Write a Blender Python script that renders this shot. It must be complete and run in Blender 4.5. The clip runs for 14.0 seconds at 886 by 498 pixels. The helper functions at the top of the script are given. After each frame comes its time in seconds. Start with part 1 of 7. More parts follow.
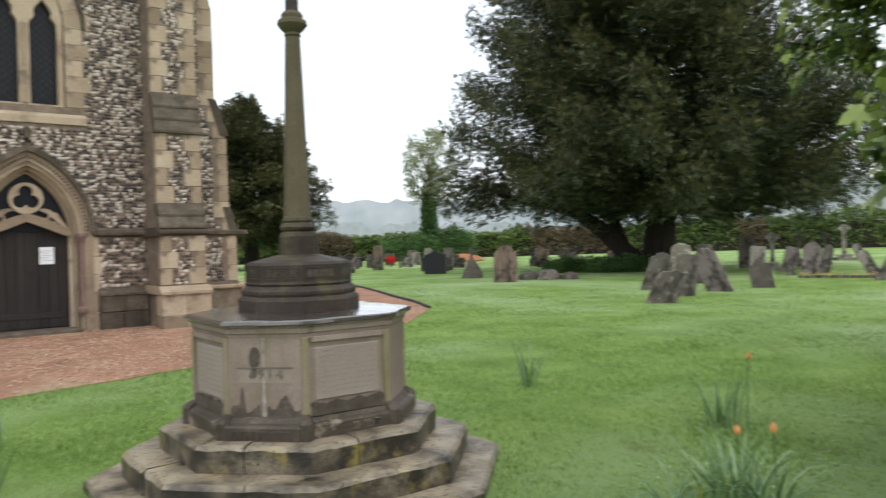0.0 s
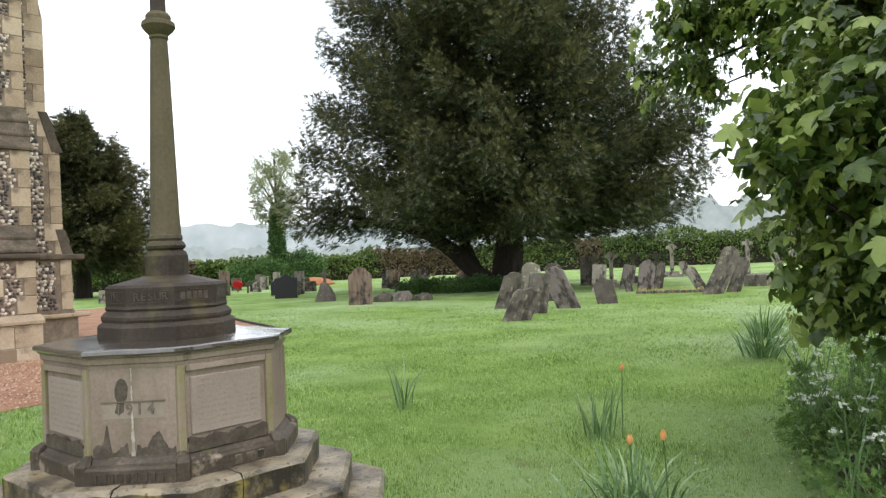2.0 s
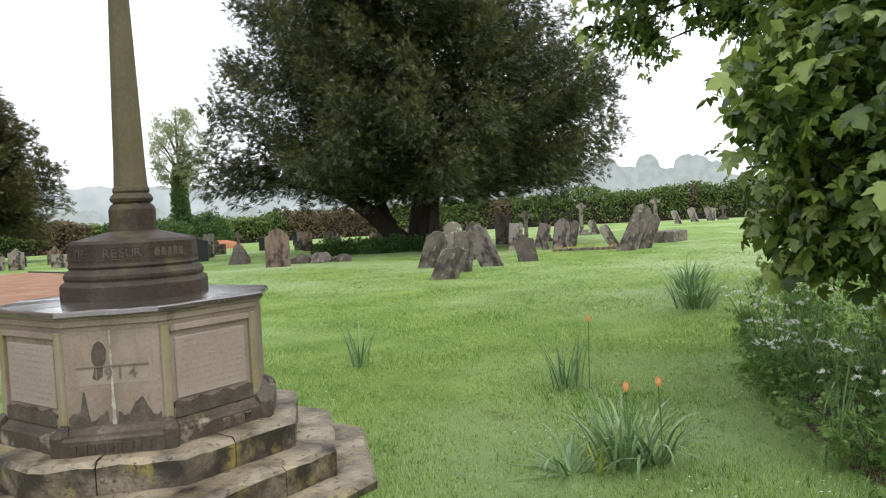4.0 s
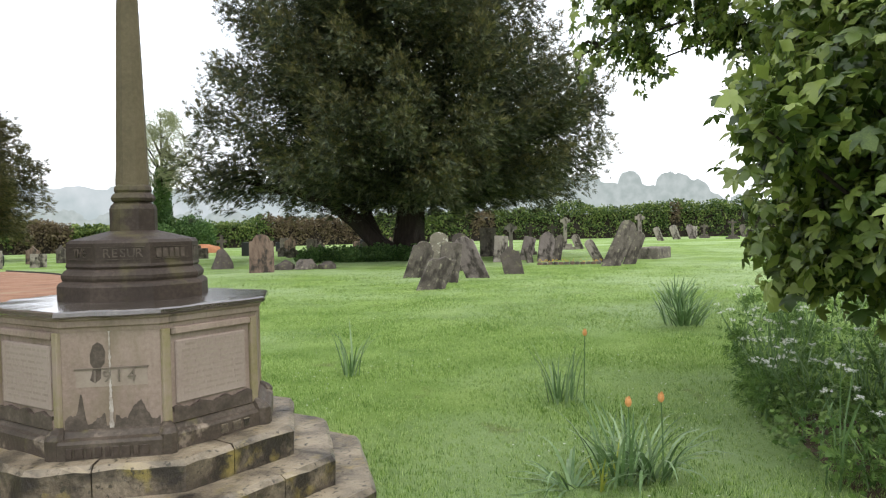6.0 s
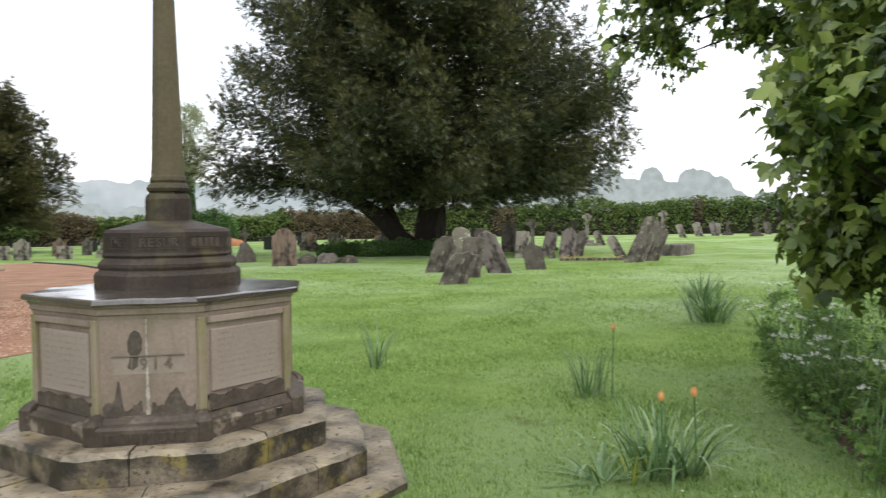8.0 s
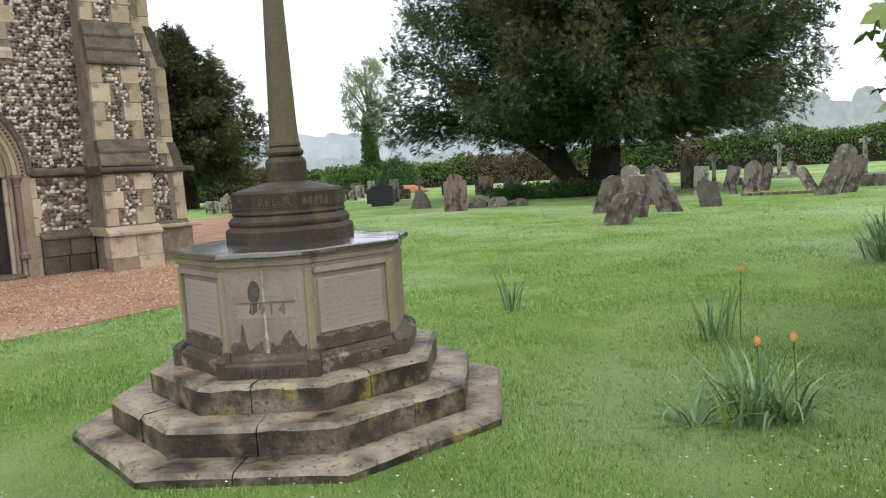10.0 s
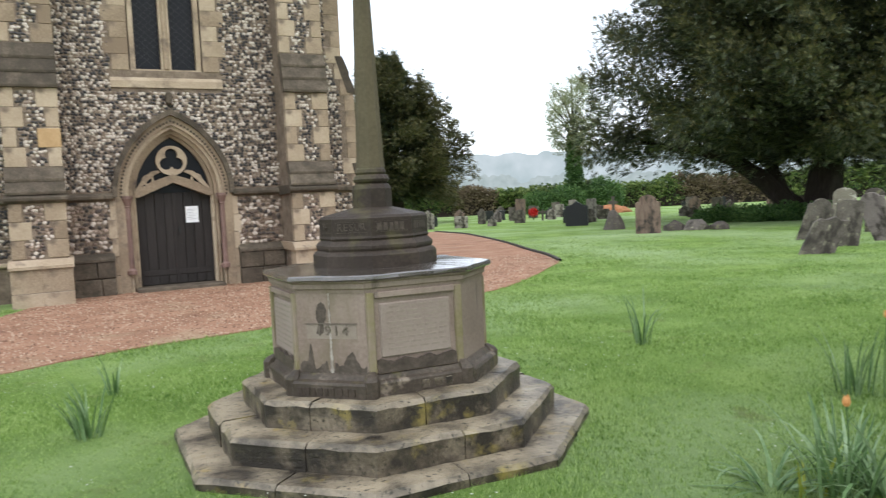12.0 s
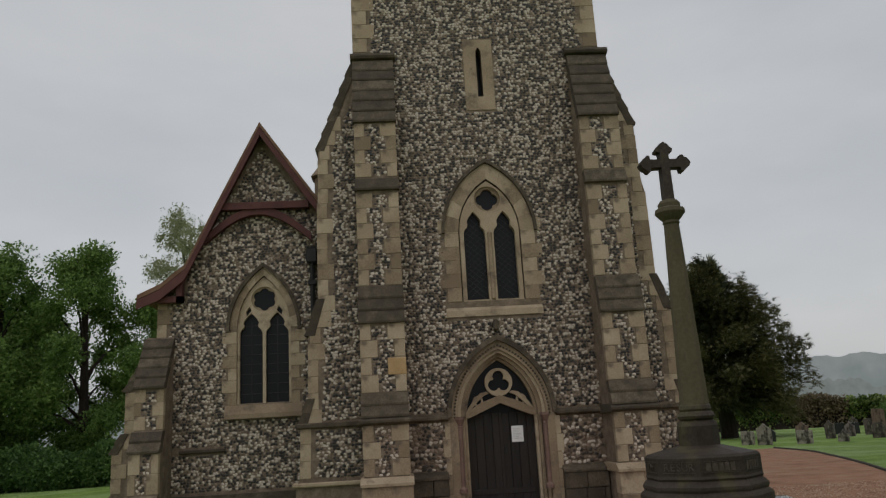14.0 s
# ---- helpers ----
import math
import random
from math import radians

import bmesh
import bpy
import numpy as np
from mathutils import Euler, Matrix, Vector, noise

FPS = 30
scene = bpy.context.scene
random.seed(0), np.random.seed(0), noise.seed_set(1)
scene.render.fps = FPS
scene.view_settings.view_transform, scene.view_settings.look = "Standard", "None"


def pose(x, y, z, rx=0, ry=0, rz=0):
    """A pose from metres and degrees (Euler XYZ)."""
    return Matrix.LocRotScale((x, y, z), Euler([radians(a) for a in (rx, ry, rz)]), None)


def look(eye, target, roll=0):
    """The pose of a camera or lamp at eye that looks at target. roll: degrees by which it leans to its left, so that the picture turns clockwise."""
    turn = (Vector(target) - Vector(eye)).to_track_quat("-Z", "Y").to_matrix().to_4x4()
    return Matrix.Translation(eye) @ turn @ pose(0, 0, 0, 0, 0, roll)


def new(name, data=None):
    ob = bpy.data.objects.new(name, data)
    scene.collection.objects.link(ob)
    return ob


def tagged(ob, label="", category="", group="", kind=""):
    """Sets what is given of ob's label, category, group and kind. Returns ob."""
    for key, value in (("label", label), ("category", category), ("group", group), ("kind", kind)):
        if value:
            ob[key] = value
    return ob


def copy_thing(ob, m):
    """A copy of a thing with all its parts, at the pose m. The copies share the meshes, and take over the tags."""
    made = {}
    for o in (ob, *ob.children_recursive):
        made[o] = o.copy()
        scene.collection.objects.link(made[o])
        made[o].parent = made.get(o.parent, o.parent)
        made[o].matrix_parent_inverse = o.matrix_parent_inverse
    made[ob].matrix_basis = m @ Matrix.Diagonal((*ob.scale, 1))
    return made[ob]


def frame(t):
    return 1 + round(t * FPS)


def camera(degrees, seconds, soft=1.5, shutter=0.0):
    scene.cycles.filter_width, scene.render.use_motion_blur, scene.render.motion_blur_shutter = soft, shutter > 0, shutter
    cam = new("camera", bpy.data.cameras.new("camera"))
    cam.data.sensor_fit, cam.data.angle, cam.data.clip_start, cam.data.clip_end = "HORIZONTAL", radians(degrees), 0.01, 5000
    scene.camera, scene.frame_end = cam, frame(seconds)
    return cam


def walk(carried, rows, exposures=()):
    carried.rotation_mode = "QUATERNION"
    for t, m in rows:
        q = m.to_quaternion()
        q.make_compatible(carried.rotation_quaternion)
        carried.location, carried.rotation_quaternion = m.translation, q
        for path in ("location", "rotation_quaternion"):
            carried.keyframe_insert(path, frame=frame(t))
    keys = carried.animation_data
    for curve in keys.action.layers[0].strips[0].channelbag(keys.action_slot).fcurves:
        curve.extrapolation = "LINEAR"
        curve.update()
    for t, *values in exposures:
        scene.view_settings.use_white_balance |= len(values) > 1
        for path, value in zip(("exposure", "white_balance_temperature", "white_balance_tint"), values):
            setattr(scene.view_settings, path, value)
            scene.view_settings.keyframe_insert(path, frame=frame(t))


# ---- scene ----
cam = camera(60.2, 14.0, soft=1.2, shutter=0.3)
PATH = [
    (0, (-2.183, -4.32, 1.396), (-0.965, -2.734, 1.378), -1.5),
    (0.5, (-2.149, -4.373, 1.416), (-0.661, -3.037, 1.399), -2.2),
    (1, (-2.153, -4.374, 1.412), (-0.598, -3.117, 1.398), -1.9),
    (1.5, (-2.227, -4.306, 1.397), (-0.719, -2.994, 1.317), -2.4),
    (2, (-2.251, -4.05, 1.368), (-0.742, -2.737, 1.397), -2.3),
    (2.5, (-2.327, -3.853, 1.357), (-0.75, -2.626, 1.436), -1.2),
    (3, (-2.445, -3.717, 1.355), (-0.814, -2.559, 1.385), -1.8),
    (3.5, (-2.426, -3.647, 1.336), (-0.773, -2.523, 1.258), -3.0),
    (6, (-2.474, -3.489, 1.327), (-0.792, -2.409, 1.271), -1.2),
    (6.5, (-2.473, -3.424, 1.302), (-0.758, -2.399, 1.218), -1.4),
    (7, (-2.497, -3.387, 1.28), (-0.802, -2.328, 1.201), -0.8),
    (7.5, (-2.492, -3.389, 1.282), (-0.767, -2.379, 1.207), -0.9),
    (8, (-2.508, -3.433, 1.31), (-0.855, -2.31, 1.243), -0.8),
    (8.5, (-2.511, -3.509, 1.342), (-1.03, -2.17, 1.23), -0.6),
    (11, (-1.978, -4.175, 1.349), (-0.701, -2.647, 1.158), -3.6),
    (11.5, (-1.758, -4.245, 1.346), (-0.664, -2.573, 1.256), -1.5),
    (12, (-1.667, -4.328, 1.363), (-0.787, -2.537, 1.237), -2.8),
    (12.5, (-1.744, -4.381, 1.38), (-1.103, -2.488, 1.335), -2.5),
    (13, (-1.743, -4.355, 1.446), (-1.372, -2.4, 1.646), -2.6),
    (13.5, (-1.677, -4.365, 1.523), (-1.49, -2.437, 2.021), -3.0),
    (14, (-1.743, -4.573, 1.527), (-1.618, -2.63, 1.982), -3.3),
]

# ---- light ----
EXPO = [(0, -0.05, 6400, 10), (0.6, 0.12, 6400, 10), (2.0, 0.2, 6500, 10), (2.55, -0.18, 6600, 12), (3.4, 0.2, 6600, 12), (7.6, 0.2, 6600, 12), (8.3, 0.02, 6500, 12), (9.5, 0.05, 6400, 11), (11.0, 0.16, 6250, 9), (12.5, 0.08, 6250, 10), (13.0, -0.28, 6500, 10), (13.3, -0.52, 6600, 11), (13.5, -0.74, 6700, 12), (13.7, -1.2, 6750, 11), (14.0, -1.44, 6750, 10)]
walk(cam, [(t, look(eye, target, roll)) for t, eye, target, roll in PATH], EXPO)

world = bpy.data.worlds.new("overcast_sky")
scene.world = world
world.use_nodes = True
wn, wl = world.node_tree.nodes, world.node_tree.links
wn.clear()
w_out = wn.new("ShaderNodeOutputWorld")
w_bg = wn.new("ShaderNodeBackground")
w_sky = wn.new("ShaderNodeTexSky")
w_sky.sky_type = "NISHITA"
w_sky.sun_disc = False
w_sky.sun_elevation, w_sky.sun_rotation = radians(52), radians(150)
w_sky.air_density, w_sky.dust_density = 1.0, 4.0
w_sbg = wn.new("ShaderNodeBackground")
w_sbg.inputs[1].default_value = 0.05
wl.new(w_sky.outputs[0], w_sbg.inputs[0])
w_tc = wn.new("ShaderNodeTexCoord")
w_noise = wn.new("ShaderNodeTexNoise")
w_noise.inputs["Scale"].default_value, w_noise.inputs["Detail"].default_value = 2.2, 6
w_map = wn.new("ShaderNodeMapping")
w_map.inputs["Scale"].default_value = (1, 1, 2.6)
wl.new(w_tc.outputs["Generated"], w_map.inputs[0])
wl.new(w_map.outputs[0], w_noise.inputs["Vector"])
w_ramp = wn.new("ShaderNodeValToRGB")
w_ramp.color_ramp.elements[0].position, w_ramp.color_ramp.elements[0].color = 0.32, (0.79, 0.835, 0.89, 1)
w_ramp.color_ramp.elements[1].position, w_ramp.color_ramp.elements[1].color = 0.68, (0.97, 0.995, 1.03, 1)
wl.new(w_noise.outputs["Fac"], w_ramp.inputs[0])
wl.new(w_ramp.outputs[0], w_bg.inputs[0])
w_bg.inputs[1].default_value = 1.45
w_add = wn.new("ShaderNodeAddShader")
wl.new(w_bg.outputs[0], w_add.inputs[0])
wl.new(w_sbg.outputs[0], w_add.inputs[1])
wl.new(w_add.outputs[0], w_out.inputs[0])

sun = new("sun", bpy.data.lights.new("sun", "SUN"))
sun.data.energy, sun.data.angle, sun.data.color = 0.9, radians(25), (1.0, 0.985, 0.96)
sun.matrix_world = look((-20, -30, 50), (0, 0, 0))


# ---- materials ----
def mat(name, cols, scales=(3.0, 40.0), rough=0.85, bump=0.4, dist=0.01, jitter=0.0, island=0.0, spec=0.3, stretch=(1, 1, 1), coat=0.0, trans=0.0):
    """Noise at two scales over three colours, with relief; jitter and island vary pieces."""
    m = bpy.data.materials.new(name)
    m.use_nodes = True
    n, l = m.node_tree.nodes, m.node_tree.links
    b = n["Principled BSDF"]
    tc = n.new("ShaderNodeTexCoord")
    vec = n.new("ShaderNodeMapping")
    vec.inputs["Scale"].default_value = stretch
    l.new(tc.outputs["Object"], vec.inputs["Vector"])
    oi = n.new("ShaderNodeObjectInfo")
    if jitter:
        mul = n.new("ShaderNodeMath")
        mul.operation = "MULTIPLY"
        mul.inputs[1].default_value = 37.0
        l.new(oi.outputs["Random"], mul.inputs[0])
        l.new(mul.outputs[0], vec.inputs["Location"])
    a = n.new("ShaderNodeTexNoise")
    a.inputs["Scale"].default_value, a.inputs["Detail"].default_value = scales[0], 5
    c = n.new("ShaderNodeTexNoise")
    c.inputs["Scale"].default_value, c.inputs["Detail"].default_value, c.inputs["Roughness"].default_value = scales[1], 6, 0.65
    l.new(vec.outputs[0], a.inputs["Vector"])
    l.new(vec.outputs[0], c.inputs["Vector"])
    r = n.new("ShaderNodeValToRGB")
    e = r.color_ramp.elements
    e[0].position, e[0].color = 0.3, (*cols[0], 1)
    e[1].position, e[1].color = 0.7, (*cols[-1], 1)
    for i, col in enumerate(cols[1:-1]):
        k = e.new(0.3 + 0.4 * (i + 1) / (len(cols) - 1))
        k.color = (*col, 1)
    mix = n.new("ShaderNodeMath")
    mix.operation = "MULTIPLY_ADD"
    mix.inputs[1].default_value, mix.inputs[2].default_value = 0.55, 0.0
    l.new(a.outputs["Fac"], mix.inputs[0])
    m2 = n.new("ShaderNodeMath")
    m2.operation = "MULTIPLY_ADD"
    m2.inputs[1].default_value = 0.45
    l.new(c.outputs["Fac"], m2.inputs[0])
    l.new(mix.outputs[0], m2.inputs[2])
    fac = m2.outputs[0]
    if island:
        g = n.new("ShaderNodeNewGeometry")
        m3 = n.new("ShaderNodeMath")
        m3.operation = "MULTIPLY_ADD"
        m3.inputs[1].default_value, m3.inputs[2].default_value = island, -island / 2
        l.new(g.outputs["Random Per Island"], m3.inputs[0])
        m4 = n.new("ShaderNodeMath")
        m4.operation = "ADD"
        l.new(m3.outputs[0], m4.inputs[0])
        l.new(fac, m4.inputs[1])
        fac = m4.outputs[0]
    if jitter:
        m5 = n.new("ShaderNodeMath")
        m5.operation = "MULTIPLY_ADD"
        m5.inputs[1].default_value, m5.inputs[2].default_value = jitter, -jitter / 2
        l.new(oi.outputs["Random"], m5.inputs[0])
        m6 = n.new("ShaderNodeMath")
        m6.operation = "ADD"
        l.new(m5.outputs[0], m6.inputs[0])
        l.new(fac, m6.inputs[1])
        fac = m6.outputs[0]
    l.new(fac, r.inputs[0])
    l.new(r.outputs[0], b.inputs["Base Color"])
    b.inputs["Roughness"].default_value = rough
    b.inputs["Specular IOR Level"].default_value = spec
    if coat:
        b.inputs["Coat Weight"].default_value, b.inputs["Coat Roughness"].default_value = coat, 0.15
    if bump:
        bp = n.new("ShaderNodeBump")
        bp.inputs["Strength"].default_value, bp.inputs["Distance"].default_value = bump, dist
        l.new(c.outputs["Fac"], bp.inputs["Height"])
        l.new(bp.outputs[0], b.inputs["Normal"])
    if trans:
        t = n.new("ShaderNodeBsdfTranslucent")
        l.new(r.outputs[0], t.inputs["Color"])
        s = n.new("ShaderNodeMixShader")
        s.inputs[0].default_value = trans
        l.new(b.outputs[0], s.inputs[1])
        l.new(t.outputs[0], s.inputs[2])
        l.new(s.outputs[0], n["Material Output"].inputs[0])
    return m


def stained(m, col, scale, lo, hi, stretch=(1, 1, 1), up=False):
    """Lays a second, patchy colour (lichen, moss, damp, painted sky light) over a material; up keeps it to upward
    faces.
    """
    n, l = m.node_tree.nodes, m.node_tree.links
    b = n["Principled BSDF"]
    old = b.inputs["Base Color"].links[0].from_socket
    tc, mp, no, ra, mx = (n.new("ShaderNode" + k) for k in ("TexCoord", "Mapping", "TexNoise", "ValToRGB", "MixRGB"))
    mp.inputs["Scale"].default_value = stretch
    mp.inputs["Location"].default_value = (3.1 * scale % 7, 1.7, 5.2)
    no.inputs["Scale"].default_value, no.inputs["Detail"].default_value, no.inputs["Roughness"].default_value = scale, 7, 0.6
    ra.color_ramp.elements[0].position, ra.color_ramp.elements[1].position = lo, hi
    l.new(tc.outputs["Object"], mp.inputs[0])
    l.new(mp.outputs[0], no.inputs["Vector"])
    l.new(no.outputs["Fac"], ra.inputs[0])
    mx.inputs[2].default_value = (*col, 1)
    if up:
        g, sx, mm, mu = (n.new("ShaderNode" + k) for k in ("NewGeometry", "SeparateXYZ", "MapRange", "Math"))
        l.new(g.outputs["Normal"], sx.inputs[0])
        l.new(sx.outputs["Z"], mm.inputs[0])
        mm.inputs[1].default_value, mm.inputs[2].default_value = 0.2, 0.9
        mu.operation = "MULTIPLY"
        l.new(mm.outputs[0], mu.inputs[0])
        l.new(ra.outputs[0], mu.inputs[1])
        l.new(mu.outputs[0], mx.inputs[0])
    else:
        l.new(ra.outputs[0], mx.inputs[0])
    l.new(old, mx.inputs[1])
    l.new(mx.outputs[0], b.inputs["Base Color"])
    return m


M_die = stained(mat("weathered_sandstone", [(0.17, 0.126, 0.1), (0.255, 0.196, 0.16), (0.33, 0.264, 0.22)], (2.2, 55), 0.75, 0.25, 0.006), (0.15, 0.125, 0.075), 1.6, 0.58, 0.75, (1.6, 1.6, 0.7))
M_die = stained(M_die, (0.12, 0.095, 0.075), 5.0, 0.6, 0.72, (2.5, 2.5, 0.5))
M_step = stained(stained(mat("mossy_step_stone_lit_tops", [(0.04, 0.031, 0.021), (0.115, 0.092, 0.062), (0.29, 0.24, 0.17)], (3, 38), 0.42, 0.7, 0.012, spec=0.5), (0.022, 0.017, 0.012), 6, 0.4, 0.56), (0.25, 0.2, 0.055), 4.3, 0.58, 0.7)
# Paler treads: sky light on the wet tops, painted into the colour.
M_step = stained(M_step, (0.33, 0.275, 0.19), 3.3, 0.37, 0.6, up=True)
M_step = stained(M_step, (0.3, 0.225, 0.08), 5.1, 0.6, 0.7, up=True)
M_step = stained(M_step, (0.04, 0.034, 0.02), 30, 0.57, 0.64)
M_slab = stained(mat("wet_coping_stone", [(0.03, 0.024, 0.019), (0.06, 0.049, 0.04), (0.12, 0.1, 0.084)], (3, 45), 0.25, 0.08, 0.002, spec=1.0, coat=1.0), (0.028, 0.024, 0.016), 3.0, 0.5, 0.7)
M_plinth = stained(stained(mat("damp_plinth_stone", [(0.03, 0.023, 0.017), (0.06, 0.047, 0.035), (0.13, 0.105, 0.08)], (4, 50), 0.5, 0.4, 0.008), (0.26, 0.215, 0.165), 6.5, 0.57, 0.66), (0.15, 0.135, 0.05), 3.4, 0.58, 0.7)
M_ped = stained(mat("dark_weathered_stone", [(0.02, 0.0145, 0.011), (0.04, 0.03, 0.023), (0.08, 0.062, 0.048)], (3, 50), 0.6, 0.35, 0.006, spec=0.25), (0.1, 0.09, 0.04), 2.6, 0.58, 0.72)
M_lichen = stained(mat("green_lichened_stone", [(0.14, 0.125, 0.045), (0.21, 0.185, 0.085), (0.27, 0.23, 0.145)], (3, 50), 0.85, 0.3, 0.006), (0.27, 0.215, 0.17), 3, 0.42, 0.6)
M_shaft = stained(mat("green_algae_stone", [(0.06, 0.05, 0.03), (0.1, 0.083, 0.048), (0.14, 0.115, 0.07)], (2.5, 50), 0.8, 0.3, 0.006), (0.075, 0.075, 0.03), 2, 0.5, 0.65)
M_panel = mat("inscribed_stone_panel", [(0.225, 0.175, 0.148), (0.29, 0.235, 0.2), (0.335, 0.278, 0.24)], (3, 60), 0.8, 0.2, 0.004)
M_worn = mat("worn_letter_stone", [(0.215, 0.173, 0.137), (0.268, 0.222, 0.18), (0.302, 0.255, 0.209)], (9, 60), 0.9, 0.1)
M_damp = mat("damp_stain", [(0.04, 0.031, 0.024), (0.075, 0.059, 0.047), (0.15, 0.12, 0.096)], (16, 60), 0.6, 0.3, 0.004)
M_lime = mat("white_lime_streak", [(0.2, 0.165, 0.135), (0.36, 0.32, 0.28), (0.5, 0.47, 0.43)], (30, 90), 0.8, 0.2, 0.003)
M_letter_shade = mat("letters_and_shadow_line", [(0.11, 0.09, 0.07), (0.15, 0.125, 0.1), (0.18, 0.15, 0.12)], (9, 60), 0.9, 0.1)
M_ash = stained(mat("dressed_limestone", [(0.22, 0.165, 0.112), (0.35, 0.274, 0.19), (0.47, 0.385, 0.28)], (1.6, 34), 0.85, 0.35, 0.008, jitter=0.3), (0.13, 0.1, 0.078), 3.1, 0.53, 0.72)
M_ochre = mat("ochre_limestone", [(0.36, 0.23, 0.11), (0.46, 0.31, 0.16), (0.53, 0.38, 0.22)], (3, 34), 0.85, 0.3, 0.006)
M_weather = stained(mat("weathered_slope_stone", [(0.045, 0.037, 0.028), (0.085, 0.068, 0.05), (0.16, 0.13, 0.095)], (4, 30), 0.85, 0.5, 0.012, jitter=0.2), (0.06, 0.05, 0.035), 5, 0.5, 0.68)
M_mortar = mat("flint_wall_mortar", [(0.1, 0.077, 0.057), (0.185, 0.144, 0.107), (0.29, 0.23, 0.175)], (5, 18), 0.95, 0.8, 0.02)
M_flint = mat("knapped_flint", [(0.018, 0.016, 0.016), (0.055, 0.045, 0.039), (0.155, 0.112, 0.08), (0.29, 0.225, 0.165), (0.53, 0.47, 0.4)], (6, 40), 0.42, 0.3, 0.005, island=0.8, spec=0.5)
M_flint_red = mat("brown_flint", [(0.034, 0.027, 0.023), (0.11, 0.075, 0.056), (0.215, 0.148, 0.105), (0.36, 0.28, 0.215), (0.57, 0.5, 0.43)], (6, 40), 0.55, 0.3, 0.005, island=0.6, spec=0.5)
M_flint_one = mat("single_flint", [(0.034, 0.027, 0.023), (0.11, 0.075, 0.056), (0.215, 0.148, 0.105), (0.36, 0.28, 0.215), (0.57, 0.5, 0.43)], (6, 40), 0.55, 0.3, 0.005, jitter=0.6, spec=0.5)
M_oak = mat("dark_oak_boards", [(0.012, 0.01, 0.009), (0.022, 0.018, 0.016), (0.035, 0.03, 0.027)], (6, 40), 0.6, 0.4, 0.006, stretch=(6, 6, 0.5), jitter=0.15)
M_paper = mat("white_paper_notice", [(0.7, 0.72, 0.74), (0.78, 0.79, 0.8), (0.82, 0.82, 0.82)], (5, 40), 0.6, 0.0)
M_print = mat("grey_print", [(0.3, 0.3, 0.32), (0.35, 0.35, 0.37), (0.4, 0.4, 0.42)], (5, 40), 0.8, 0.0)
M_pinkshaft = mat("pink_marble_shaft", [(0.13, 0.08, 0.068), (0.19, 0.12, 0.1), (0.25, 0.165, 0.14)], (5, 40), 0.5, 0.15)
M_lead = mat("lead_cames", [(0.02, 0.02, 0.022), (0.035, 0.035, 0.037), (0.05, 0.05, 0.05)], (5, 40), 0.5, 0.1)
M_iron = mat("black_iron", [(0.012, 0.012, 0.012), (0.02, 0.02, 0.02), (0.03, 0.03, 0.028)], (8, 60), 0.5, 0.2)
M_timber = mat("dark_red_timber", [(0.06, 0.024, 0.024), (0.1, 0.038, 0.036), (0.14, 0.056, 0.052)], (3, 40), 0.7, 0.3, 0.006)
M_tile = mat("clay_roof_tile", [(0.11, 0.06, 0.04), (0.17, 0.1, 0.065), (0.24, 0.15, 0.1)], (4, 30), 0.85, 0.4, 0.01, island=0.5)
M_gravel = stained(mat("red_gravel", [(0.19, 0.098, 0.06), (0.33, 0.18, 0.112), (0.45, 0.275, 0.18)], (1.4, 120), 0.95, 0.9, 0.015), (0.37, 0.27, 0.17), 0.9, 0.56, 0.74)
M_stonebit = mat("gravel_stones", [(0.17, 0.09, 0.058), (0.32, 0.19, 0.125), (0.52, 0.39, 0.28)], (8, 60), 0.9, 0.2, island=0.7)
M_edging = mat("dark_path_edging", [(0.03, 0.027, 0.022), (0.05, 0.045, 0.038), (0.08, 0.07, 0.055)], (6, 40), 0.8, 0.4)
M_soil = mat("bare_soil", [(0.05, 0.032, 0.02), (0.085, 0.055, 0.036), (0.12, 0.085, 0.055)], (3, 40), 0.95, 0.8, 0.02)
M_orange = mat("orange_clay_soil", [(0.24, 0.1, 0.045), (0.34, 0.15, 0.07), (0.4, 0.2, 0.1)], (3, 20), 0.95, 0.8, 0.03)
M_ground = stained(stained(mat("lawn_turf", [(0.085, 0.165, 0.028), (0.19, 0.305, 0.064), (0.325, 0.445, 0.135)], (1.1, 60), 0.9, 1.0, 0.04, spec=0.2), (0.34, 0.45, 0.22), 0.22, 0.44, 0.68), (0.17, 0.2, 0.065), 2.1, 0.6, 0.74)
M_grass = mat("grass_blades", [(0.095, 0.19, 0.03), (0.245, 0.38, 0.08), (0.45, 0.58, 0.22)], (0.8, 9), 0.45, 0.0, island=0.6, trans=0.5)
M_strap = mat("strap_leaves", [(0.065, 0.13, 0.04), (0.15, 0.25, 0.095), (0.31, 0.42, 0.23)], (3, 20), 0.35, 0.0, island=0.4, trans=0.25)
M_strap_y = mat("yellowing_leaves", [(0.2, 0.25, 0.03), (0.3, 0.34, 0.05), (0.36, 0.36, 0.08)], (3, 20), 0.5, 0.0, island=0.3, trans=0.25)
M_tulip = mat("orange_petals", [(0.6, 0.25, 0.08), (0.72, 0.36, 0.13), (0.8, 0.46, 0.2)], (8, 40), 0.5, 0.0, trans=0.3)
M_white = mat("white_petals", [(0.7, 0.72, 0.66), (0.8, 0.8, 0.76), (0.85, 0.85, 0.82)], (8, 40), 0.6, 0.0, trans=0.3)
M_red = mat("red_petals", [(0.5, 0.02, 0.02), (0.65, 0.03, 0.03), (0.75, 0.06, 0.05)], (8, 40), 0.6, 0.0)
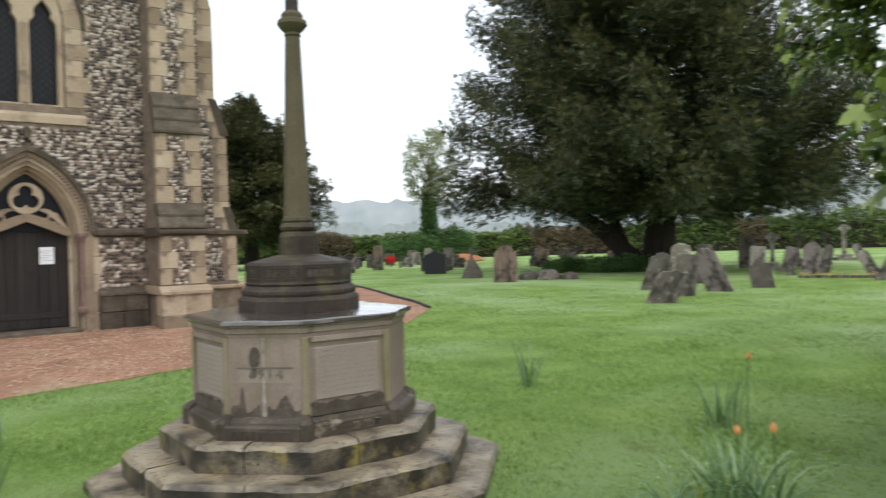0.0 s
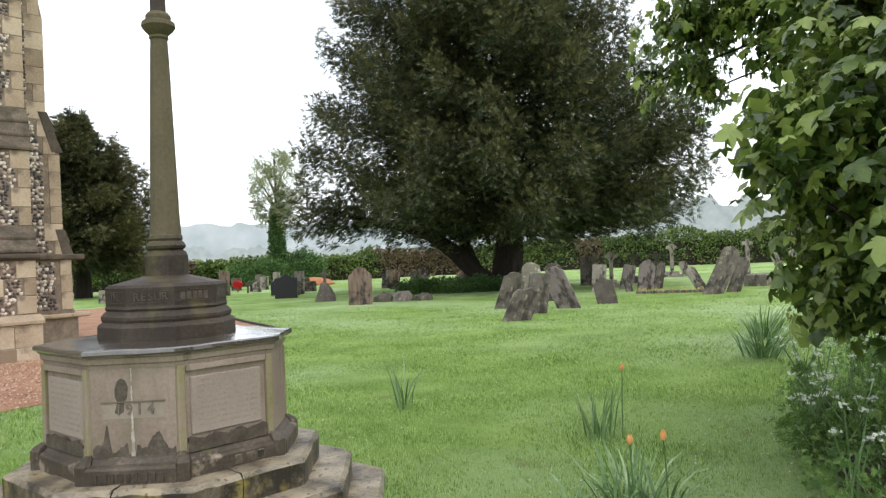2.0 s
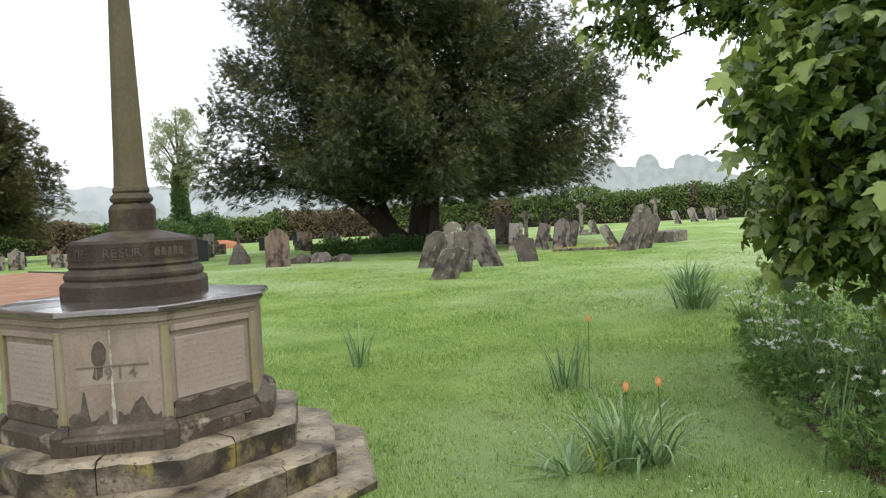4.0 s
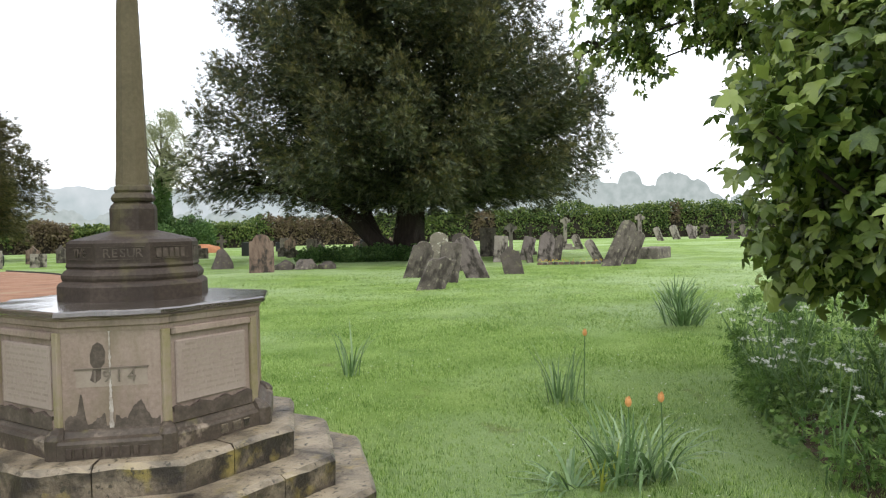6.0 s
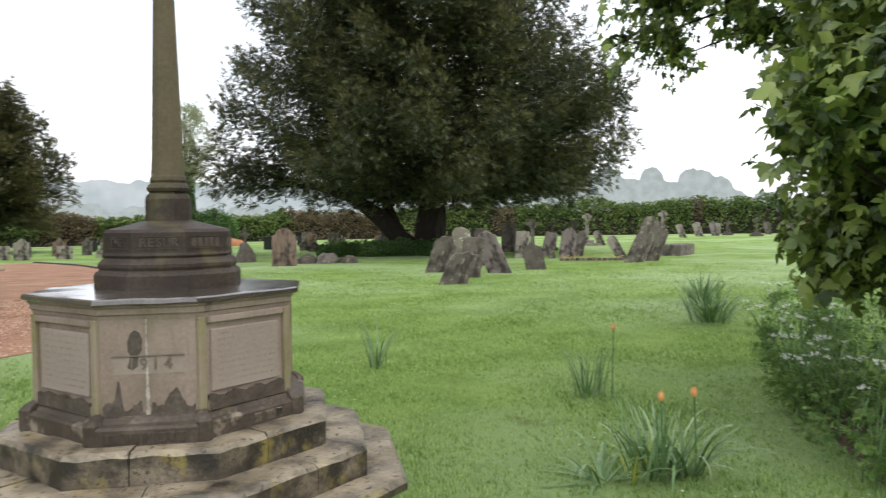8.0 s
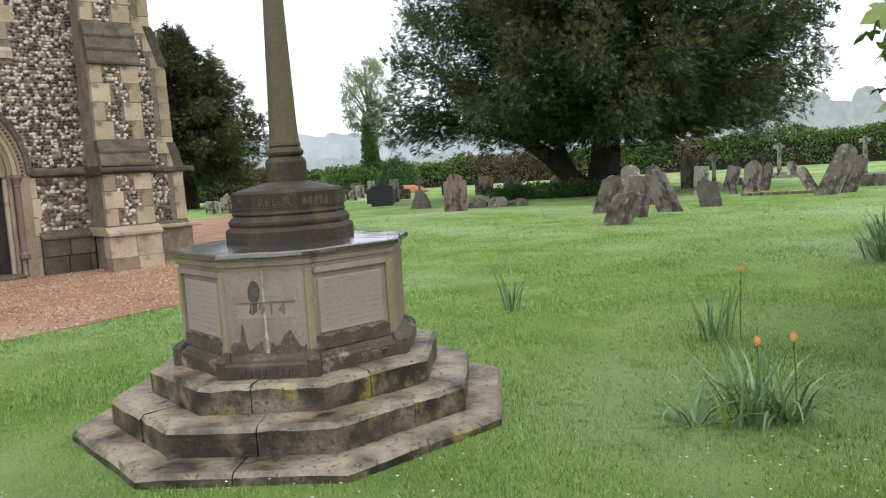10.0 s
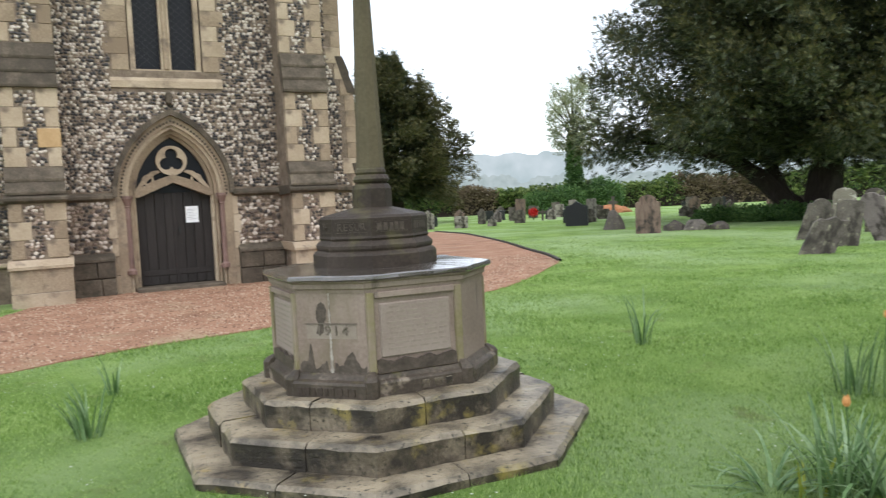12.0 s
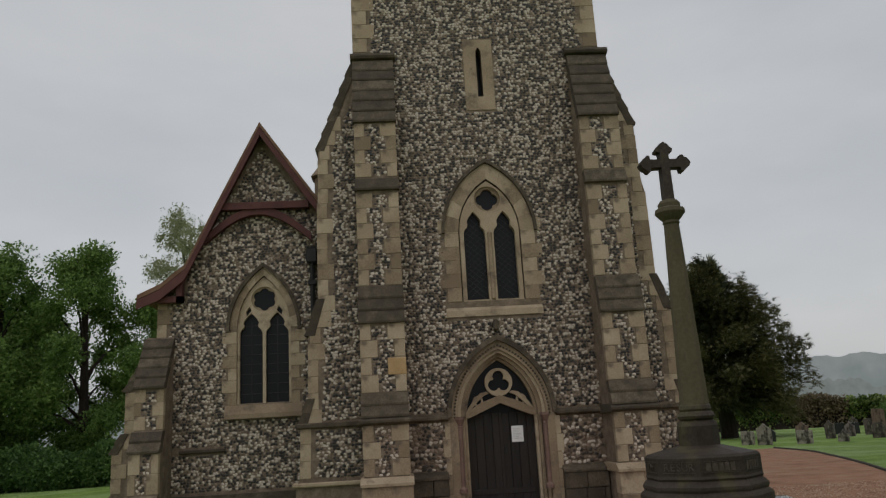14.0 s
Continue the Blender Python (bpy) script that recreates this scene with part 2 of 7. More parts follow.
M_yellow = mat("yellow_petals", [(0.5, 0.3, 0.03), (0.65, 0.42, 0.05), (0.7, 0.5, 0.1)], (8, 40), 0.6, 0.0)
M_brownfl = mat("withered_flowers", [(0.1, 0.05, 0.03), (0.16, 0.09, 0.05), (0.22, 0.13, 0.07)], (8, 40), 0.8, 0.0)
M_yew = mat("yew_needles", [(0.025, 0.037, 0.021), (0.058, 0.078, 0.038), (0.13, 0.142, 0.062)], (0.35, 6), 0.5, 0.0, island=0.55, trans=0.15, spec=0.35)
M_yew_brown = mat("brownish_yew_needles", [(0.05, 0.058, 0.028), (0.1, 0.103, 0.044), (0.19, 0.17, 0.07)], (0.35, 6), 0.6, 0.0, island=0.5, trans=0.15)
M_bark = mat("reddish_dark_bark", [(0.018, 0.013, 0.011), (0.032, 0.024, 0.02), (0.055, 0.042, 0.033)], (4, 20), 0.9, 0.9, 0.03, stretch=(3, 3, 0.6))
M_syc = mat("sycamore_leaves", [(0.05, 0.09, 0.018), (0.12, 0.18, 0.034), (0.25, 0.32, 0.075)], (1.2, 14), 0.32, 0.2, 0.006, island=0.7, trans=0.28, spec=0.5)
M_syc_one = mat("single_sycamore_leaf", [(0.05, 0.09, 0.018), (0.12, 0.18, 0.034), (0.25, 0.32, 0.075)], (1.2, 14), 0.32, 0.2, 0.006, jitter=0.7, trans=0.28, spec=0.5)
M_lightleaf = mat("fresh_spring_leaves", [(0.06, 0.125, 0.028), (0.125, 0.22, 0.05), (0.22, 0.33, 0.09)], (0.5, 8), 0.5, 0.0, island=0.4, trans=0.35)
M_paleleaf = mat("pale_new_leaves", [(0.22, 0.25, 0.13), (0.3, 0.33, 0.18), (0.38, 0.4, 0.25)], (0.5, 8), 0.6, 0.0, island=0.3, trans=0.4)
M_greenleaf = mat("mid_green_leaves", [(0.04, 0.09, 0.026), (0.08, 0.16, 0.045), (0.15, 0.25, 0.07)], (0.5, 8), 0.55, 0.0, island=0.4, trans=0.25)
M_hedge = mat("hedge_leaves", [(0.04, 0.08, 0.022), (0.095, 0.155, 0.04), (0.22, 0.28, 0.08)], (0.15, 5), 0.6, 0.0, island=0.6, trans=0.2)
M_hedge_r = mat("reddish_hedge_leaves", [(0.1, 0.075, 0.045), (0.16, 0.12, 0.075), (0.22, 0.18, 0.1)], (0.15, 5), 0.6, 0.0, island=0.4, trans=0.2)
M_twig = mat("grey_twigs", [(0.09, 0.08, 0.065), (0.14, 0.125, 0.1), (0.19, 0.17, 0.14)], (4, 20), 0.9, 0.2)
STONES = {
    "grey": stained(mat("lichened_grey_stone", [(0.065, 0.057, 0.048), (0.125, 0.108, 0.092), (0.2, 0.175, 0.15)], (3, 30), 0.85, 0.5, 0.01, jitter=0.1), (0.3, 0.285, 0.2), 7, 0.56, 0.68),
    "dark": stained(mat("dark_old_stone", [(0.045, 0.038, 0.034), (0.085, 0.072, 0.062), (0.13, 0.11, 0.095)], (3, 30), 0.85, 0.5, 0.01, jitter=0.1), (0.17, 0.165, 0.09), 6, 0.56, 0.68),
    "brown": stained(mat("brown_sandstone", [(0.12, 0.08, 0.06), (0.19, 0.135, 0.105), (0.27, 0.2, 0.16)], (3, 30), 0.85, 0.5, 0.01, stretch=(1, 1, 0.4)), (0.12, 0.08, 0.06), 4, 0.5, 0.7, (3, 3, 0.5)),
    "pale": stained(mat("pale_limestone", [(0.19, 0.165, 0.14), (0.29, 0.26, 0.225), (0.4, 0.37, 0.32)], (3, 30), 0.85, 0.4, 0.01, jitter=0.1), (0.15, 0.15, 0.09), 4, 0.55, 0.72),
    "pink": mat("pinkish_grey_stone", [(0.12, 0.1, 0.093), (0.19, 0.16, 0.15), (0.27, 0.23, 0.215)], (3, 30), 0.85, 0.4, 0.01, jitter=0.1),
    "speckled": stained(mat("lichen_spotted_stone", [(0.13, 0.115, 0.09), (0.2, 0.18, 0.14), (0.28, 0.25, 0.2)], (3, 30), 0.85, 0.5, 0.01), (0.5, 0.48, 0.4), 9, 0.58, 0.62),
    "black": mat("polished_black_granite", [(0.012, 0.014, 0.016), (0.02, 0.022, 0.025), (0.035, 0.037, 0.04)], (20, 120), 0.3, 0.0, spec=0.5),
}

for kd in ("grey", "pink", "pale", "brown"):
    stained(STONES[kd], (0.045, 0.038, 0.032), 4.5, 0.52, 0.66, (1, 1, 0.55))


# Backdrop colour that glows by itself, with distance haze painted into it.
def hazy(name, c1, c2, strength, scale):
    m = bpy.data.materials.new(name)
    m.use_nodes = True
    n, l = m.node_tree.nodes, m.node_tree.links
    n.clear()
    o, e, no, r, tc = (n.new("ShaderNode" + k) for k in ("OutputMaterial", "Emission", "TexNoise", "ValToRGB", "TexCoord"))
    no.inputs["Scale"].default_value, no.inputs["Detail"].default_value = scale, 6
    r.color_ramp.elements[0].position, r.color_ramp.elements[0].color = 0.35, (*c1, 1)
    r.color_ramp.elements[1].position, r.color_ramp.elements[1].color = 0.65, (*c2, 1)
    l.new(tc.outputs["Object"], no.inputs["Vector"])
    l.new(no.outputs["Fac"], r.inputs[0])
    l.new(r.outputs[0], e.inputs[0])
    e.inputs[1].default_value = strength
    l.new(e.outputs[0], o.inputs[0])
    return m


M_hill = hazy("haze_glow_hill", (0.45, 0.53, 0.55), (0.6, 0.66, 0.69), 1.0, 0.05)
M_hill2 = hazy("haze_glow_wood", (0.37, 0.435, 0.43), (0.47, 0.53, 0.53), 1.0, 0.3)
M_field = hazy("haze_glow_field", (0.45, 0.55, 0.46), (0.58, 0.66, 0.58), 1.0, 0.03)

M_glass = bpy.data.materials.new("dark_leaded_glass")
M_glass.use_nodes = True
_b = M_glass.node_tree.nodes["Principled BSDF"]
_b.inputs["Base Color"].default_value = (0.012, 0.013, 0.016, 1)
_b.inputs["Roughness"].default_value = 0.3
_b.inputs["Specular IOR Level"].default_value = 0.16
_n = M_glass.node_tree.nodes.new("ShaderNodeTexNoise")
_n.inputs["Scale"].default_value = 9.0
_p = M_glass.node_tree.nodes.new("ShaderNodeBump")
_p.inputs["Strength"].default_value, _p.inputs["Distance"].default_value = 0.25, 0.01
M_glass.node_tree.links.new(_n.outputs["Fac"], _p.inputs["Height"])
M_glass.node_tree.links.new(_p.outputs[0], _b.inputs["Normal"])

# ---- building helpers ----
ORIGIN = {}


def thing(name, label, category, loc=(0, 0, 0), group="", kind=""):
    """An Empty at a thing's base; its parts are given in world metres and shifted to it."""
    ob = new(name)
    ob.empty_display_size = 0.1
    ob.location = loc
    ORIGIN[ob.name] = Vector(loc)
    return tagged(ob, label, category, group, kind)


def offset(parent):
    return ORIGIN.get(parent.name, Vector((0, 0, 0))) if parent else Vector((0, 0, 0))


def part(name, shape, material, parent=None, label="", smooth=False, at_loc=None):
    """One mesh object, from a bmesh or a mesh, under a thing or a part."""
    if isinstance(shape, bmesh.types.BMesh):
        me = bpy.data.meshes.new(name)
        bmesh.ops.recalc_face_normals(shape, faces=shape.faces[:])
        shape.to_mesh(me)
        shape.free()
    else:
        me = shape
    if material and not me.materials:
        me.materials.append(material)
    if smooth:
        for p in me.polygons:
            p.use_smooth = True
    ob = new(name, me)
    if parent:
        ob.parent = parent
        off = offset(parent)
        ob.location = (Vector(at_loc) if at_loc is not None else Vector((0, 0, 0))) - off
        ORIGIN[ob.name] = Vector(at_loc) if at_loc is not None else Vector((0, 0, 0))
    elif at_loc is not None:
        ob.location = at_loc
        ORIGIN[ob.name] = Vector(at_loc)
    if label:
        ob["label"] = label
    return ob


def fast_mesh(name, verts, faces, material=None):
    """A mesh from arrays of places and triangles or quads."""
    me = bpy.data.meshes.new(name)
    v, f = np.asarray(verts, np.float32), np.asarray(faces, np.int32)
    k = f.shape[1]
    me.vertices.add(len(v))
    me.vertices.foreach_set("co", v.ravel())
    me.loops.add(f.size)
    me.loops.foreach_set("vertex_index", f.ravel())
    me.polygons.add(len(f))
    me.polygons.foreach_set("loop_start", np.arange(0, f.size, k, dtype=np.int32))
    me.update(calc_edges=True)
    if material:
        me.materials.append(material)
    return me


def scatter(name, tv, tf, places, rots, scales, material):
    """One mesh of many copies of a small template: places (n,3), rots (n,3,3), scales (n,3)."""
    tv, tf = np.asarray(tv, float), np.asarray(tf, int)
    v = np.einsum("nij,nkj->nki", rots, tv[None] * scales[:, None, :]) + places[:, None, :]
    f = tf[None] + (np.arange(len(places)) * len(tv))[:, None, None]
    return fast_mesh(name, v.reshape(-1, 3), f.reshape(-1, tf.shape[1]), material)


def frames_from(y_axis, rng, spin=None):
    """Turns whose second axis follows the given directions, spun at random about it."""
    y = y_axis / (np.linalg.norm(y_axis, axis=1, keepdims=True) + 1e-9)
    r = rng.normal(size=y.shape) if spin is None else spin
    x = np.cross(y, r)
    x /= np.linalg.norm(x, axis=1, keepdims=True) + 1e-9
    z = np.cross(x, y)
    return np.stack([x, y, z], -1)


def box(bm, x0, x1, y0, y1, z0, z1, bevel=0.0):
    vs = [bm.verts.new(c) for c in ((x0, y0, z0), (x1, y0, z0), (x1, y1, z0), (x0, y1, z0), (x0, y0, z1), (x1, y0, z1), (x1, y1, z1), (x0, y1, z1))]
    fs = [bm.faces.new([vs[i] for i in q]) for q in ((0, 3, 2, 1), (4, 5, 6, 7), (0, 1, 5, 4), (1, 2, 6, 5), (2, 3, 7, 6), (3, 0, 4, 7))]
    if bevel:
        es = list({e for f in fs for e in f.edges})
        bmesh.ops.bevel(bm, geom=es, offset=bevel, segments=1, affect="EDGES")
    return vs


def boxed(*a, bevel=0.0):
    bm = bmesh.new()
    box(bm, *a, bevel=bevel)
    return bm


def plate(outline, holes, y0, y1):
    """A wall in the x-z plane with openings through it, from y0 to y1."""
    bm = bmesh.new()
    es = []
    for loop in [outline, *holes]:
        vs = [bm.verts.new((x, y0, z)) for x, z in loop]
        es += [bm.edges.new((vs[i], vs[(i + 1) % len(vs)])) for i in range(len(vs))]
    bmesh.ops.triangle_fill(bm, use_beauty=True, edges=es)
    ext = bmesh.ops.extrude_face_region(bm, geom=bm.faces[:])
    bmesh.ops.translate(bm, vec=(0, y1 - y0, 0), verts=[g for g in ext["geom"] if isinstance(g, bmesh.types.BMVert)])
    return bm


def prism(rings, cap=True):
    """Stacked rings of equal count, joined by quads: a lathe or a tapered polygon."""
    bm = bmesh.new()
    rs = [[bm.verts.new(p) for p in ring] for ring in rings]
    n = len(rs[0])
    for a, b in zip(rs, rs[1:]):
        for i in range(n):
            bm.faces.new((a[i], a[(i + 1) % n], b[(i + 1) % n], b[i]))
    if cap:
        bm.faces.new(rs[0][::-1])
        bm.faces.new(rs[-1])
    return bm


def ngon(r, z, n=8, turn=22.5, cx=0.0, cy=0.0):
    return [(cx + r * math.cos(radians(turn + 360 * i / n)), cy + r * math.sin(radians(turn + 360 * i / n)), z) for i in range(n)]


def arch(cx, half, z0, spring, apex, n=9):
    """The outline of a pointed opening, counter-clockwise from the lower left."""
    h = apex - spring
    big = max((h * h + half * half) / (2 * half), half * 0.501)
    pts = [(cx - half, z0), (cx + half, z0)]
    end = math.asin(min(1, h / big))
    for i in range(n + 1):
        a = end * i / n
        pts.append((cx + half - big + big * math.cos(a), spring + big * math.sin(a)))
    for i in range(n - 1, -1, -1):
        a = end * i / n
        pts.append((cx - half + big - big * math.cos(a), spring + big * math.sin(a)))
    return pts


def circle(cx, cz, r, n=20):
    return [(cx + r * math.cos(2 * math.pi * i / n), cz + r * math.sin(2 * math.pi * i / n)) for i in range(n)]


def foil(cx, cz, r, lobes, n=7, depth=0.5):
    """A foiled opening: lobes circles set round the centre."""
    d, rl = r * depth, r * (1 - depth)
    pts = []
    for i in range(lobes * n):
        a = 2 * math.pi * i / (lobes * n)
        ph = (a + math.pi / lobes) % (2 * math.pi / lobes) - math.pi / lobes
        q = d * math.cos(ph) + math.sqrt(max(rl * rl - (d * math.sin(ph)) ** 2, 1e-6))
        pts.append((cx + q * math.sin(a), cz + q * math.cos(a)))
    return pts[::-1]


def u_band(cx, hi, ho, z0, spring, ai, ao, y0, y1):
    """An arched band of stone, open below: legs down to z0."""
    o, q = arch(cx, ho, z0, spring, ao), arch(cx, hi, z0, spring, ai)
    line = [o[1]] + o[2:] + [o[0]] + [q[0]] + q[:1:-1] + [q[1]]
    keep = [line[0]]
    for p in line[1:]:
        if math.hypot(p[0] - keep[-1][0], p[1] - keep[-1][1]) > 1e-4:
            keep.append(p)
    return plate(keep, [], y0, y1)


def tube(points, radii, n=8, seed=0):
    """A tapered limb along points."""
    rings = []
    pts = [Vector(p) for p in points]
    for i, p in enumerate(pts):
        d = (pts[min(i + 1, len(pts) - 1)] - pts[max(i - 1, 0)]).normalized()
        u = d.cross(Vector((0.3, 0.5, 0.81)))
        u = (u if u.length > 0.1 else d.cross(Vector((1, 0, 0)))).normalized()
        w = d.cross(u)
        rings.append([p + (u * math.cos(2 * math.pi * k / n) + w * math.sin(2 * math.pi * k / n)) * radii[i] * (1 + 0.13 * math.sin(3 * k + i * 1.7 + seed)) for k in range(n)])
    return prism(rings)


def join(*bms):
    out = bmesh.new()
    for b in bms:
        me = bpy.data.meshes.new("tmp")
        b.to_mesh(me)
        b.free()
        out.from_mesh(me)
        bpy.data.meshes.remove(me)
    return out


def roughen(bm, amount, scale=6.0):
    for v in bm.verts:
        v.co += noise.noise_vector(v.co * scale) * amount
    return bm


def lettering(text, size, depth, m4, material, parent, name="lettering"):
    cu = bpy.data.curves.new("tmp_text", "FONT")
    cu.body, cu.size, cu.extrude, cu.align_x, cu.align_y = text, size, depth, "CENTER", "CENTER"
    ob = bpy.data.objects.new("tmp_text", cu)
    scene.collection.objects.link(ob)
    me = bpy.data.meshes.new_from_object(ob.evaluated_get(bpy.context.evaluated_depsgraph_get()))
    bpy.data.objects.remove(ob)
    me.transform(m4)
    me.name = name
    me.materials.clear()
    return part(name, me, material, parent)


# ---- ground ----
def ground_sheet():
    v, f = [], []
    radii = [0, 1.5, 3, 5, 7, 9, 12, 16, 21, 28, 37, 50, 70, 100, 160, 260, 420, 800, 1600, 3000]
    n = 96
    for r in radii:
        for i in range(n):
            a = 2 * math.pi * i / n
            x, y = r * math.cos(a), r * math.sin(a)
            z = 0.0
            if 3.5 < r < 60 and not (-16 < x < 14 and 1.5 < y < 28):
                z = 0.035 * noise.noise(Vector((x * 0.22, y * 0.22, 0)))
            v.append((x, y, z))
    for k in range(len(radii) - 1):
        for i in range(n):
            f.append((k * n + i, k * n + (i + 1) % n, (k + 1) * n + (i + 1) % n, (k + 1) * n + i))
    return fast_mesh("ground", v, f[0:], M_ground)


ground = tagged(part("ground", ground_sheet(), M_ground, smooth=True), "green mown churchyard lawn with daisies", "lawn", kind="structure")

PATH_EDGE = [(-16, -7), (-9, -1.9), (-5.6, 1.1), (-3.3, 2.85), (-2.4, 3.45), (-1.5, 3.92), (-0.78, 4.14), (0.5, 4.43), (2.2, 4.85), (3.9, 5.42), (5.1, 6.35), (6.5, 7.75), (7.35, 8.65), (8.05, 10.1), (8.85, 12.2), (9.9, 14.8), (10.7, 17), (11.7, 20), (12.4, 22.4), (12.9, 26)]
PATH_BACK = [(4.6, 26), (4.3, 16), (4.2, 11.4), (3.7, 9.6), (3.2, 9.4), (2.6, 10.2), (-2.0, 10.2), (-2.3, 9.0), (-2.86, 7.5), (-4.2, 6.6), (-5.5, 6.2), (-9, 4.6), (-16, 0.5)]


def curve_through(pts, step=0.12):
    out = []
    for i in range(len(pts) - 1):
        p0, p1, p2, p3 = (np.array(pts[min(max(k, 0), len(pts) - 1)], float) for k in (i - 1, i, i + 1, i + 2))
        m = max(2, int(np.linalg.norm(p2 - p1) / step))
        for j in range(m):
            t = j / m
            out.append(tuple(0.5 * ((2 * p1) + (p2 - p0) * t + (2 * p0 - 5 * p1 + 4 * p2 - p3) * t * t + (3 * p1 - p0 - 3 * p2 + p3) * t ** 3)))
    out.append(pts[-1])
    return out


def gravel_path():
    near = [(x + 0.05 * noise.noise(Vector((x * 3, y * 3, 1))), y + 0.05 * noise.noise(Vector((x * 3, y * 3, 2)))) for x, y in curve_through(PATH_EDGE, 0.3)]
    bm = bmesh.new()
    vs = [bm.verts.new((x, y, 0.012)) for x, y in near + PATH_BACK]
    es = [bm.edges.new((vs[i], vs[(i + 1) % len(vs)])) for i in range(len(vs))]
    bmesh.ops.triangle_fill(bm, use_beauty=True, edges=es)
    for f in bm.faces:
        if f.normal.z < 0:
            f.normal_flip()
    ext = bmesh.ops.extrude_face_region(bm, geom=bm.faces[:])
    bmesh.ops.translate(bm, vec=(0, 0, -0.05), verts=[g for g in ext["geom"] if isinstance(g, bmesh.types.BMVert)])
    return bm


path = tagged(part("gravel_path", gravel_path(), M_gravel), "reddish gravel path curving round the church", "path", kind="structure")


def in_poly(x, y, poly):
    c = False
    for i in range(len(poly)):
        (x1, y1), (x2, y2) = poly[i], poly[i - 1]
        if (y1 > y) != (y2 > y) and x < (x2 - x1) * (y - y1) / (y2 - y1) + x1:
            c = not c
    return c


PATH_POLY = PATH_EDGE + PATH_BACK
rng = np.random.default_rng(4)


def gravel_bits():
    pts = []
    while len(pts) < 16000:
        x, y = rng.uniform(-6, 9), rng.uniform(2, 11)
        if in_poly(x, y, PATH_POLY):
            pts.append((x, y, 0.013))
    p = np.array(pts)
    n = len(p)
    tv = [(1, 0, 0), (-0.5, 0.86, 0), (-0.5, -0.86, 0), (0.1, 0.1, 0.8)]
    tf = [(0, 1, 3), (1, 2, 3), (2, 0, 3)]
    up = np.tile([0, 1, 0], (n, 1)) + rng.normal(size=(n, 3)) * [1, 1, 0.05]
    s = rng.uniform(0.006, 0.02, (n, 1)) * np.ones((1, 3))
    return scatter("gravel_stones", tv, tf, p, frames_from(up, rng, np.tile([1e-3, 0, -1.0], (n, 1)) * -1), s, M_stonebit)


tagged(part("gravel_stones", gravel_bits(), M_stonebit), "loose red and buff gravel stones on the path", "gravel", kind="stuff")

# dark edging along the outer side of the path
edge_pts = curve_through(PATH_EDGE[12:], 0.5)
bm = bmesh.new()
prev = None
for i, (x, y) in enumerate(edge_pts):
    q = np.array(edge_pts[min(i + 1, len(edge_pts) - 1)]) - np.array(edge_pts[max(i - 1, 0)])
    q = np.array((q[1], -q[0])) / (np.linalg.norm(q) + 1e-9)
    ring = [bm.verts.new((x + q[0] * o, y + q[1] * o, z)) for o, z in ((-0.03, 0.0), (-0.03, 0.05), (-0.02, 0.065), (0.04, 0.06), (0.05, 0.0))]
    if prev:
        for k in range(4):
            bm.faces.new((prev[k], prev[k + 1], ring[k + 1], ring[k]))
    prev = ring
tagged(part("path_edging", roughen(bm, 0.008, 3), M_edging), "low dark edging kerb beside the gravel path", "kerb", kind="structure")

# ---- war memorial ----
T0 = -1.0
memorial = thing("war_memorial", "octagonal stone war memorial with stepped base and tall cross", "war memorial", (0, 0, 0))


def octo(ap, half, z):
    """An octagon whose straight sides are 2*half long at the distance ap, turned by the memorial's angle."""
    c, s = math.cos(radians(T0)), math.sin(radians(T0))
    pts = [(ap, -half), (ap, half), (half, ap), (-half, ap), (-ap, half), (-ap, -half), (-half, -ap), (half, -ap)]
    return [(x * c - y * s, x * s + y * c, z) for x, y in pts]


def step_stones(r_out, r_in, z0, z1, seed):
    """Eight long stones that turn the corners and meet in open joints near the middle of each side."""
    rnd = random.Random(seed)

    def corner(r, k):
        a = radians(T0 + 22.5 + 45 * k)
        return Vector((r * math.cos(a), r * math.sin(a)))

    cut = [0.5 + rnd.uniform(-0.12, 0.12) for _ in range(8)]
    for k in range(8):
        line = []
        for r in (r_out, r_in):
            c0, c1, c2 = corner(r, k - 1), corner(r, k), corner(r, k + 1)
            g = 0.004 / r_out
            m0, m1 = c0.lerp(c1, cut[(k - 1) % 8] + g), c1.lerp(c2, cut[k] - g)
            line.append([m0.lerp(c1, t / 4) for t in range(4)] + [c1.lerp(m1, t / 4) for t in range(5)])
        dz = rnd.uniform(-0.005, 0.005)
        bm = bmesh.new()
        top, mid, low, inn = [], [], [], []
        for o, i in zip(*line):
            nrm = o.normalized()
            w = rnd.uniform(-0.006, 0.005)
            inn.append(bm.verts.new((i.x, i.y, z1 + dz)))
            e = o - nrm * (0.016 + rnd.uniform(0, 0.014))
            top.append(bm.verts.new((e.x, e.y, z1 + dz + rnd.uniform(-0.004, 0.002))))
            e = o + nrm * w
            mid.append(bm.verts.new((e.x, e.y, z1 - 0.02 + rnd.uniform(-0.008, 0.004))))
            e = o + nrm * (w - 0.004)
            low.append(bm.verts.new((e.x, e.y, z0)))
        ibot = [bm.verts.new((v.co.x, v.co.y, z0)) for v in inn]
        for s in range(8):
            for a, b in ((inn, top), (top, mid), (mid, low), (low, ibot), (ibot, inn)):
                bm.faces.new((a[s], a[s + 1], b[s + 1], b[s]))
        bm.faces.new([r[0] for r in (inn, top, mid, low, ibot)][::-1])
        bm.faces.new([r[-1] for r in (inn, top, mid, low, ibot)])
        yield bm


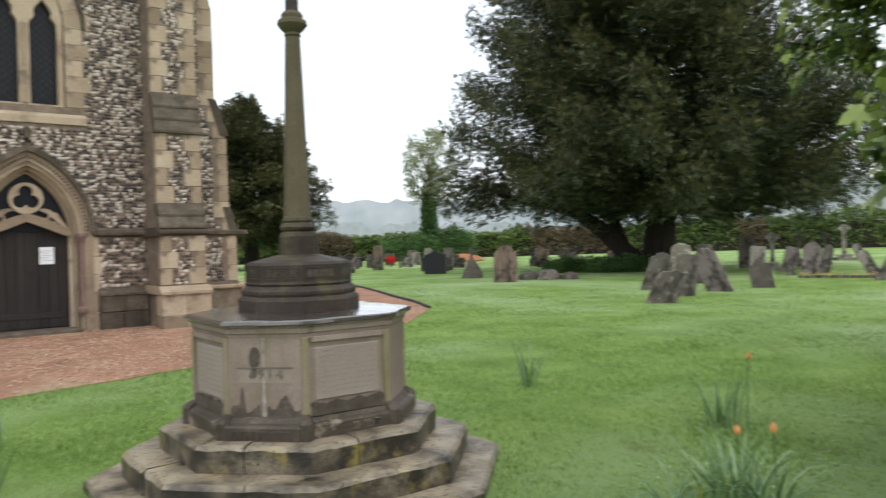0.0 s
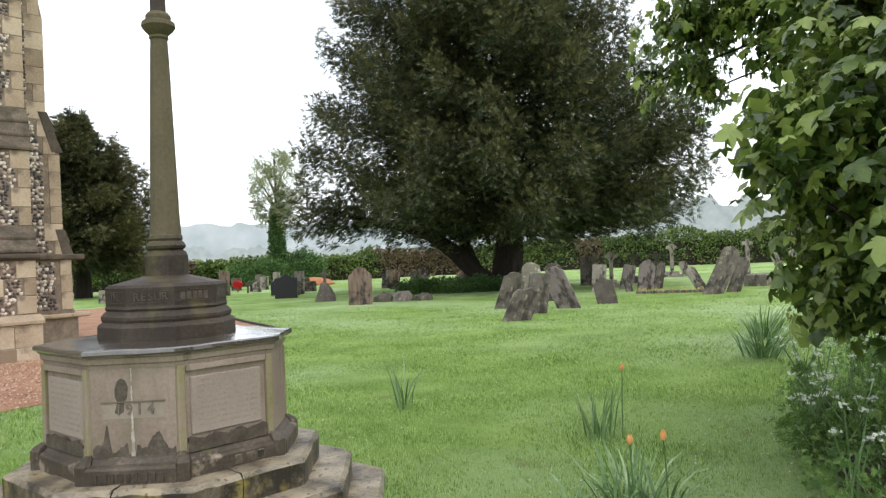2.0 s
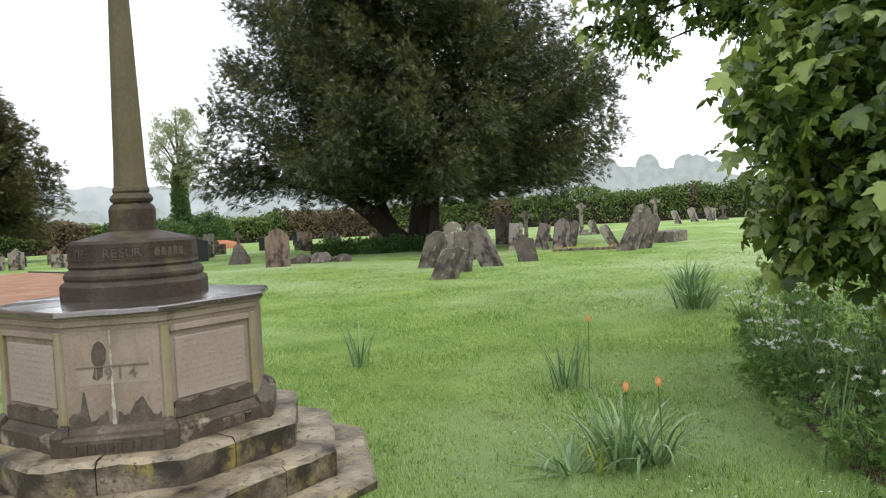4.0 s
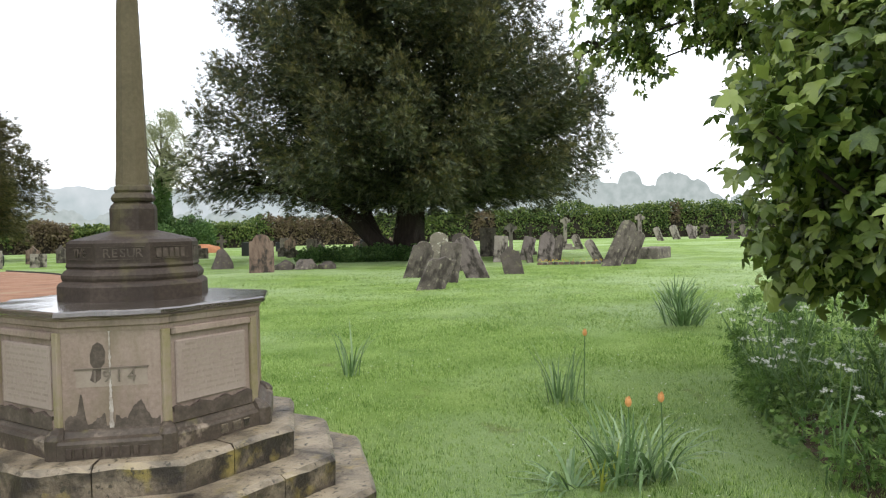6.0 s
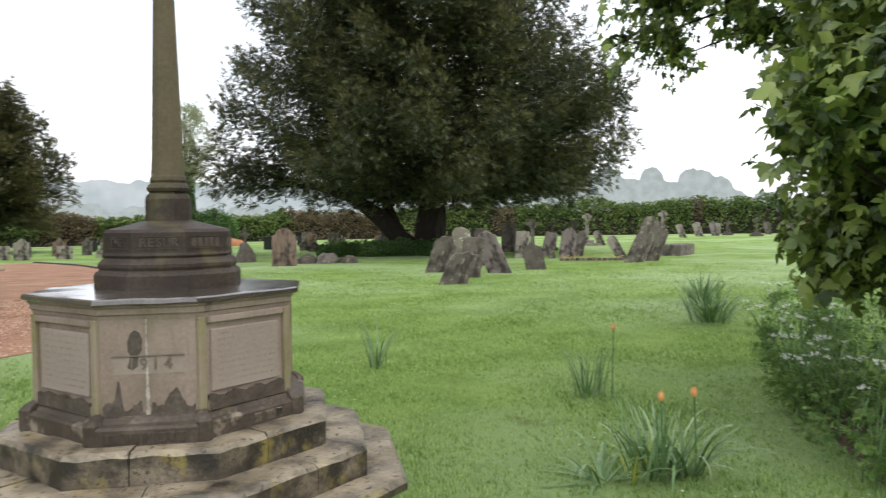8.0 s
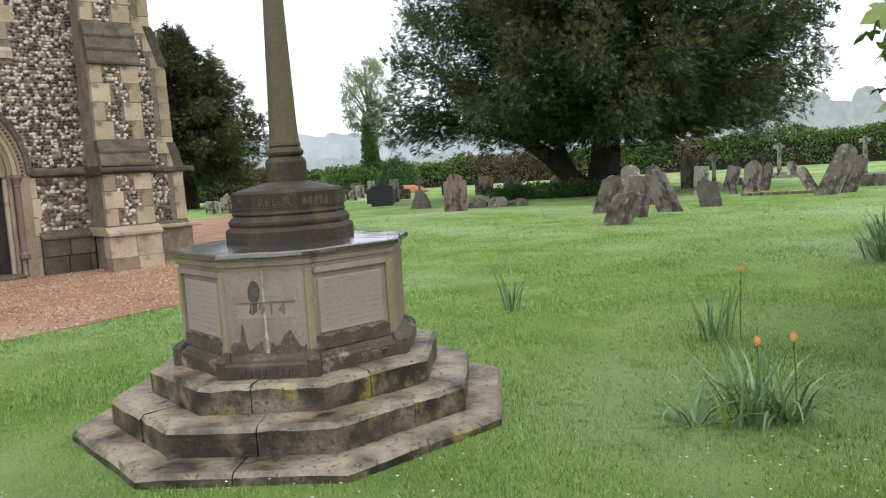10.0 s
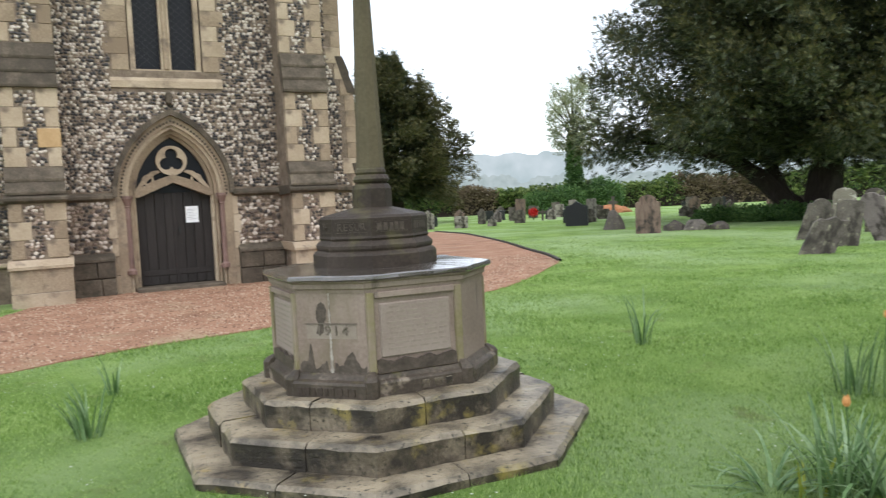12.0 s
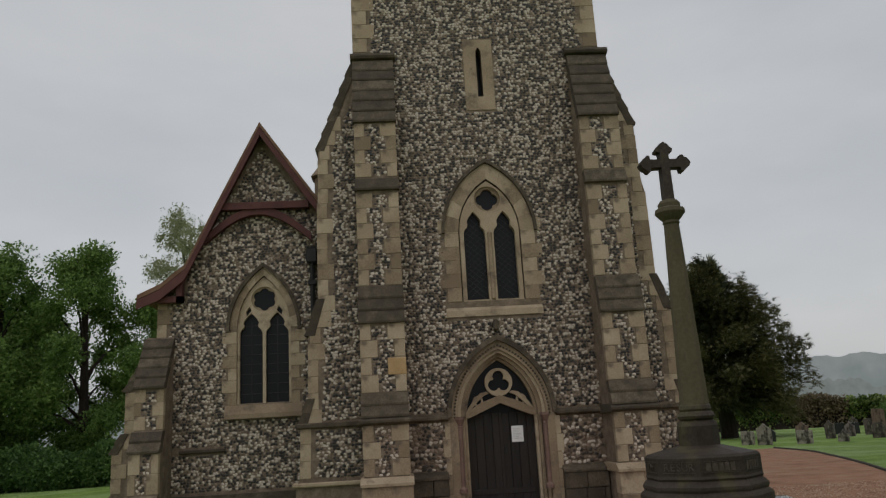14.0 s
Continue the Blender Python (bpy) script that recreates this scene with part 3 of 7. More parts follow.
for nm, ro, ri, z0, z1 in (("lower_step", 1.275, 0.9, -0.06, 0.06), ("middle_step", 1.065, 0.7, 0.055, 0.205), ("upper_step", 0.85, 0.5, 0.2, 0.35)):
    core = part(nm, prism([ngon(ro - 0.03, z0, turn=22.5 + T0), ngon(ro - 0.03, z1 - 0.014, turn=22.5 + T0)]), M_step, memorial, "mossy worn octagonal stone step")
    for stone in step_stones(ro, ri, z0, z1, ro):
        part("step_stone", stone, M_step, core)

# moulded foot of the die
foot = prism([octo(0.628, 0.325, 0.34), octo(0.628, 0.325, 0.42), octo(0.62, 0.32, 0.432), octo(0.6, 0.3, 0.44), octo(0.586, 0.288, 0.462), octo(0.578, 0.282, 0.468)])
part("plinth_course", roughen(foot, 0.004, 8), M_plinth, memorial, "dark weathered moulded plinth course")
DA, DH = 0.572, 0.281
part("die", prism([octo(DA, DH, 0.46), octo(DA, DH, 0.925)]), M_die, memorial, "pale brown sandstone die with lichen stains")
cornice = prism([octo(DA + 0.004, DH + 0.001, 0.9), octo(DA + 0.008, DH + 0.003, 0.918), octo(DA + 0.018, DH + 0.008, 0.926), octo(DA + 0.018, DH + 0.008, 0.95), octo(DA + 0.028, DH + 0.014, 0.958), octo(DA + 0.028, DH + 0.014, 0.966)])
part("cornice", roughen(cornice, 0.003, 9), M_die, memorial, "stained sandstone cornice moulding")
rings = []
for a_, h_, z_ in ((DA + 0.02, DH + 0.012, 0.962), (DA + 0.042, DH + 0.022, 0.966), (DA + 0.05, DH + 0.027, 0.974), (DA + 0.048, DH + 0.026, 0.99), (DA + 0.038, DH + 0.022, 0.997), (0.36, 0.15, 1.008)):
    ring = [Vector(p) for p in octo(a_, h_, z_)]
    rings.append([ring[k].lerp(ring[(k + 1) % 8], q / 6) for k in range(8) for q in range(6)])
part("coping_slab", roughen(prism(rings), 0.006, 14), M_slab, memorial, "wet dark stone coping slab with chipped edge")

# panels and corner pilasters on the long faces; date on the diagonal faces
for k in range(4):
    turn = Matrix.Rotation(radians(90 * k + T0), 4, "Z")
    y = -DA
    for x0, x1 in ((-DH + 0.003, -0.236), (0.236, DH - 0.003)):
        stile = boxed(x0, x1, y - 0.02, y + 0.01, 0.466, 0.9, bevel=0.005)
        bmesh.ops.transform(stile, matrix=turn, verts=stile.verts)
        part("corner_pilaster", stile, M_lichen, memorial, "yellow-green lichened corner strip")
    for x0, x1, z0, z1 in ((-0.233, 0.233, 0.868, 0.9), (-0.233, 0.233, 0.466, 0.515)):
        rail = boxed(x0, x1, y - 0.022, y + 0.01, z0, z1, bevel=0.004)
        bmesh.ops.transform(rail, matrix=turn, verts=rail.verts)
        part("panel_rail", rail, M_die, memorial)
    pb = boxed(-0.205, 0.205, y - 0.012, y + 0.02, 0.548, 0.838, bevel=0.006)
    bmesh.ops.transform(pb, matrix=turn, verts=pb.verts)
    panel = part("inscription_panel", pb, M_panel, memorial, "pinkish stone panel with worn inscription")
    rnd = random.Random(k)
    lines = bmesh.new()
    for i in range(9):
        z = 0.815 - i * 0.028
        x = -0.18 + rnd.uniform(0, 0.03)
        while x < 0.155:
            w = rnd.uniform(0.02, 0.07)
            box(lines, x, min(x + w, 0.185), y - 0.0132, y - 0.008, z - 0.006, z + 0.005)
            x += w + 0.014
    bmesh.ops.transform(lines, matrix=turn, verts=lines.verts)
    tagged(part("worn_inscription", lines, M_worn, panel), kind="stuff")
    # damp sloping foot of each panel
    rnd = random.Random(40 + k)
    top = [(0.23 - 0.46 * i / 24, 0.528 + 0.008 * math.sin(i * 0.9 + k) + rnd.uniform(0, 0.008)) for i in range(25)]
    db = plate([(-0.231, 0.469), (0.231, 0.469)] + top, [], y - 0.0225, y - 0.004)
    bmesh.ops.transform(db, matrix=turn, verts=db.verts)
    part("damp_stain", db, M_damp, memorial, "dark damp band")

    # diagonal face
    diag = Matrix.Rotation(radians(90 * k - 45 + T0), 4, "Z")
    dy = -(DA + DH) / math.sqrt(2)
    if k == 0:
        tab = boxed(-0.15, 0.15, dy - 0.0015, dy + 0.01, 0.655, 0.735)
        bmesh.ops.transform(tab, matrix=diag, verts=tab.verts)
        tablet = part("date_tablet", tab, M_worn, memorial, "shallow worn date tablet")
        # Dark strip standing in for the shadow under the tablet's top edge.
        rec = boxed(-0.155, 0.155, dy - 0.007, dy + 0.01, 0.734, 0.739)
        bmesh.ops.transform(rec, matrix=diag, verts=rec.verts)
        part("tablet_lip", rec, M_letter_shade, tablet)
        for ch, dx in (("1", -0.07), ("9", -0.02), ("1", 0.03), ("4", 0.085)):
            lettering(ch, 0.078, 0.004, diag @ Matrix.Translation((dx, dy - 0.004, 0.698)) @ Matrix.Rotation(radians(90), 4, "X"), M_letter_shade, tablet, "numeral")
    if k == 0:
        def blob(pts):
            b = plate(pts, [], dy - 0.0025, dy + 0.004)
            bmesh.ops.transform(b, matrix=diag, verts=b.verts)
            return b
        part("damp_stain", blob([(-0.09, 0.685), (-0.07, 0.672), (-0.045, 0.69), (-0.042, 0.74), (-0.028, 0.76), (-0.024, 0.81), (-0.035, 0.84), (-0.055, 0.853), (-0.075, 0.84), (-0.088, 0.8), (-0.088, 0.76), (-0.076, 0.74)]), M_damp, memorial, "dark damp blotch")
        rnd = random.Random(3)
        tops = []
        for i in range(61):
            u = 1 - i / 60
            x = -0.2 + 0.4 * u
            z = 0.505 + 0.02 * math.sin(u * 19) + rnd.uniform(0, 0.012) + 0.14 * max(0, 1 - abs(x + 0.13) / 0.022) ** 1.3 + 0.065 * max(0, 1 - abs(x - 0.12) / 0.06) + 0.03 * max(0, 1 - abs(x - 0.02) / 0.05)
            if abs(x + 0.012) < 0.02:
                z = 0.48
            tops.append((x, z))
        part("damp_stain", blob([(-0.2, 0.468), (0.2, 0.468)] + tops), M_damp, memorial, "dark damp stain with peaks")
        rnd = random.Random(12)
        edge = [(0.0035 + 0.0075 * max(0, (0.74 - z) / 0.27) ** 1.4 + rnd.uniform(-0.0025, 0.003), z) for z in np.linspace(0.47, 0.9, 40)]
        streak = [(-0.007 + w, z) for w, z in edge] + [(-0.007 - w * rnd.uniform(0.5, 1.3), z) for w, z in reversed(edge)]
        sb = plate(streak, [], dy - 0.0034, dy + 0.004)
        bmesh.ops.transform(sb, matrix=diag, verts=sb.verts)
        part("lime_streak", sb, M_lime, memorial, "white lime streak")

# scroll stop at the corners of the plinth course
for k in range(8):
    a = radians(T0 + 45 * k + (24.5 if k % 2 == 0 else 20.5) + 0)
    r = 0.675
    part("corner_stop", prism([ngon(0.04, 0.34, 8, cx=r * math.cos(a), cy=r * math.sin(a)), ngon(0.042, 0.44, 8, cx=r * math.cos(a), cy=r * math.sin(a)), ngon(0.036, 0.462, 8, cx=0.98 * r * math.cos(a), cy=0.98 * r * math.sin(a)), ngon(0.02, 0.482, 8, cx=0.95 * r * math.cos(a), cy=0.95 * r * math.sin(a)), ngon(0.006, 0.487, 8, cx=0.92 * r * math.cos(a), cy=0.92 * r * math.sin(a))]), M_plinth, memorial)
bars = bmesh.new()
for i, w in enumerate((0.05, 0.06, 0.045)):
    box(bars, 0.0 + i * 0.07, 0.0 + i * 0.07 + w * 0.85, -0.634, -0.62, 0.365, 0.41, 0.003)
bmesh.ops.transform(bars, matrix=Matrix.Rotation(radians(T0), 4, "Z"), verts=bars.verts)
tagged(part("raised_inscription", bars, M_step, memorial, "worn raised letters"), kind="stuff")
bars = bmesh.new()
rnd = random.Random(8)
x = -0.18
while x < 0.15:
    w = rnd.uniform(0.02, 0.035)
    box(bars, x, x + w, -0.682, -0.665, 0.362, 0.405, 0.002)
    x += w + 0.012
bmesh.ops.transform(bars, matrix=Matrix.Rotation(radians(T0 - 45), 4, "Z"), verts=bars.verts)
tagged(part("raised_inscription", bars, M_ped, memorial), kind="stuff")

ped = prism([ngon(r, z, turn=22.5 + T0) for r, z in ((0.372, 1.005), (0.372, 1.075), (0.362, 1.09), (0.345, 1.1), (0.352, 1.115), (0.352, 1.13), (0.335, 1.15), (0.322, 1.16), (0.33, 1.172), (0.325, 1.185), (0.325, 1.285), (0.31, 1.3), (0.12, 1.345))])
part("pedestal", ped, M_ped, memorial, "dark octagonal moulded pedestal")
for k in range(8):
    m4 = Matrix.Rotation(radians(45 * k + T0), 4, "Z")
    ap = 0.325 * math.cos(radians(22.5))
    rb = boxed(-0.1, 0.1, -ap - 0.004, -ap + 0.01, 1.205, 1.207)
    rb = join(rb, boxed(-0.1, 0.1, -ap - 0.004, -ap + 0.01, 1.264, 1.266))
    bmesh.ops.transform(rb, matrix=m4, verts=rb.verts)
    part("band_border", rb, M_damp, memorial)
    if k in (6, 7):
        word = "THE" if k == 6 else "RESUR"
        for q, ch in enumerate(word):
            dx = (q - (len(word) - 1) / 2) * 0.037
            lettering(ch, 0.06, 0.003, m4 @ Matrix.Translation((dx, -ap - 0.001, 1.235)) @ Matrix.Rotation(radians(90), 4, "X"), M_damp, memorial, "band_letter")
    else:
        rnd = random.Random(k)
        bars = bmesh.new()
        x = -0.09
        while x < 0.07:
            w = rnd.uniform(0.02, 0.03)
            box(bars, x, x + w, -ap - 0.003, -ap + 0.005, 1.213, 1.258)
            x += w + 0.009
        bmesh.ops.transform(bars, matrix=m4, verts=bars.verts)
        tagged(part("worn_inscription", bars, M_damp, memorial), kind="stuff")
part("shaft_block", prism([ngon(r, z, turn=22.5 + T0) for r, z in ((0.118, 1.33), (0.118, 1.455), (0.11, 1.475), (0.092, 1.49))]), M_ped, memorial, "dark octagonal base block of the shaft")
part("shaft_collar", prism([ngon(r, z, 16) for r, z in ((0.09, 1.488), (0.104, 1.497), (0.11, 1.512), (0.1, 1.53), (0.088, 1.54), (0.094, 1.552), (0.09, 1.57), (0.078, 1.585))]), M_ped, memorial, smooth=False)
sh = prism([ngon(r, z, turn=22.5 + T0) for r, z in ((0.086, 1.58), (0.08, 1.68), (0.072, 1.95), (0.064, 2.2), (0.057, 2.42), (0.05, 2.62), (0.046, 2.7))])
part("shaft", sh, M_shaft, memorial, "tapering octagonal shaft green with algae")
part("knop", prism([ngon(r, z, 16) for r, z in ((0.046, 2.69), (0.054, 2.7), (0.05, 2.715), (0.075, 2.74), (0.094, 2.765), (0.09, 2.79), (0.068, 2.8), (0.07, 2.825), (0.056, 2.845), (0.04, 2.852))]), M_shaft, memorial, "moulded stone knop")


def cross_outline(cx, z0, arm_z, top, w, reach):
    """A cross whose three ends flower into points."""
    def end(px, pz, dx, dz):
        lx, lz = -dz, dx
        seq = [(-0.085, -w), (-0.07, -w * 1.05), (-0.066, -w * 1.95), (-0.048, -w * 2.05), (-0.036, -w * 1.45), (-0.022, -w * 1.2), (-0.012, -w * 0.8), (0, 0), (-0.012, w * 0.8), (-0.022, w * 1.2), (-0.036, w * 1.45), (-0.048, w * 2.05), (-0.066, w * 1.95), (-0.07, w * 1.05), (-0.085, w)]
        return [(px + dx * a + lx * b, pz + dz * a + lz * b) for a, b in seq]
    return [(cx - w * 1.1, z0), (cx + w * 1.1, z0), (cx + w, arm_z - w)] + end(cx + reach, arm_z, 1, 0) + [(cx + w, arm_z + w)] + end(cx, top, 0, 1) + [(cx - w, arm_z + w)] + end(cx - reach, arm_z, -1, 0) + [(cx - w, arm_z - w)]


cr = plate(cross_outline(0, 2.84, 3.09, 3.235, 0.027, 0.165), [], -0.035, 0.035)
part("cross_head", cr, M_ped, memorial, "dark stone cross with flowered ends")

# ---- church ----
church = thing("church", "flint parish church with limestone dressings and west tower", "church", (0.15, 13, 0))
TY, TX0, TX1 = 10.15, -2.45, 2.75
DX = 0.14
WX = 0.15
door_hole = arch(DX, 0.9, -0.1, 1.7, 3.0)
win_hole = arch(WX, 0.62, 3.9, 5.3, 6.4)
slit_hole = arch(0.18, 0.055, 8.2, 9.2, 9.32, 4)
front = plate([(TX0, -0.2), (TX1, -0.2), (TX1, 13.5), (TX0, 13.5)], [door_hole, win_hole, slit_hole], TY, TY + 0.7)
tower_wall = part("tower_wall", front, M_mortar, church, "flint tower wall")
tb = bmesh.new()
box(tb, TX0, TX0 + 0.7, TY + 0.7, 15.4, 0, 13.5)
box(tb, TX1 - 0.7, TX1, TY + 0.7, 15.4, 0, 13.5)
box(tb, TX0 + 0.7, TX1 - 0.7, 14.7, 15.4, 0, 13.5)
part("tower_side_wall", tb, M_mortar, church)
part("tower_roof", boxed(TX0 + 0.01, TX1 - 0.01, TY + 0.01, 15.39, 13.5, 13.7), M_weather, church)
part("tower_floor", boxed(TX0 + 0.7, TX1 - 0.7, TY + 0.7, 14.7, 3.2, 3.4), M_oak, church)

# flints: lumps with a ring, a crown and a top
FL_V = [(math.cos(a), math.sin(a), -0.1) for a in np.arange(6) * math.pi / 3] + [(0.66 * math.cos(a), 0.66 * math.sin(a), 0.6) for a in np.arange(6) * math.pi / 3 + 0.4] + [(0.08, 0.05, 0.82)]
FL_F = []
for i in range(6):
    j = (i + 1) % 6
    FL_F += [(i, j, 6 + i), (j, 6 + j, 6 + i), (6 + i, 6 + j, 12)]
FLINT_MESHES = []
for k in range(6):
    rr = random.Random(100 + k)
    vv = [(x * rr.uniform(0.75, 1.2), y * rr.uniform(0.75, 1.2), z * rr.uniform(0.8, 1.2)) for x, y, z in FL_V]
    FLINT_MESHES.append(fast_mesh("flint", vv, FL_F, M_flint_one))


def flint_field(test, x0, x1, z0, z1, place, size=0.052, seed=0):
    """Centres, sizes and turns of flints laid over a face; place maps (u, z) to the world and gives the face's axes."""
    r = np.random.default_rng(seed)
    pts = []
    z, row = z0 + size * 0.8, 0
    while z < z1:
        u = x0 + size * (0.6 + (row % 2) * 0.9)
        while u < x1:
            uu, zz = u + r.uniform(-0.3, 0.3) * size, z + r.uniform(-0.3, 0.3) * size
            if test(uu, zz, size):
                pts.append((uu, zz))
            u += size * r.uniform(1.3, 2.2)
        z += size * 1.5
        row += 1
    return np.array(pts).reshape(-1, 2), r


def lay_flints(name, test, x0, x1, z0, z1, origin, ux, nrm, parent, material, size=0.052, seed=0, single=None, label=""):
    pts, r = flint_field(test, x0, x1, z0, z1, None, size, seed)
    ux, nrm, origin = np.array(ux, float), np.array(nrm, float), np.array(origin, float)
    n = len(pts)
    if not n:
        return
    p = origin + pts[:, :1] * ux + pts[:, 1:] * np.array([0, 0, 1.0])
    ang = r.normal(0, 0.5, n)
    cx = np.cos(ang)[:, None] * ux + np.sin(ang)[:, None] * np.array([0, 0, 1.0])
    cz = np.tile(nrm, (n, 1)) + r.normal(0, 0.12, (n, 3))
    cz /= np.linalg.norm(cz, axis=1, keepdims=True)
    cy = np.cross(cz, cx)
    rots = np.stack([cx, cy, cz], -1)
    sc = np.stack([r.uniform(0.75, 1.3, n), r.uniform(0.62, 0.98, n), r.uniform(0.22, 0.55, n)], -1) * size
    keep = np.ones(n, bool)
    if single is not None:
        for i in range(n):
            if single(*pts[i]):
                keep[i] = False
                ob = part("flint", FLINT_MESHES[i % 6], None, parent)
                m4 = Matrix([[*rots[i][0], 0], [*rots[i][1], 0], [*rots[i][2], 0], [0, 0, 0, 1]])
                ob.matrix_basis = Matrix.Translation(Vector(p[i]) - offset(parent)) @ m4 @ Matrix.Diagonal((*sc[i], 1))
    off = np.array(offset(parent))
    me = scatter(name, FL_V, FL_F, p[keep] - off, rots[keep], sc[keep], material)
    ob = part(name, me, material, parent, label)
    ob.location = (0, 0, 0)
    tagged(ob, kind="stuff")


def outside(poly, grow_c, g):
    big = [(grow_c[0] + (x - grow_c[0]) * g, grow_c[1] + (z - grow_c[1]) * g) for x, z in poly]
    return lambda x, z: not in_poly(x, z, big)


door_sur = arch(DX, 1.03, 0.0, 1.7, 3.2)
win_sur = arch(WX, 0.95, 3.58, 5.3, 6.72)


def front_ok(x, z, s):
    if in_poly(x, z, door_sur) or in_poly(x, z, win_sur) or in_poly(x, z - s, win_sur) or in_poly(x, z + s, win_sur):
        return False
    if -0.16 < x < 0.5 and 7.86 < z < 9.54:
        return False
    if abs(z - 1.71) < 0.1 or abs(x - DX) < 1.03 and z < 1.75:
        return False
    if z > 9.25:
        return TX0 + 0.38 < x < TX1 - 0.38
    return -1.64 < x < 2.04


lay_flints("flint_facing", lambda x, z, s: z > 1.8 and front_ok(x, z, s), TX0, TX1, 1.8, 11.6, (0, TY, 0), (1, 0, 0), (0, -1, 0), tower_wall, M_flint, 0.036, 1)
lay_flints("flint_facing", lambda x, z, s: z < 1.62 and front_ok(x, z, s), TX0, TX1, 0.74, 1.66, (0, TY, 0), (1, 0, 0), (0, -1, 0), tower_wall, M_flint_red, 0.046, 2, single=lambda x, z: True)

# base course of rough blocks and the moulded string courses
for x0, x1, p in ((-1.6, -0.93, 0.1), (1.2, 2.05, 0.1)):
    for z0, z1 in ((-0.05, 0.3), (0.305, 0.6)):
        x = x0
        rnd = random.Random(int(x0 * 7 + z0 * 10))
        while x < x1 - 0.05:
            w = min(rnd.uniform(0.3, 0.6), x1 - x)
            part("base_block", roughen(boxed(x, x + w - 0.008, TY - p - 0.06, TY + 0.02, z0, z1, bevel=0.015), 0.012, 7), M_weather, tower_wall)
            x += w
    part("plinth_moulding", prism([[(x0, y, z) for y, z in ((TY - p - 0.08, 0.6), (TY - p - 0.08, 0.64), (TY, 0.74), (TY + 0.02, 0.6))], [(x1, y, z) for y, z in ((TY - p - 0.08, 0.6), (TY - p - 0.08, 0.64), (TY, 0.74), (TY + 0.02, 0.6))]]), M_weather, tower_wall)
for x0, x1 in ((-1.62, -0.88), (1.16, 2.06)):
    prof = ((TY + 0.02, 1.64), (TY - 0.05, 1.65), (TY - 0.09, 1.68), (TY - 0.09, 1.72), (TY + 0.02, 1.79))
    part("string_course", prism([[(x, y, z) for y, z in prof] for x in (x0, x1)]), M_weather, tower_wall)


def profile_solid(prof, a0, a1, axis, base, sign):
    """A buttress: its outline of (reach, z) drawn out from a0 to a1 along the wall. axis x: it stands out in y."""
    pts = [(0.0, prof[0][1])] + list(prof) + [(0.0, prof[-1][1])]
    def w(a, d, z):
        return (a, base + sign * d, z) if axis == "x" else (base + sign * d, a, z)
    return prism([[w(a, d, z) for d, z in pts] for a in (a0, a1)])


BLOCK = {}


def block(parent, x0, x1, y0, y1, z0, z1, name="ashlar_block", material=None):
    """A dressed stone; blocks of one rounded size share a mesh."""
    key = (round(x1 - x0, 2), round(y1 - y0, 2), round(z1 - z0, 2), name)
    if key not in BLOCK:
        hx, hy, hz = key[0] / 2 - 0.003, key[1] / 2, key[2] / 2 - 0.003
        me = bpy.data.meshes.new(name)
        b = boxed(-hx, hx, -hy, hy, -hz, hz, bevel=0.006)
        b.to_mesh(me)
        b.free()
        me.materials.append(material or M_ash)
        BLOCK[key] = me
    return part(name, BLOCK[key], None, parent, at_loc=((x0 + x1) / 2, (y0 + y1) / 2, (z0 + z1) / 2))


def slope_courses(parent, a0, a1, axis, base, sign, d0, z0, d1, z1, n):
    """Overlapping weathering slabs down a buttress slope, from (d1, z1) above to (d0, z0) below."""
    for i in range(n):
        f0, f1 = i / n, (i + 1) / n
        zb, zt = z0 + (z1 - z0) * f0, z0 + (z1 - z0) * f1
        db, dt = d0 + (d1 - d0) * f0, d0 + (d1 - d0) * f1
        prof = ((db - 0.13, zb - 0.01), (db + 0.045, zb - 0.01), (db + 0.05, zb + 0.03), (dt + 0.03, zt), (dt - 0.13, zt))
        def w(a, d, z):
            return (a, base + sign * d, z) if axis == "x" else (base + sign * d, a, z)
        part("weathering_slab", roughen(prism([[w(a, d, z) for d, z in prof] for a in (a0 - 0.02, a1 + 0.02)]), 0.006, 5), M_weather, parent)


def quoins(parent, a0, a1, axis, base, sign, stages, seed):
    """Long and short stones up both edges of a buttress face, flints between."""
    rnd = random.Random(seed)
    for si, (d, z0, z1) in enumerate(stages):
        n = max(1, round((z1 - z0) / 0.31))
        h = (z1 - z0) / n
        wide = a1 - a0
        lefts, rights = [], []
        for i in range(n):
            wl = wide * (0.38 if (i + si) % 2 else 0.24)
            wr = wide * (0.24 if (i + si) % 2 else 0.38)
            lefts.append(wl)
            rights.append(wr)
            zb = z0 + i * h
            for u0, u1 in ((a0, a0 + wl), (a1 - wr, a1)):
                if axis == "x":
                    block(parent, u0 - (0.008 if u0 == a0 else 0), u1 + (0.008 if u1 == a1 else 0), base + sign * (d + 0.012) - 0.12 * (sign > 0), base + sign * (d + 0.012) + 0.12 * (sign < 0), zb, zb + h)
        if axis == "x":
            def ok(x, z, s, z0=z0, z1=z1, h=h, lefts=lefts, rights=rights):
                if not z0 + s * 0.6 < z < z1 - s * 0.6:
                    return False
                i = min(int((z - z0) / h), len(lefts) - 1)
                return a0 + lefts[i] + s * 0.7 < x < a1 - rights[i] - s * 0.7
            lay_flints("flint_facing", ok, a0, a1, z0, z1, (0, base + sign * d, 0), (1, 0, 0), (0, sign, 0), parent, M_flint if z0 > 1.7 else M_flint_red, 0.035, seed + si)


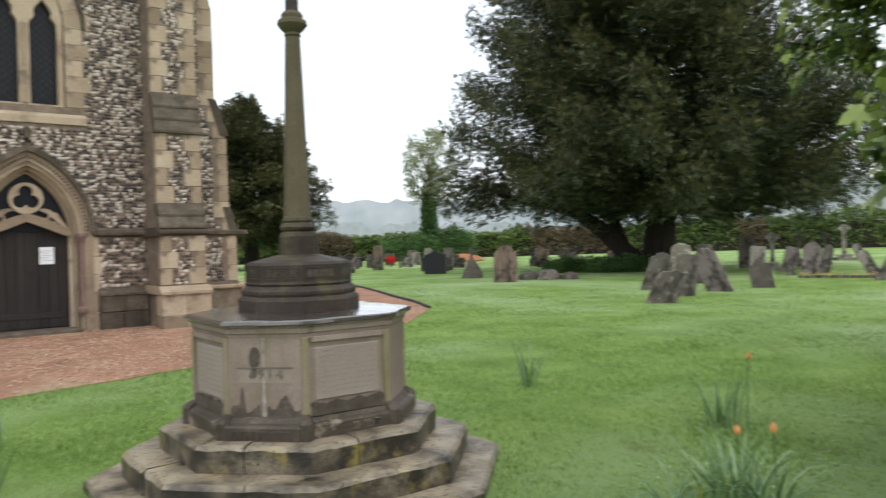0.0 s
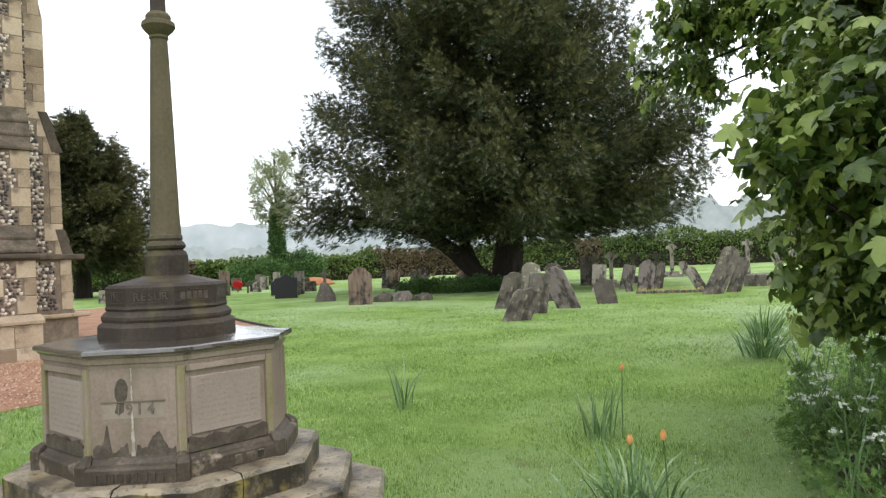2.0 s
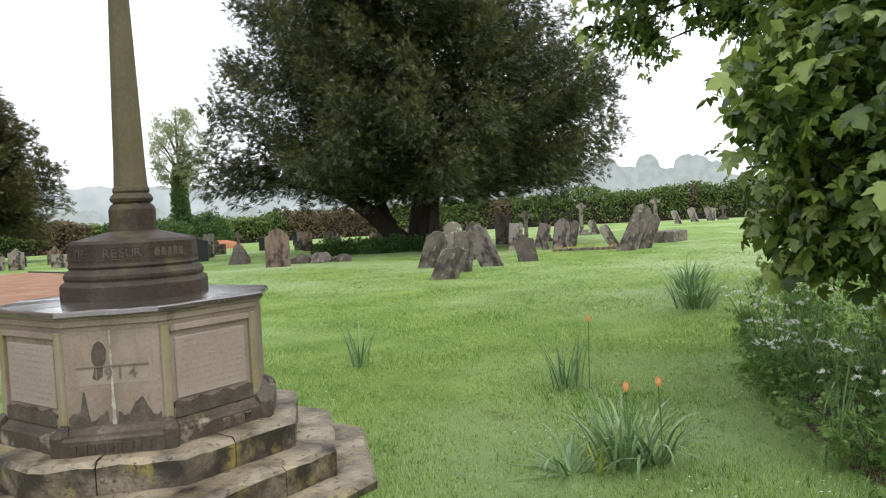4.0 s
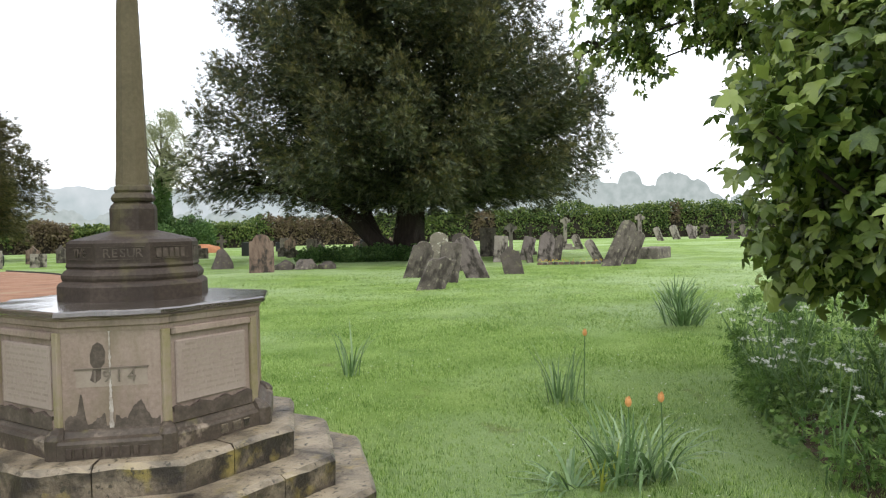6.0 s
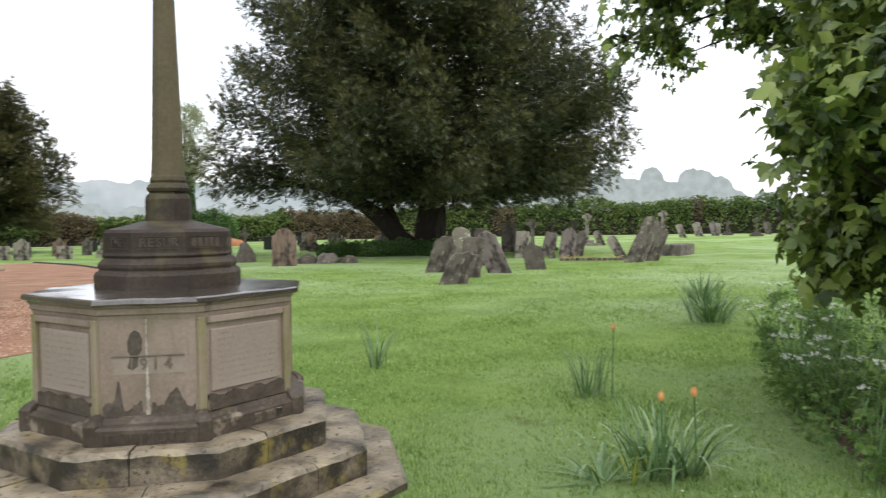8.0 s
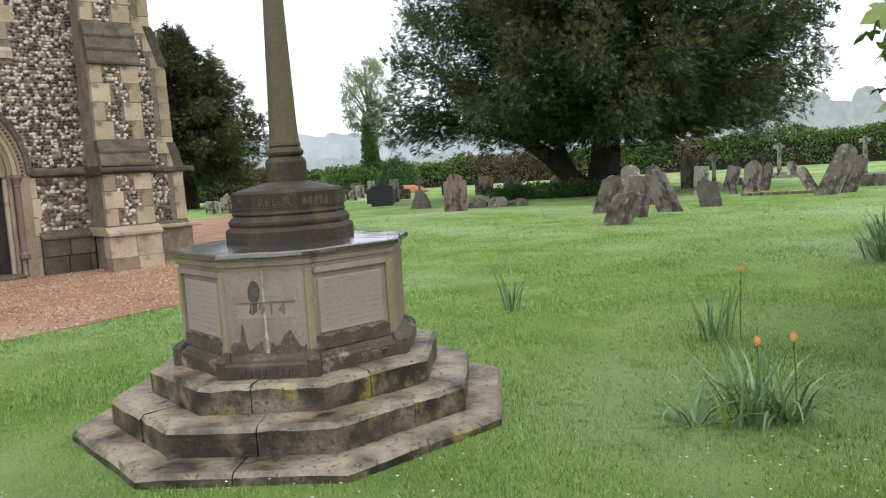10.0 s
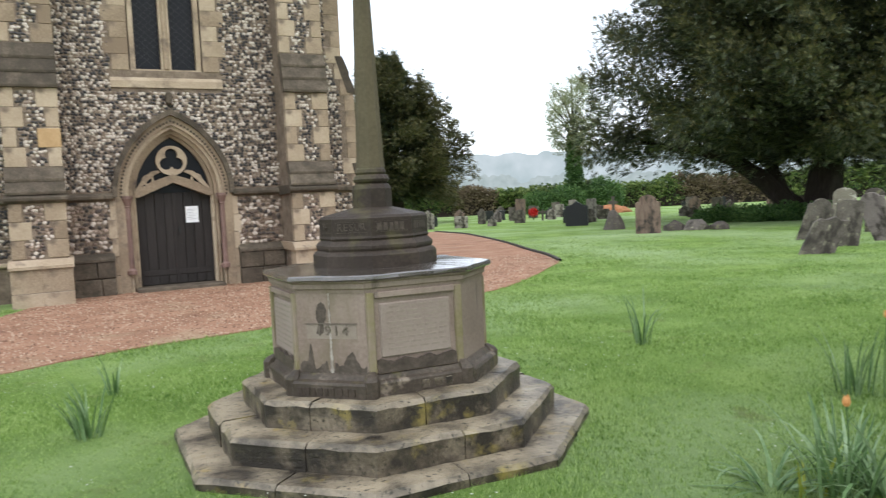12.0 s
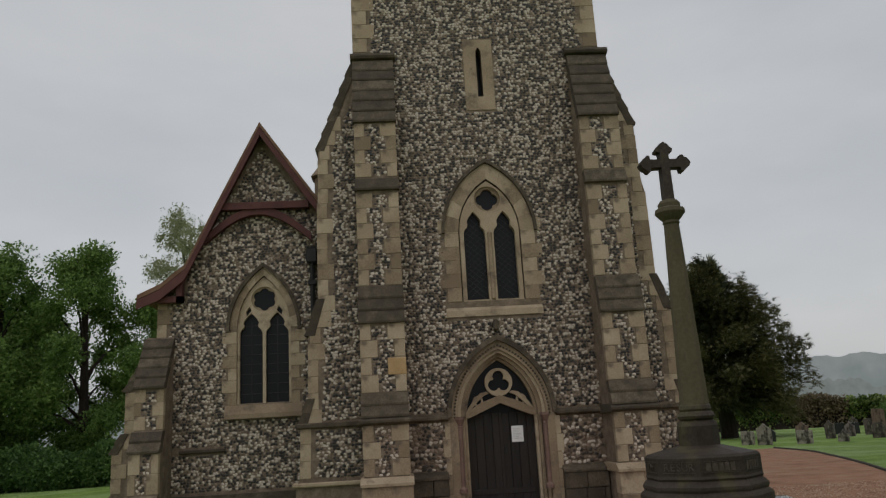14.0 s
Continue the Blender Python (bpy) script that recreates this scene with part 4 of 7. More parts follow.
FRONT_PROF = [(0.97, -0.05), (0.97, 0.2), (0.92, 0.24), (0.92, 0.62), (0.8, 0.74), (0.8, 1.64), (0.8, 1.8), (0.68, 2.2), (0.68, 3.5), (0.53, 4.18), (0.53, 6.05), (0.5, 6.34), (0.5, 7.5), (0.03, 9.08)]
FRONT_STAGES = [(0.8, 0.76, 1.64), (0.68, 2.21, 3.47), (0.53, 4.2, 6.02), (0.5, 6.36, 7.47)]
for bx0, bx1, sd in ((TX0, -1.64, 11), (2.06, 2.86, 23)):
    b = part("tower_buttress", profile_solid(FRONT_PROF, bx0 + 0.004, bx1 - 0.004, "x", TY, -1), M_mortar, church, "stepped flint and limestone buttress")
    quoins(b, bx0, bx1, "x", TY, -1, FRONT_STAGES, sd)
    slope_courses(b, bx0, bx1, "x", TY, -1, 0.82, 1.78, 0.7, 2.2, 2)
    slope_courses(b, bx0, bx1, "x", TY, -1, 0.7, 3.48, 0.55, 4.18, 3)
    slope_courses(b, bx0, bx1, "x", TY, -1, 0.52, 7.5, 0.05, 9.05, 6)
    slope_courses(b, bx0, bx1, "x", TY, -1, 0.56, 6.08, 0.5, 6.32, 1)
    sc = ((0.0, 1.62), (0.84, 1.64), (0.89, 1.68), (0.89, 1.72), (0.8, 1.79), (0.0, 1.79))
    part("string_course", prism([[(x, TY - d, z) for d, z in sc] for x in (bx0 - 0.05, bx1 + 0.05)]), M_weather, b)
    pm = ((0.0, 0.6), (0.98, 0.6), (0.98, 0.645), (0.82, 0.745), (0.0, 0.745))
    part("plinth_moulding", prism([[(x, TY - d, z) for d, z in pm] for x in (bx0 - 0.06, bx1 + 0.06)]), M_ash, b)
    for z0, z1, pr in ((-0.05, 0.22, 0.985), (0.225, 0.6, 0.94)):
        for q in range(2):
            xm = bx0 - 0.04 + q * (bx1 - bx0 + 0.08) / 2
            block(b, xm, xm + (bx1 - bx0 + 0.08) / 2, TY - pr, TY - pr + 0.3, z0, z1)
    part("top_moulding", prism([[(x, TY - d, z) for d, z in ((0.0, 9.05), (0.14, 9.08), (0.16, 9.13), (0.12, 9.2), (0.0, 9.26))] for x in (bx0 - 0.06, bx1 + 0.06)]), M_weather, b)

part("ashlar_block", boxed(-1.96, -1.628, TY - 0.698, TY - 0.6, 2.52, 2.82, bevel=0.006), M_ochre, church, "single ochre block of limestone")
part("string_course", prism([[(x, TY - d, z) for d, z in ((-0.02, 10.6), (0.05, 10.62), (0.1, 10.68), (0.09, 10.73), (-0.02, 10.82))] for x in (TX0 - 0.1, TX1 + 0.1)]), M_weather, church)

# side buttresses, standing out from the corners
for sign, base, prof, sd in ((-1, TX0, [(1.3, -0.05), (1.3, 0.62), (1.22, 0.74), (1.2, 1.7), (1.05, 2.2), (1.03, 3.4), (0.82, 4.1), (0.82, 5.9), (0.78, 6.4), (0.78, 7.15), (0.02, 9.08)], 31),
                             (1, TX1, [(1.15, -0.05), (1.15, 0.62), (1.07, 0.74), (1.05, 1.7), (0.92, 2.2), (0.9, 3.6), (0.68, 4.3), (0.68, 6.0), (0.62, 6.3), (0.6, 7.5), (0.02, 9.08)], 47)):
    y0, y1 = TY + 0.06, TY + 0.9
    b = part("tower_buttress", profile_solid(prof, y0, y1, "y", base, sign), M_mortar, church, "stepped flint and limestone buttress at the tower side")
    rnd = random.Random(sd)
    z = 0.75
    while z < 8.7:
        h = 0.31
        d = next((p0[0] + (p1[0] - p0[0]) * (z + h - p0[1]) / (p1[1] - p0[1]) for p0, p1 in zip(prof, prof[1:]) if p0[1] <= z + h <= p1[1]), 0.3)
        w = 0.2 if rnd.random() < 0.5 else 0.32
        if d > w + 0.1:
            xa, xb = (base + sign * (d - w), base + sign * (d + 0.01))
            block(b, min(xa, xb), max(xa, xb), y0 - 0.012, y0 + 0.2, z, z + h)
        z += h
    def ok(x, z, s, base=base, sign=sign, prof=prof):
        d = next((p0[0] + (p1[0] - p0[0]) * (z - p0[1]) / (p1[1] - p0[1]) for p0, p1 in zip(prof, prof[1:]) if p0[1] <= z <= p1[1]), 0)
        return 0.03 < (x - base) * sign < d - 0.3 and not 1.6 < z < 1.8
    lay_flints("flint_facing", ok, base - 1.4, base + 1.4, 0.75, 8.8, (0, y0, 0), (1, 0, 0), (0, -1, 0), b, M_flint, 0.036, sd)
    part("string_course", boxed(min(base, base + sign * 1.28), max(base, base + sign * 1.28), y0 - 0.07, y1 + 0.05, 1.65, 1.75, bevel=0.02), M_weather, b)
    part("plinth_moulding", boxed(min(base, base + sign * 1.36), max(base, base + sign * 1.36), y0 - 0.07, y1 + 0.05, 0.6, 0.68, bevel=0.02), M_ash, b)
    for (d0, z0), (d1, z1) in zip(prof, prof[1:]):
        if d0 - d1 > 0.1 and z0 > 1.6:
            slope_courses(b, y0, y1, "y", base, sign, d0, z0, d1, z1, max(1, round((z1 - z0) / 0.3)))

# upper quoins of the tower
z, i = 9.28, 0
while z < 11.8:
    w = 0.46 if i % 2 else 0.3
    block(tower_wall, TX0 - 0.01, TX0 + w, TY - 0.014, TY + 0.2, z, z + 0.32)
    block(tower_wall, TX1 - w, TX1 + 0.01, TY - 0.014, TY + 0.2, z, z + 0.32)
    z, i = z + 0.32, i + 1


def ring_voussoirs(parent, cx, half, spring, apex, thick, y0, y1, n, material=None, name="voussoir", lower=None):
    """Arch stones between an inner pointed curve and one that is thicker by thick."""
    inner = arch(cx, half, spring, spring, apex, n)[2:]
    outer = arch(cx, half + thick, spring, spring, apex + thick * 1.25, n)[2:]
    for i in range(len(inner) - 1):
        a, b, c, d = inner[i], inner[i + 1], outer[i + 1], outer[i]
        cx_, cz_ = sum(p[0] for p in (a, b, c, d)) / 4, sum(p[1] for p in (a, b, c, d)) / 4
        pts = [(cx_ + (x - cx_) * 0.985, cz_ + (z - cz_) * 0.985) for x, z in (a, b, c, d)]
        part(name, plate(pts, [], y0, y1), material or M_ash, parent)


# tower window
def trefoil_light(cx, half, z0, spring, apex):
    """A narrow light whose head is nipped into three lobes."""
    pts = arch(cx, half, z0, spring, apex, 12)
    out = []
    for x, z in pts:
        f = (z - spring) / (apex - spring)
        k = 1 - 0.3 * math.exp(-((f - 0.42) / 0.13) ** 2) if f > 0 else 1
        out.append((cx + (x - cx) * k, z))
    return out


win = part("west_window", plate(arch(WX, 0.6, 3.9, 5.3, 6.36), [trefoil_light(WX - 0.3, 0.215, 3.93, 5.22, 5.72), trefoil_light(WX + 0.3, 0.215, 3.93, 5.22, 5.72), circle(WX, 5.98, 0.265, 24)], TY + 0.02, TY + 0.2), M_ash, church, "two-light pointed window with quatrefoil in limestone")
part("quatrefoil", plate(circle(WX, 5.98, 0.268, 24), [foil(WX, 5.98, 0.225, 4, 8, 0.46)], TY + 0.08, TY + 0.16), M_ash, win)
part("mullion", boxed(WX - 0.05, WX + 0.05, TY - 0.01, TY + 0.06, 3.92, 5.3, bevel=0.025), M_ash, win)
part("glass_pane", boxed(WX - 0.58, WX + 0.58, TY + 0.15, TY + 0.16, 3.92, 6.34), M_glass, win, "dark leaded glass")
for lx in (WX - 0.3, WX + 0.3):
    g = bmesh.new()
    for i in range(-14, 22):
        for sgn in (1, -1):
            x0, z0 = lx - 0.215, 3.93 + i * 0.12
            x1, z1 = lx + 0.215, z0 + sgn * 0.38
            if 3.9 < min(z0, z1) and max(z0, z1) < 5.75:
                vs = [g.verts.new((x, TY + 0.143, z)) for x, z in ((x0, z0 - 0.005), (x1, z1 - 0.005), (x1, z1 + 0.005), (x0, z0 + 0.005))]
                g.faces.new(vs)
    ext = bmesh.ops.extrude_face_region(g, geom=g.faces[:])
    bmesh.ops.translate(g, vec=(0, 0.005, 0), verts=[v for v in ext["geom"] if isinstance(v, bmesh.types.BMVert)])
    part("lead_lattice", g, M_lead, win)
ring_voussoirs(win, WX, 0.62, 5.3, 6.4, 0.27, TY - 0.012, TY + 0.25, 5)
ring_voussoirs(win, WX, 0.9, 5.28, 6.74, 0.06, TY - 0.07, TY + 0.05, 10, M_weather, "hood_stone")
z, i = 3.9, 0
while z < 5.28:
    h = 0.276
    w = 0.42 if i % 2 else 0.29
    block(win, WX - 0.62 - w, WX - 0.62, TY - 0.012, TY + 0.2, z, z + h)
    block(win, WX + 0.62, WX + 0.62 + w, TY - 0.012, TY + 0.2, z, z + h)
    z, i = z + h, i + 1
part("sill", prism([[(x, y, z) for y, z in ((TY - 0.03, 3.6), (TY + 0.2, 3.6), (TY + 0.2, 3.93), (TY + 0.06, 3.9), (TY - 0.03, 3.72))] for x in (WX - 0.95, WX + 0.95)]), M_ash, win)

# slit window
slit = part("slit_window", plate([(-0.14, 7.9), (0.47, 7.9), (0.47, 9.5), (-0.14, 9.5)], [slit_hole], TY - 0.012, TY + 0.1), M_ash, church, "narrow slit window in a limestone frame")
part("dark_louvre", boxed(0.1, 0.26, TY + 0.3, TY + 0.32, 8.15, 9.35), M_glass, slit)

# west door with its arch
portal = part("door_surround", u_band(DX, 0.84, 1.0, 0.0, 1.7, 2.95, 3.14, TY - 0.03, TY + 0.15), M_ash, church, "moulded limestone arch round the west door")
ring_voussoirs(portal, DX, 0.96, 1.7, 3.12, 0.085, TY - 0.1, TY + 0.05, 10, M_weather, "hood_stone")
for k, (hw, ap, yy) in enumerate(((0.84, 2.95, 0.02), (0.77, 2.88, 0.1), (0.71, 2.82, 0.18))):
    part("arch_order", u_band(DX, hw - 0.06, hw + 0.02, 1.68, 1.7, ap - 0.07, ap + 0.02, TY + yy, TY + yy + 0.12), M_ash, portal)
    for s in (-1, 1):
        x = DX + s * (hw - 0.03)
        part("jamb_moulding", boxed(x - 0.03, x + 0.03, TY + yy, TY + yy + 0.12, 0.0, 1.7, bevel=0.012), M_ash, portal)
dog = bmesh.new()
pts = arch(DX, 0.9, 1.7, 1.7, 3.02, 26)[2:]
for i, (x, z) in enumerate(pts):
    box(dog, x - 0.018, x + 0.018, TY - 0.045, TY - 0.02, z - 0.018, z + 0.018, 0.006)
tagged(part("dogtooth_ornament", dog, M_weather, portal), kind="stuff")
for s in (-1, 1):
    x = DX + s * 0.81
    cyl = [ngon(r, z, 12, cx=x, cy=TY + 0.0) for r, z in ((0.085, 0.33), (0.085, 0.4), (0.055, 0.43), (0.05, 0.45), (0.05, 1.5), (0.06, 1.52), (0.05, 1.54), (0.075, 1.62), (0.095, 1.66), (0.095, 1.71))]
    part("jamb_shaft", prism(cyl), M_pinkshaft, portal, "pinkish marble shaft with carved capital", smooth=False)
    for z0, z1, w in ((-0.02, 0.33, 0.38), (0.335, 0.66, 0.28), (0.665, 0.98, 0.24), (0.985, 1.3, 0.28), (1.305, 1.68, 0.24)):
        xa, xb = sorted((DX + s * 0.86, DX + s * (0.86 + w)))
        block(portal, xa, xb, TY - 0.02, TY + 0.2, z0, z1)
part("head_carving", roughen(boxed(DX - 0.05, DX + 0.06, TY - 0.12, TY + 0.02, 3.3, 3.52, bevel=0.03), 0.02, 14), M_weather, portal, "small dark carved boss")
tymp = plate(circle(DX, 2.33, 0.27, 24), [foil(DX, 2.33, 0.22, 3, 8, 0.5)], TY + 0.19, TY + 0.27)
part("tracery_wheel", tymp, M_ash, portal, "round trefoil tracery above the door")
for s in (-1, 1):
    part("tracery_bar", plate([(DX + s * a, z) for a, z in ((0.66, 1.8), (0.6, 1.8), (0.42, 1.98), (0.3, 2.08), (0.2, 2.12), (0.24, 2.16), (0.36, 2.14), (0.5, 2.02))], [], TY + 0.19, TY + 0.27), M_ash, portal)
    part("tracery_bar", plate(circle(DX + s * 0.42, 1.99, 0.1, 14), [circle(DX + s * 0.42, 1.99, 0.065, 14)], TY + 0.2, TY + 0.27), M_ash, portal)
part("tympanum_glass", boxed(DX - 0.66, DX + 0.66, TY + 0.28, TY + 0.29, 1.75, 2.8), M_glass, portal)
part("door_head", plate([(DX - 0.68, 1.68), (DX - 0.6, 1.68), (DX, 1.93), (DX + 0.6, 1.68), (DX + 0.68, 1.68), (DX + 0.68, 1.78), (DX + 0.35, 1.96), (DX, 2.08), (DX - 0.35, 1.96), (DX - 0.68, 1.78)], [], TY + 0.14, TY + 0.34), M_ash, portal)
part("threshold", roughen(boxed(DX - 0.75, DX + 0.75, TY - 0.25, TY + 0.5, -0.02, 0.075, bevel=0.015), 0.005), M_weather, portal, "worn dark stone threshold")
door = part("church_door", plate([(DX - 0.67, 0.08), (DX + 0.67, 0.08), (DX + 0.67, 1.7), (DX, 1.99), (DX - 0.67, 1.7)], [], TY + 0.33, TY + 0.38), M_oak, church, "dark oak double door, closed")
for i in range(8):
    x0 = DX - 0.665 + i * 0.166
    xm = x0 + 0.083
    top = 1.7 + 0.29 * (1 - abs(xm - DX) / 0.67) - 0.03
    part("door_board", boxed(x0 + 0.004, x0 + 0.162, TY + 0.31, TY + 0.335, 0.09, top, bevel=0.005), M_oak, door)
part("meeting_rail", boxed(DX - 0.035, DX + 0.035, TY + 0.295, TY + 0.315, 0.09, 1.95, bevel=0.008), M_oak, door)
for zz in (0.3,):
    part("ledge_board", boxed(DX - 0.6, DX + 0.6, TY + 0.298, TY + 0.312, zz - 0.05, zz + 0.05, bevel=0.006), M_oak, door)
part("door_latch", boxed(DX + 0.06, DX + 0.1, TY + 0.28, TY + 0.31, 1.0, 1.12, bevel=0.006), M_iron, door, "black iron latch")
notice = tagged(part("notice", boxed(DX + 0.2, DX + 0.425, TY + 0.303, TY + 0.308, 1.19, 1.49), M_paper), "white paper notice pinned to the oak door", "notice")
nb = bmesh.new()
for i in range(7):
    box(nb, DX + 0.23, DX + 0.39 - 0.03 * (i % 3), TY + 0.3015, TY + 0.3032, 1.43 - i * 0.03, 1.437 - i * 0.03)
part("print_bars", nb, M_print, notice)

# nave end with its gable
NY = 11.42
AP = (-4.57, 8.0)
nave_out = [(-6.7, 0.0), (-2.4, 0.0), (-2.4, 5.1), (-3.3, 6.2), AP, (-5.4, 6.35), (-6.05, 4.98), (-6.7, 4.6)]
NX = -4.53
nave_hole = arch(NX, 0.55, 2.22, 3.75, 4.86)
nave_wall = part("nave_wall", plate(nave_out, [nave_hole], NY, NY + 0.6), M_mortar, church, "flint gable wall of the aisle")
part("nave_side_wall", boxed(-6.7, -6.1, NY + 0.6, 24, 0, 4.5), M_mortar, church)
nave_sur = arch(NX, 0.78, 1.9, 3.75, 5.12)


def nave_ok(x, z, s):
    if in_poly(x, z, nave_sur) or abs(z - 1.34) < 0.07 and x < -5.3:
        return False
    lim = 8.0 - (abs(x - AP[0]) * (1.75 if x < AP[0] else 1.45)) - 0.25
    return -6.45 < x < -2.5 and z < min(lim, 4.55 if x < -6.1 else 9) and z > 0.55


lay_flints("flint_facing", nave_ok, -6.7, -2.4, 0.5, 8, (0, NY, 0), (1, 0, 0), (0, -1, 0), nave_wall, M_flint, 0.036, 71)
nwin = part("nave_window", plate(arch(NX, 0.55, 2.2, 3.75, 4.84), [trefoil_light(NX - 0.268, 0.235, 2.23, 3.6, 4.08), trefoil_light(NX + 0.268, 0.235, 2.23, 3.6, 4.08), circle(NX, 4.37, 0.265, 24), [(NX - 0.36, 4.02), (NX - 0.26, 4.13), (NX - 0.3, 4.22), (NX - 0.38, 4.12)], [(NX + 0.38, 4.12), (NX + 0.3, 4.22), (NX + 0.26, 4.13), (NX + 0.36, 4.02)]], NY + 0.04, NY + 0.18), M_ash, church, "two-light traceried window with sexfoil")
part("sexfoil", plate(circle(NX, 4.37, 0.268, 24), [foil(NX, 4.37, 0.24, 6, depth=0.6)], NY + 0.09, NY + 0.15), M_ash, nwin)
part("glass_pane", boxed(NX - 0.53, NX + 0.53, NY + 0.13, NY + 0.14, 2.22, 4.8), M_glass, nwin, "dark window glass")
gb = bmesh.new()
for lx in (NX - 0.265, NX + 0.265):
    box(gb, lx - 0.006, lx + 0.006, NY + 0.118, NY + 0.13, 2.25, 4.0)
    for i in range(8):
        box(gb, lx - 0.21, lx + 0.21, NY + 0.12, NY + 0.13, 2.42 + i * 0.2, 2.43 + i * 0.2)
part("glazing_bar", gb, M_lead, nwin)
ring_voussoirs(nwin, NX, 0.55, 3.75, 4.86, 0.15, NY - 0.012, NY + 0.25, 6)
ring_voussoirs(nwin, NX, 0.7, 3.7, 5.04, 0.07, NY - 0.08, NY + 0.05, 10, M_weather, "hood_stone")
z, i = 2.2, 0
while z < 3.7:
    w = 0.3 if i % 2 else 0.18
    for s in (-1, 1):
        xa, xb = sorted((NX + s * 0.55, NX + s * (0.55 + w)))
        block(nwin, xa, xb, NY - 0.012, NY + 0.2, z, z + 0.25)
    z, i = z + 0.25, i + 1
part("sill", prism([[(x, y, z) for y, z in ((NY - 0.12, 1.93), (NY + 0.2, 1.93), (NY + 0.2, 2.22), (NY - 0.02, 2.2), (NY - 0.12, 2.02))] for x in (NX - 0.78, NX + 0.78)]), M_ash, nwin, "limestone sill with rusty stain")
part("string_course", boxed(-6.2, NX - 0.76, NY - 0.07, NY + 0.02, 1.3, 1.38, bevel=0.02), M_weather, nave_wall)
part("string_course", boxed(NX + 0.76, -2.5, NY - 0.07, NY + 0.02, 1.9, 1.98, bevel=0.02), M_weather, nave_wall)
for z0, z1, p in ((-0.05, 0.5, 0.1),):
    x = -6.3
    rnd = random.Random(5)
    while x < -3.7:
        w = rnd.uniform(0.4, 0.7)
        block(nave_wall, x, min(x + w, -3.65), NY - p, NY + 0.02, z0, z1, "base_block", M_weather)
        x += w
for i in range(9):
    w = 0.32 if i % 2 else 0.2
    block(nave_wall, -6.71, -6.71 + w, NY - 0.012, NY + 0.3, 1.75 + i * 0.31, 2.06 + i * 0.31)
# buttresses at the outer corner of the gable wall
nb_prof = [(0.95, -0.05), (0.95, 0.5), (0.85, 0.6), (0.85, 1.38), (0.7, 1.75), (0.62, 1.78), (0.62, 2.6), (0.04, 3.65)]
b = part("nave_buttress", profile_solid(nb_prof, -6.9, -6.35, "x", NY, -1), M_mortar, church, "small stepped corner buttress")
quoins(b, -6.9, -6.35, "x", NY, -1, [(0.85, 0.62, 1.36), (0.62, 1.8, 2.58)], 81)
slope_courses(b, -6.9, -6.35, "x", NY, -1, 0.86, 1.38, 0.66, 1.77, 2)
slope_courses(b, -6.9, -6.35, "x", NY, -1, 0.64, 2.6, 0.05, 3.62, 5)
b = part("nave_buttress", profile_solid(nb_prof, NY + 0.1, NY + 0.65, "y", -6.7, -1), M_mortar, church, "small stepped corner buttress")
for i in range(7):
    dd = 0.85 if i < 3 else 0.62
    block(b, -6.7 - dd - 0.01, -6.7 - dd + (0.3 if i % 2 else 0.2), NY + 0.088, NY + 0.3, 0.62 + i * 0.28, 0.9 + i * 0.28)
slope_courses(b, NY + 0.1, NY + 0.65, "y", -6.7, -1, 0.86, 1.38, 0.66, 1.77, 2)
slope_courses(b, NY + 0.1, NY + 0.65, "y", -6.7, -1, 0.64, 2.6, 0.05, 3.62, 5)

# roof of the nave, with bargeboards and gable timbers
LEFT = [(-7.05, 4.42), (-6.6, 4.62), (-6.1, 5.02), (-5.45, 6.35), (AP[0], 8.12)]
RIGHT = [(AP[0], 8.12), (-3.38, 6.4), (-2.45, 5.05)]


def roof_slab(line, t, y0, y1):
    lo = [(x, z) for x, z in line]
    up = [(x, z + t) for x, z in reversed(line)]
    return plate(lo + up, [], y0, y1)


rf = part("nave_roof", join(roof_slab(LEFT, 0.1, NY - 0.28, 24), roof_slab(RIGHT, 0.1, NY - 0.28, 24)), M_tile, church, "clay-tiled nave roof")
for line in (LEFT, RIGHT):
    part("bargeboard", plate([(x, z - 0.02) for x, z in line] + [(x, z - (0.24 if 0 < i < 5 else 0.2)) for i, (x, z) in reversed(list(enumerate(line)))], [], NY - 0.3, NY - 0.24), M_timber, rf, "dark red timber bargeboard")
part("collar_beam", boxed(-5.42, -3.55, NY - 0.2, NY - 0.03, 6.28, 6.43), M_timber, rf, "dark red timber collar")
arc_lo = [(-5.75 + 2.25 * i / 12, 5.55 + 0.62 * math.sin(math.pi * min(1, max(0, i / 12)))) for i in range(13)]
part("arched_brace", plate(arc_lo + [(x, z + 0.17) for x, z in reversed(arc_lo)], [], NY - 0.16, NY - 0.02), M_timber, rf, "curved dark red timber brace")
part("eave_bracket", join(boxed(-6.28, -6.16, NY - 0.2, NY - 0.02, 4.35, 4.95), boxed(-6.75, -6.16, NY - 0.2, NY - 0.02, 4.35, 4.47)), M_timber, rf)
part("downpipe", join(tube([(-3.5, NY - 0.12, 5.1), (-3.5, NY - 0.12, 3.6), (-3.5, NY - 0.12, 2.1)], [0.05] * 3), boxed(-3.62, -3.38, NY - 0.24, NY, 5.05, 5.38, bevel=0.03), boxed(-3.58, -3.42, NY - 0.2, NY, 4.6, 4.68)), M_iron, church, "black iron hopper and downpipe")
tur = [ngon(r, z, 8, cx=-3.05, cy=12.0) for r, z in ((0.5, 0), (0.5, 6.3), (0.56, 6.35), (0.5, 6.5), (0.46, 6.55), (0.46, 7.1), (0.54, 7.15), (0.3, 7.5), (0.0001, 7.75))]
part("stair_turret", prism(tur), M_ash, church, "small octagonal stone stair turret")

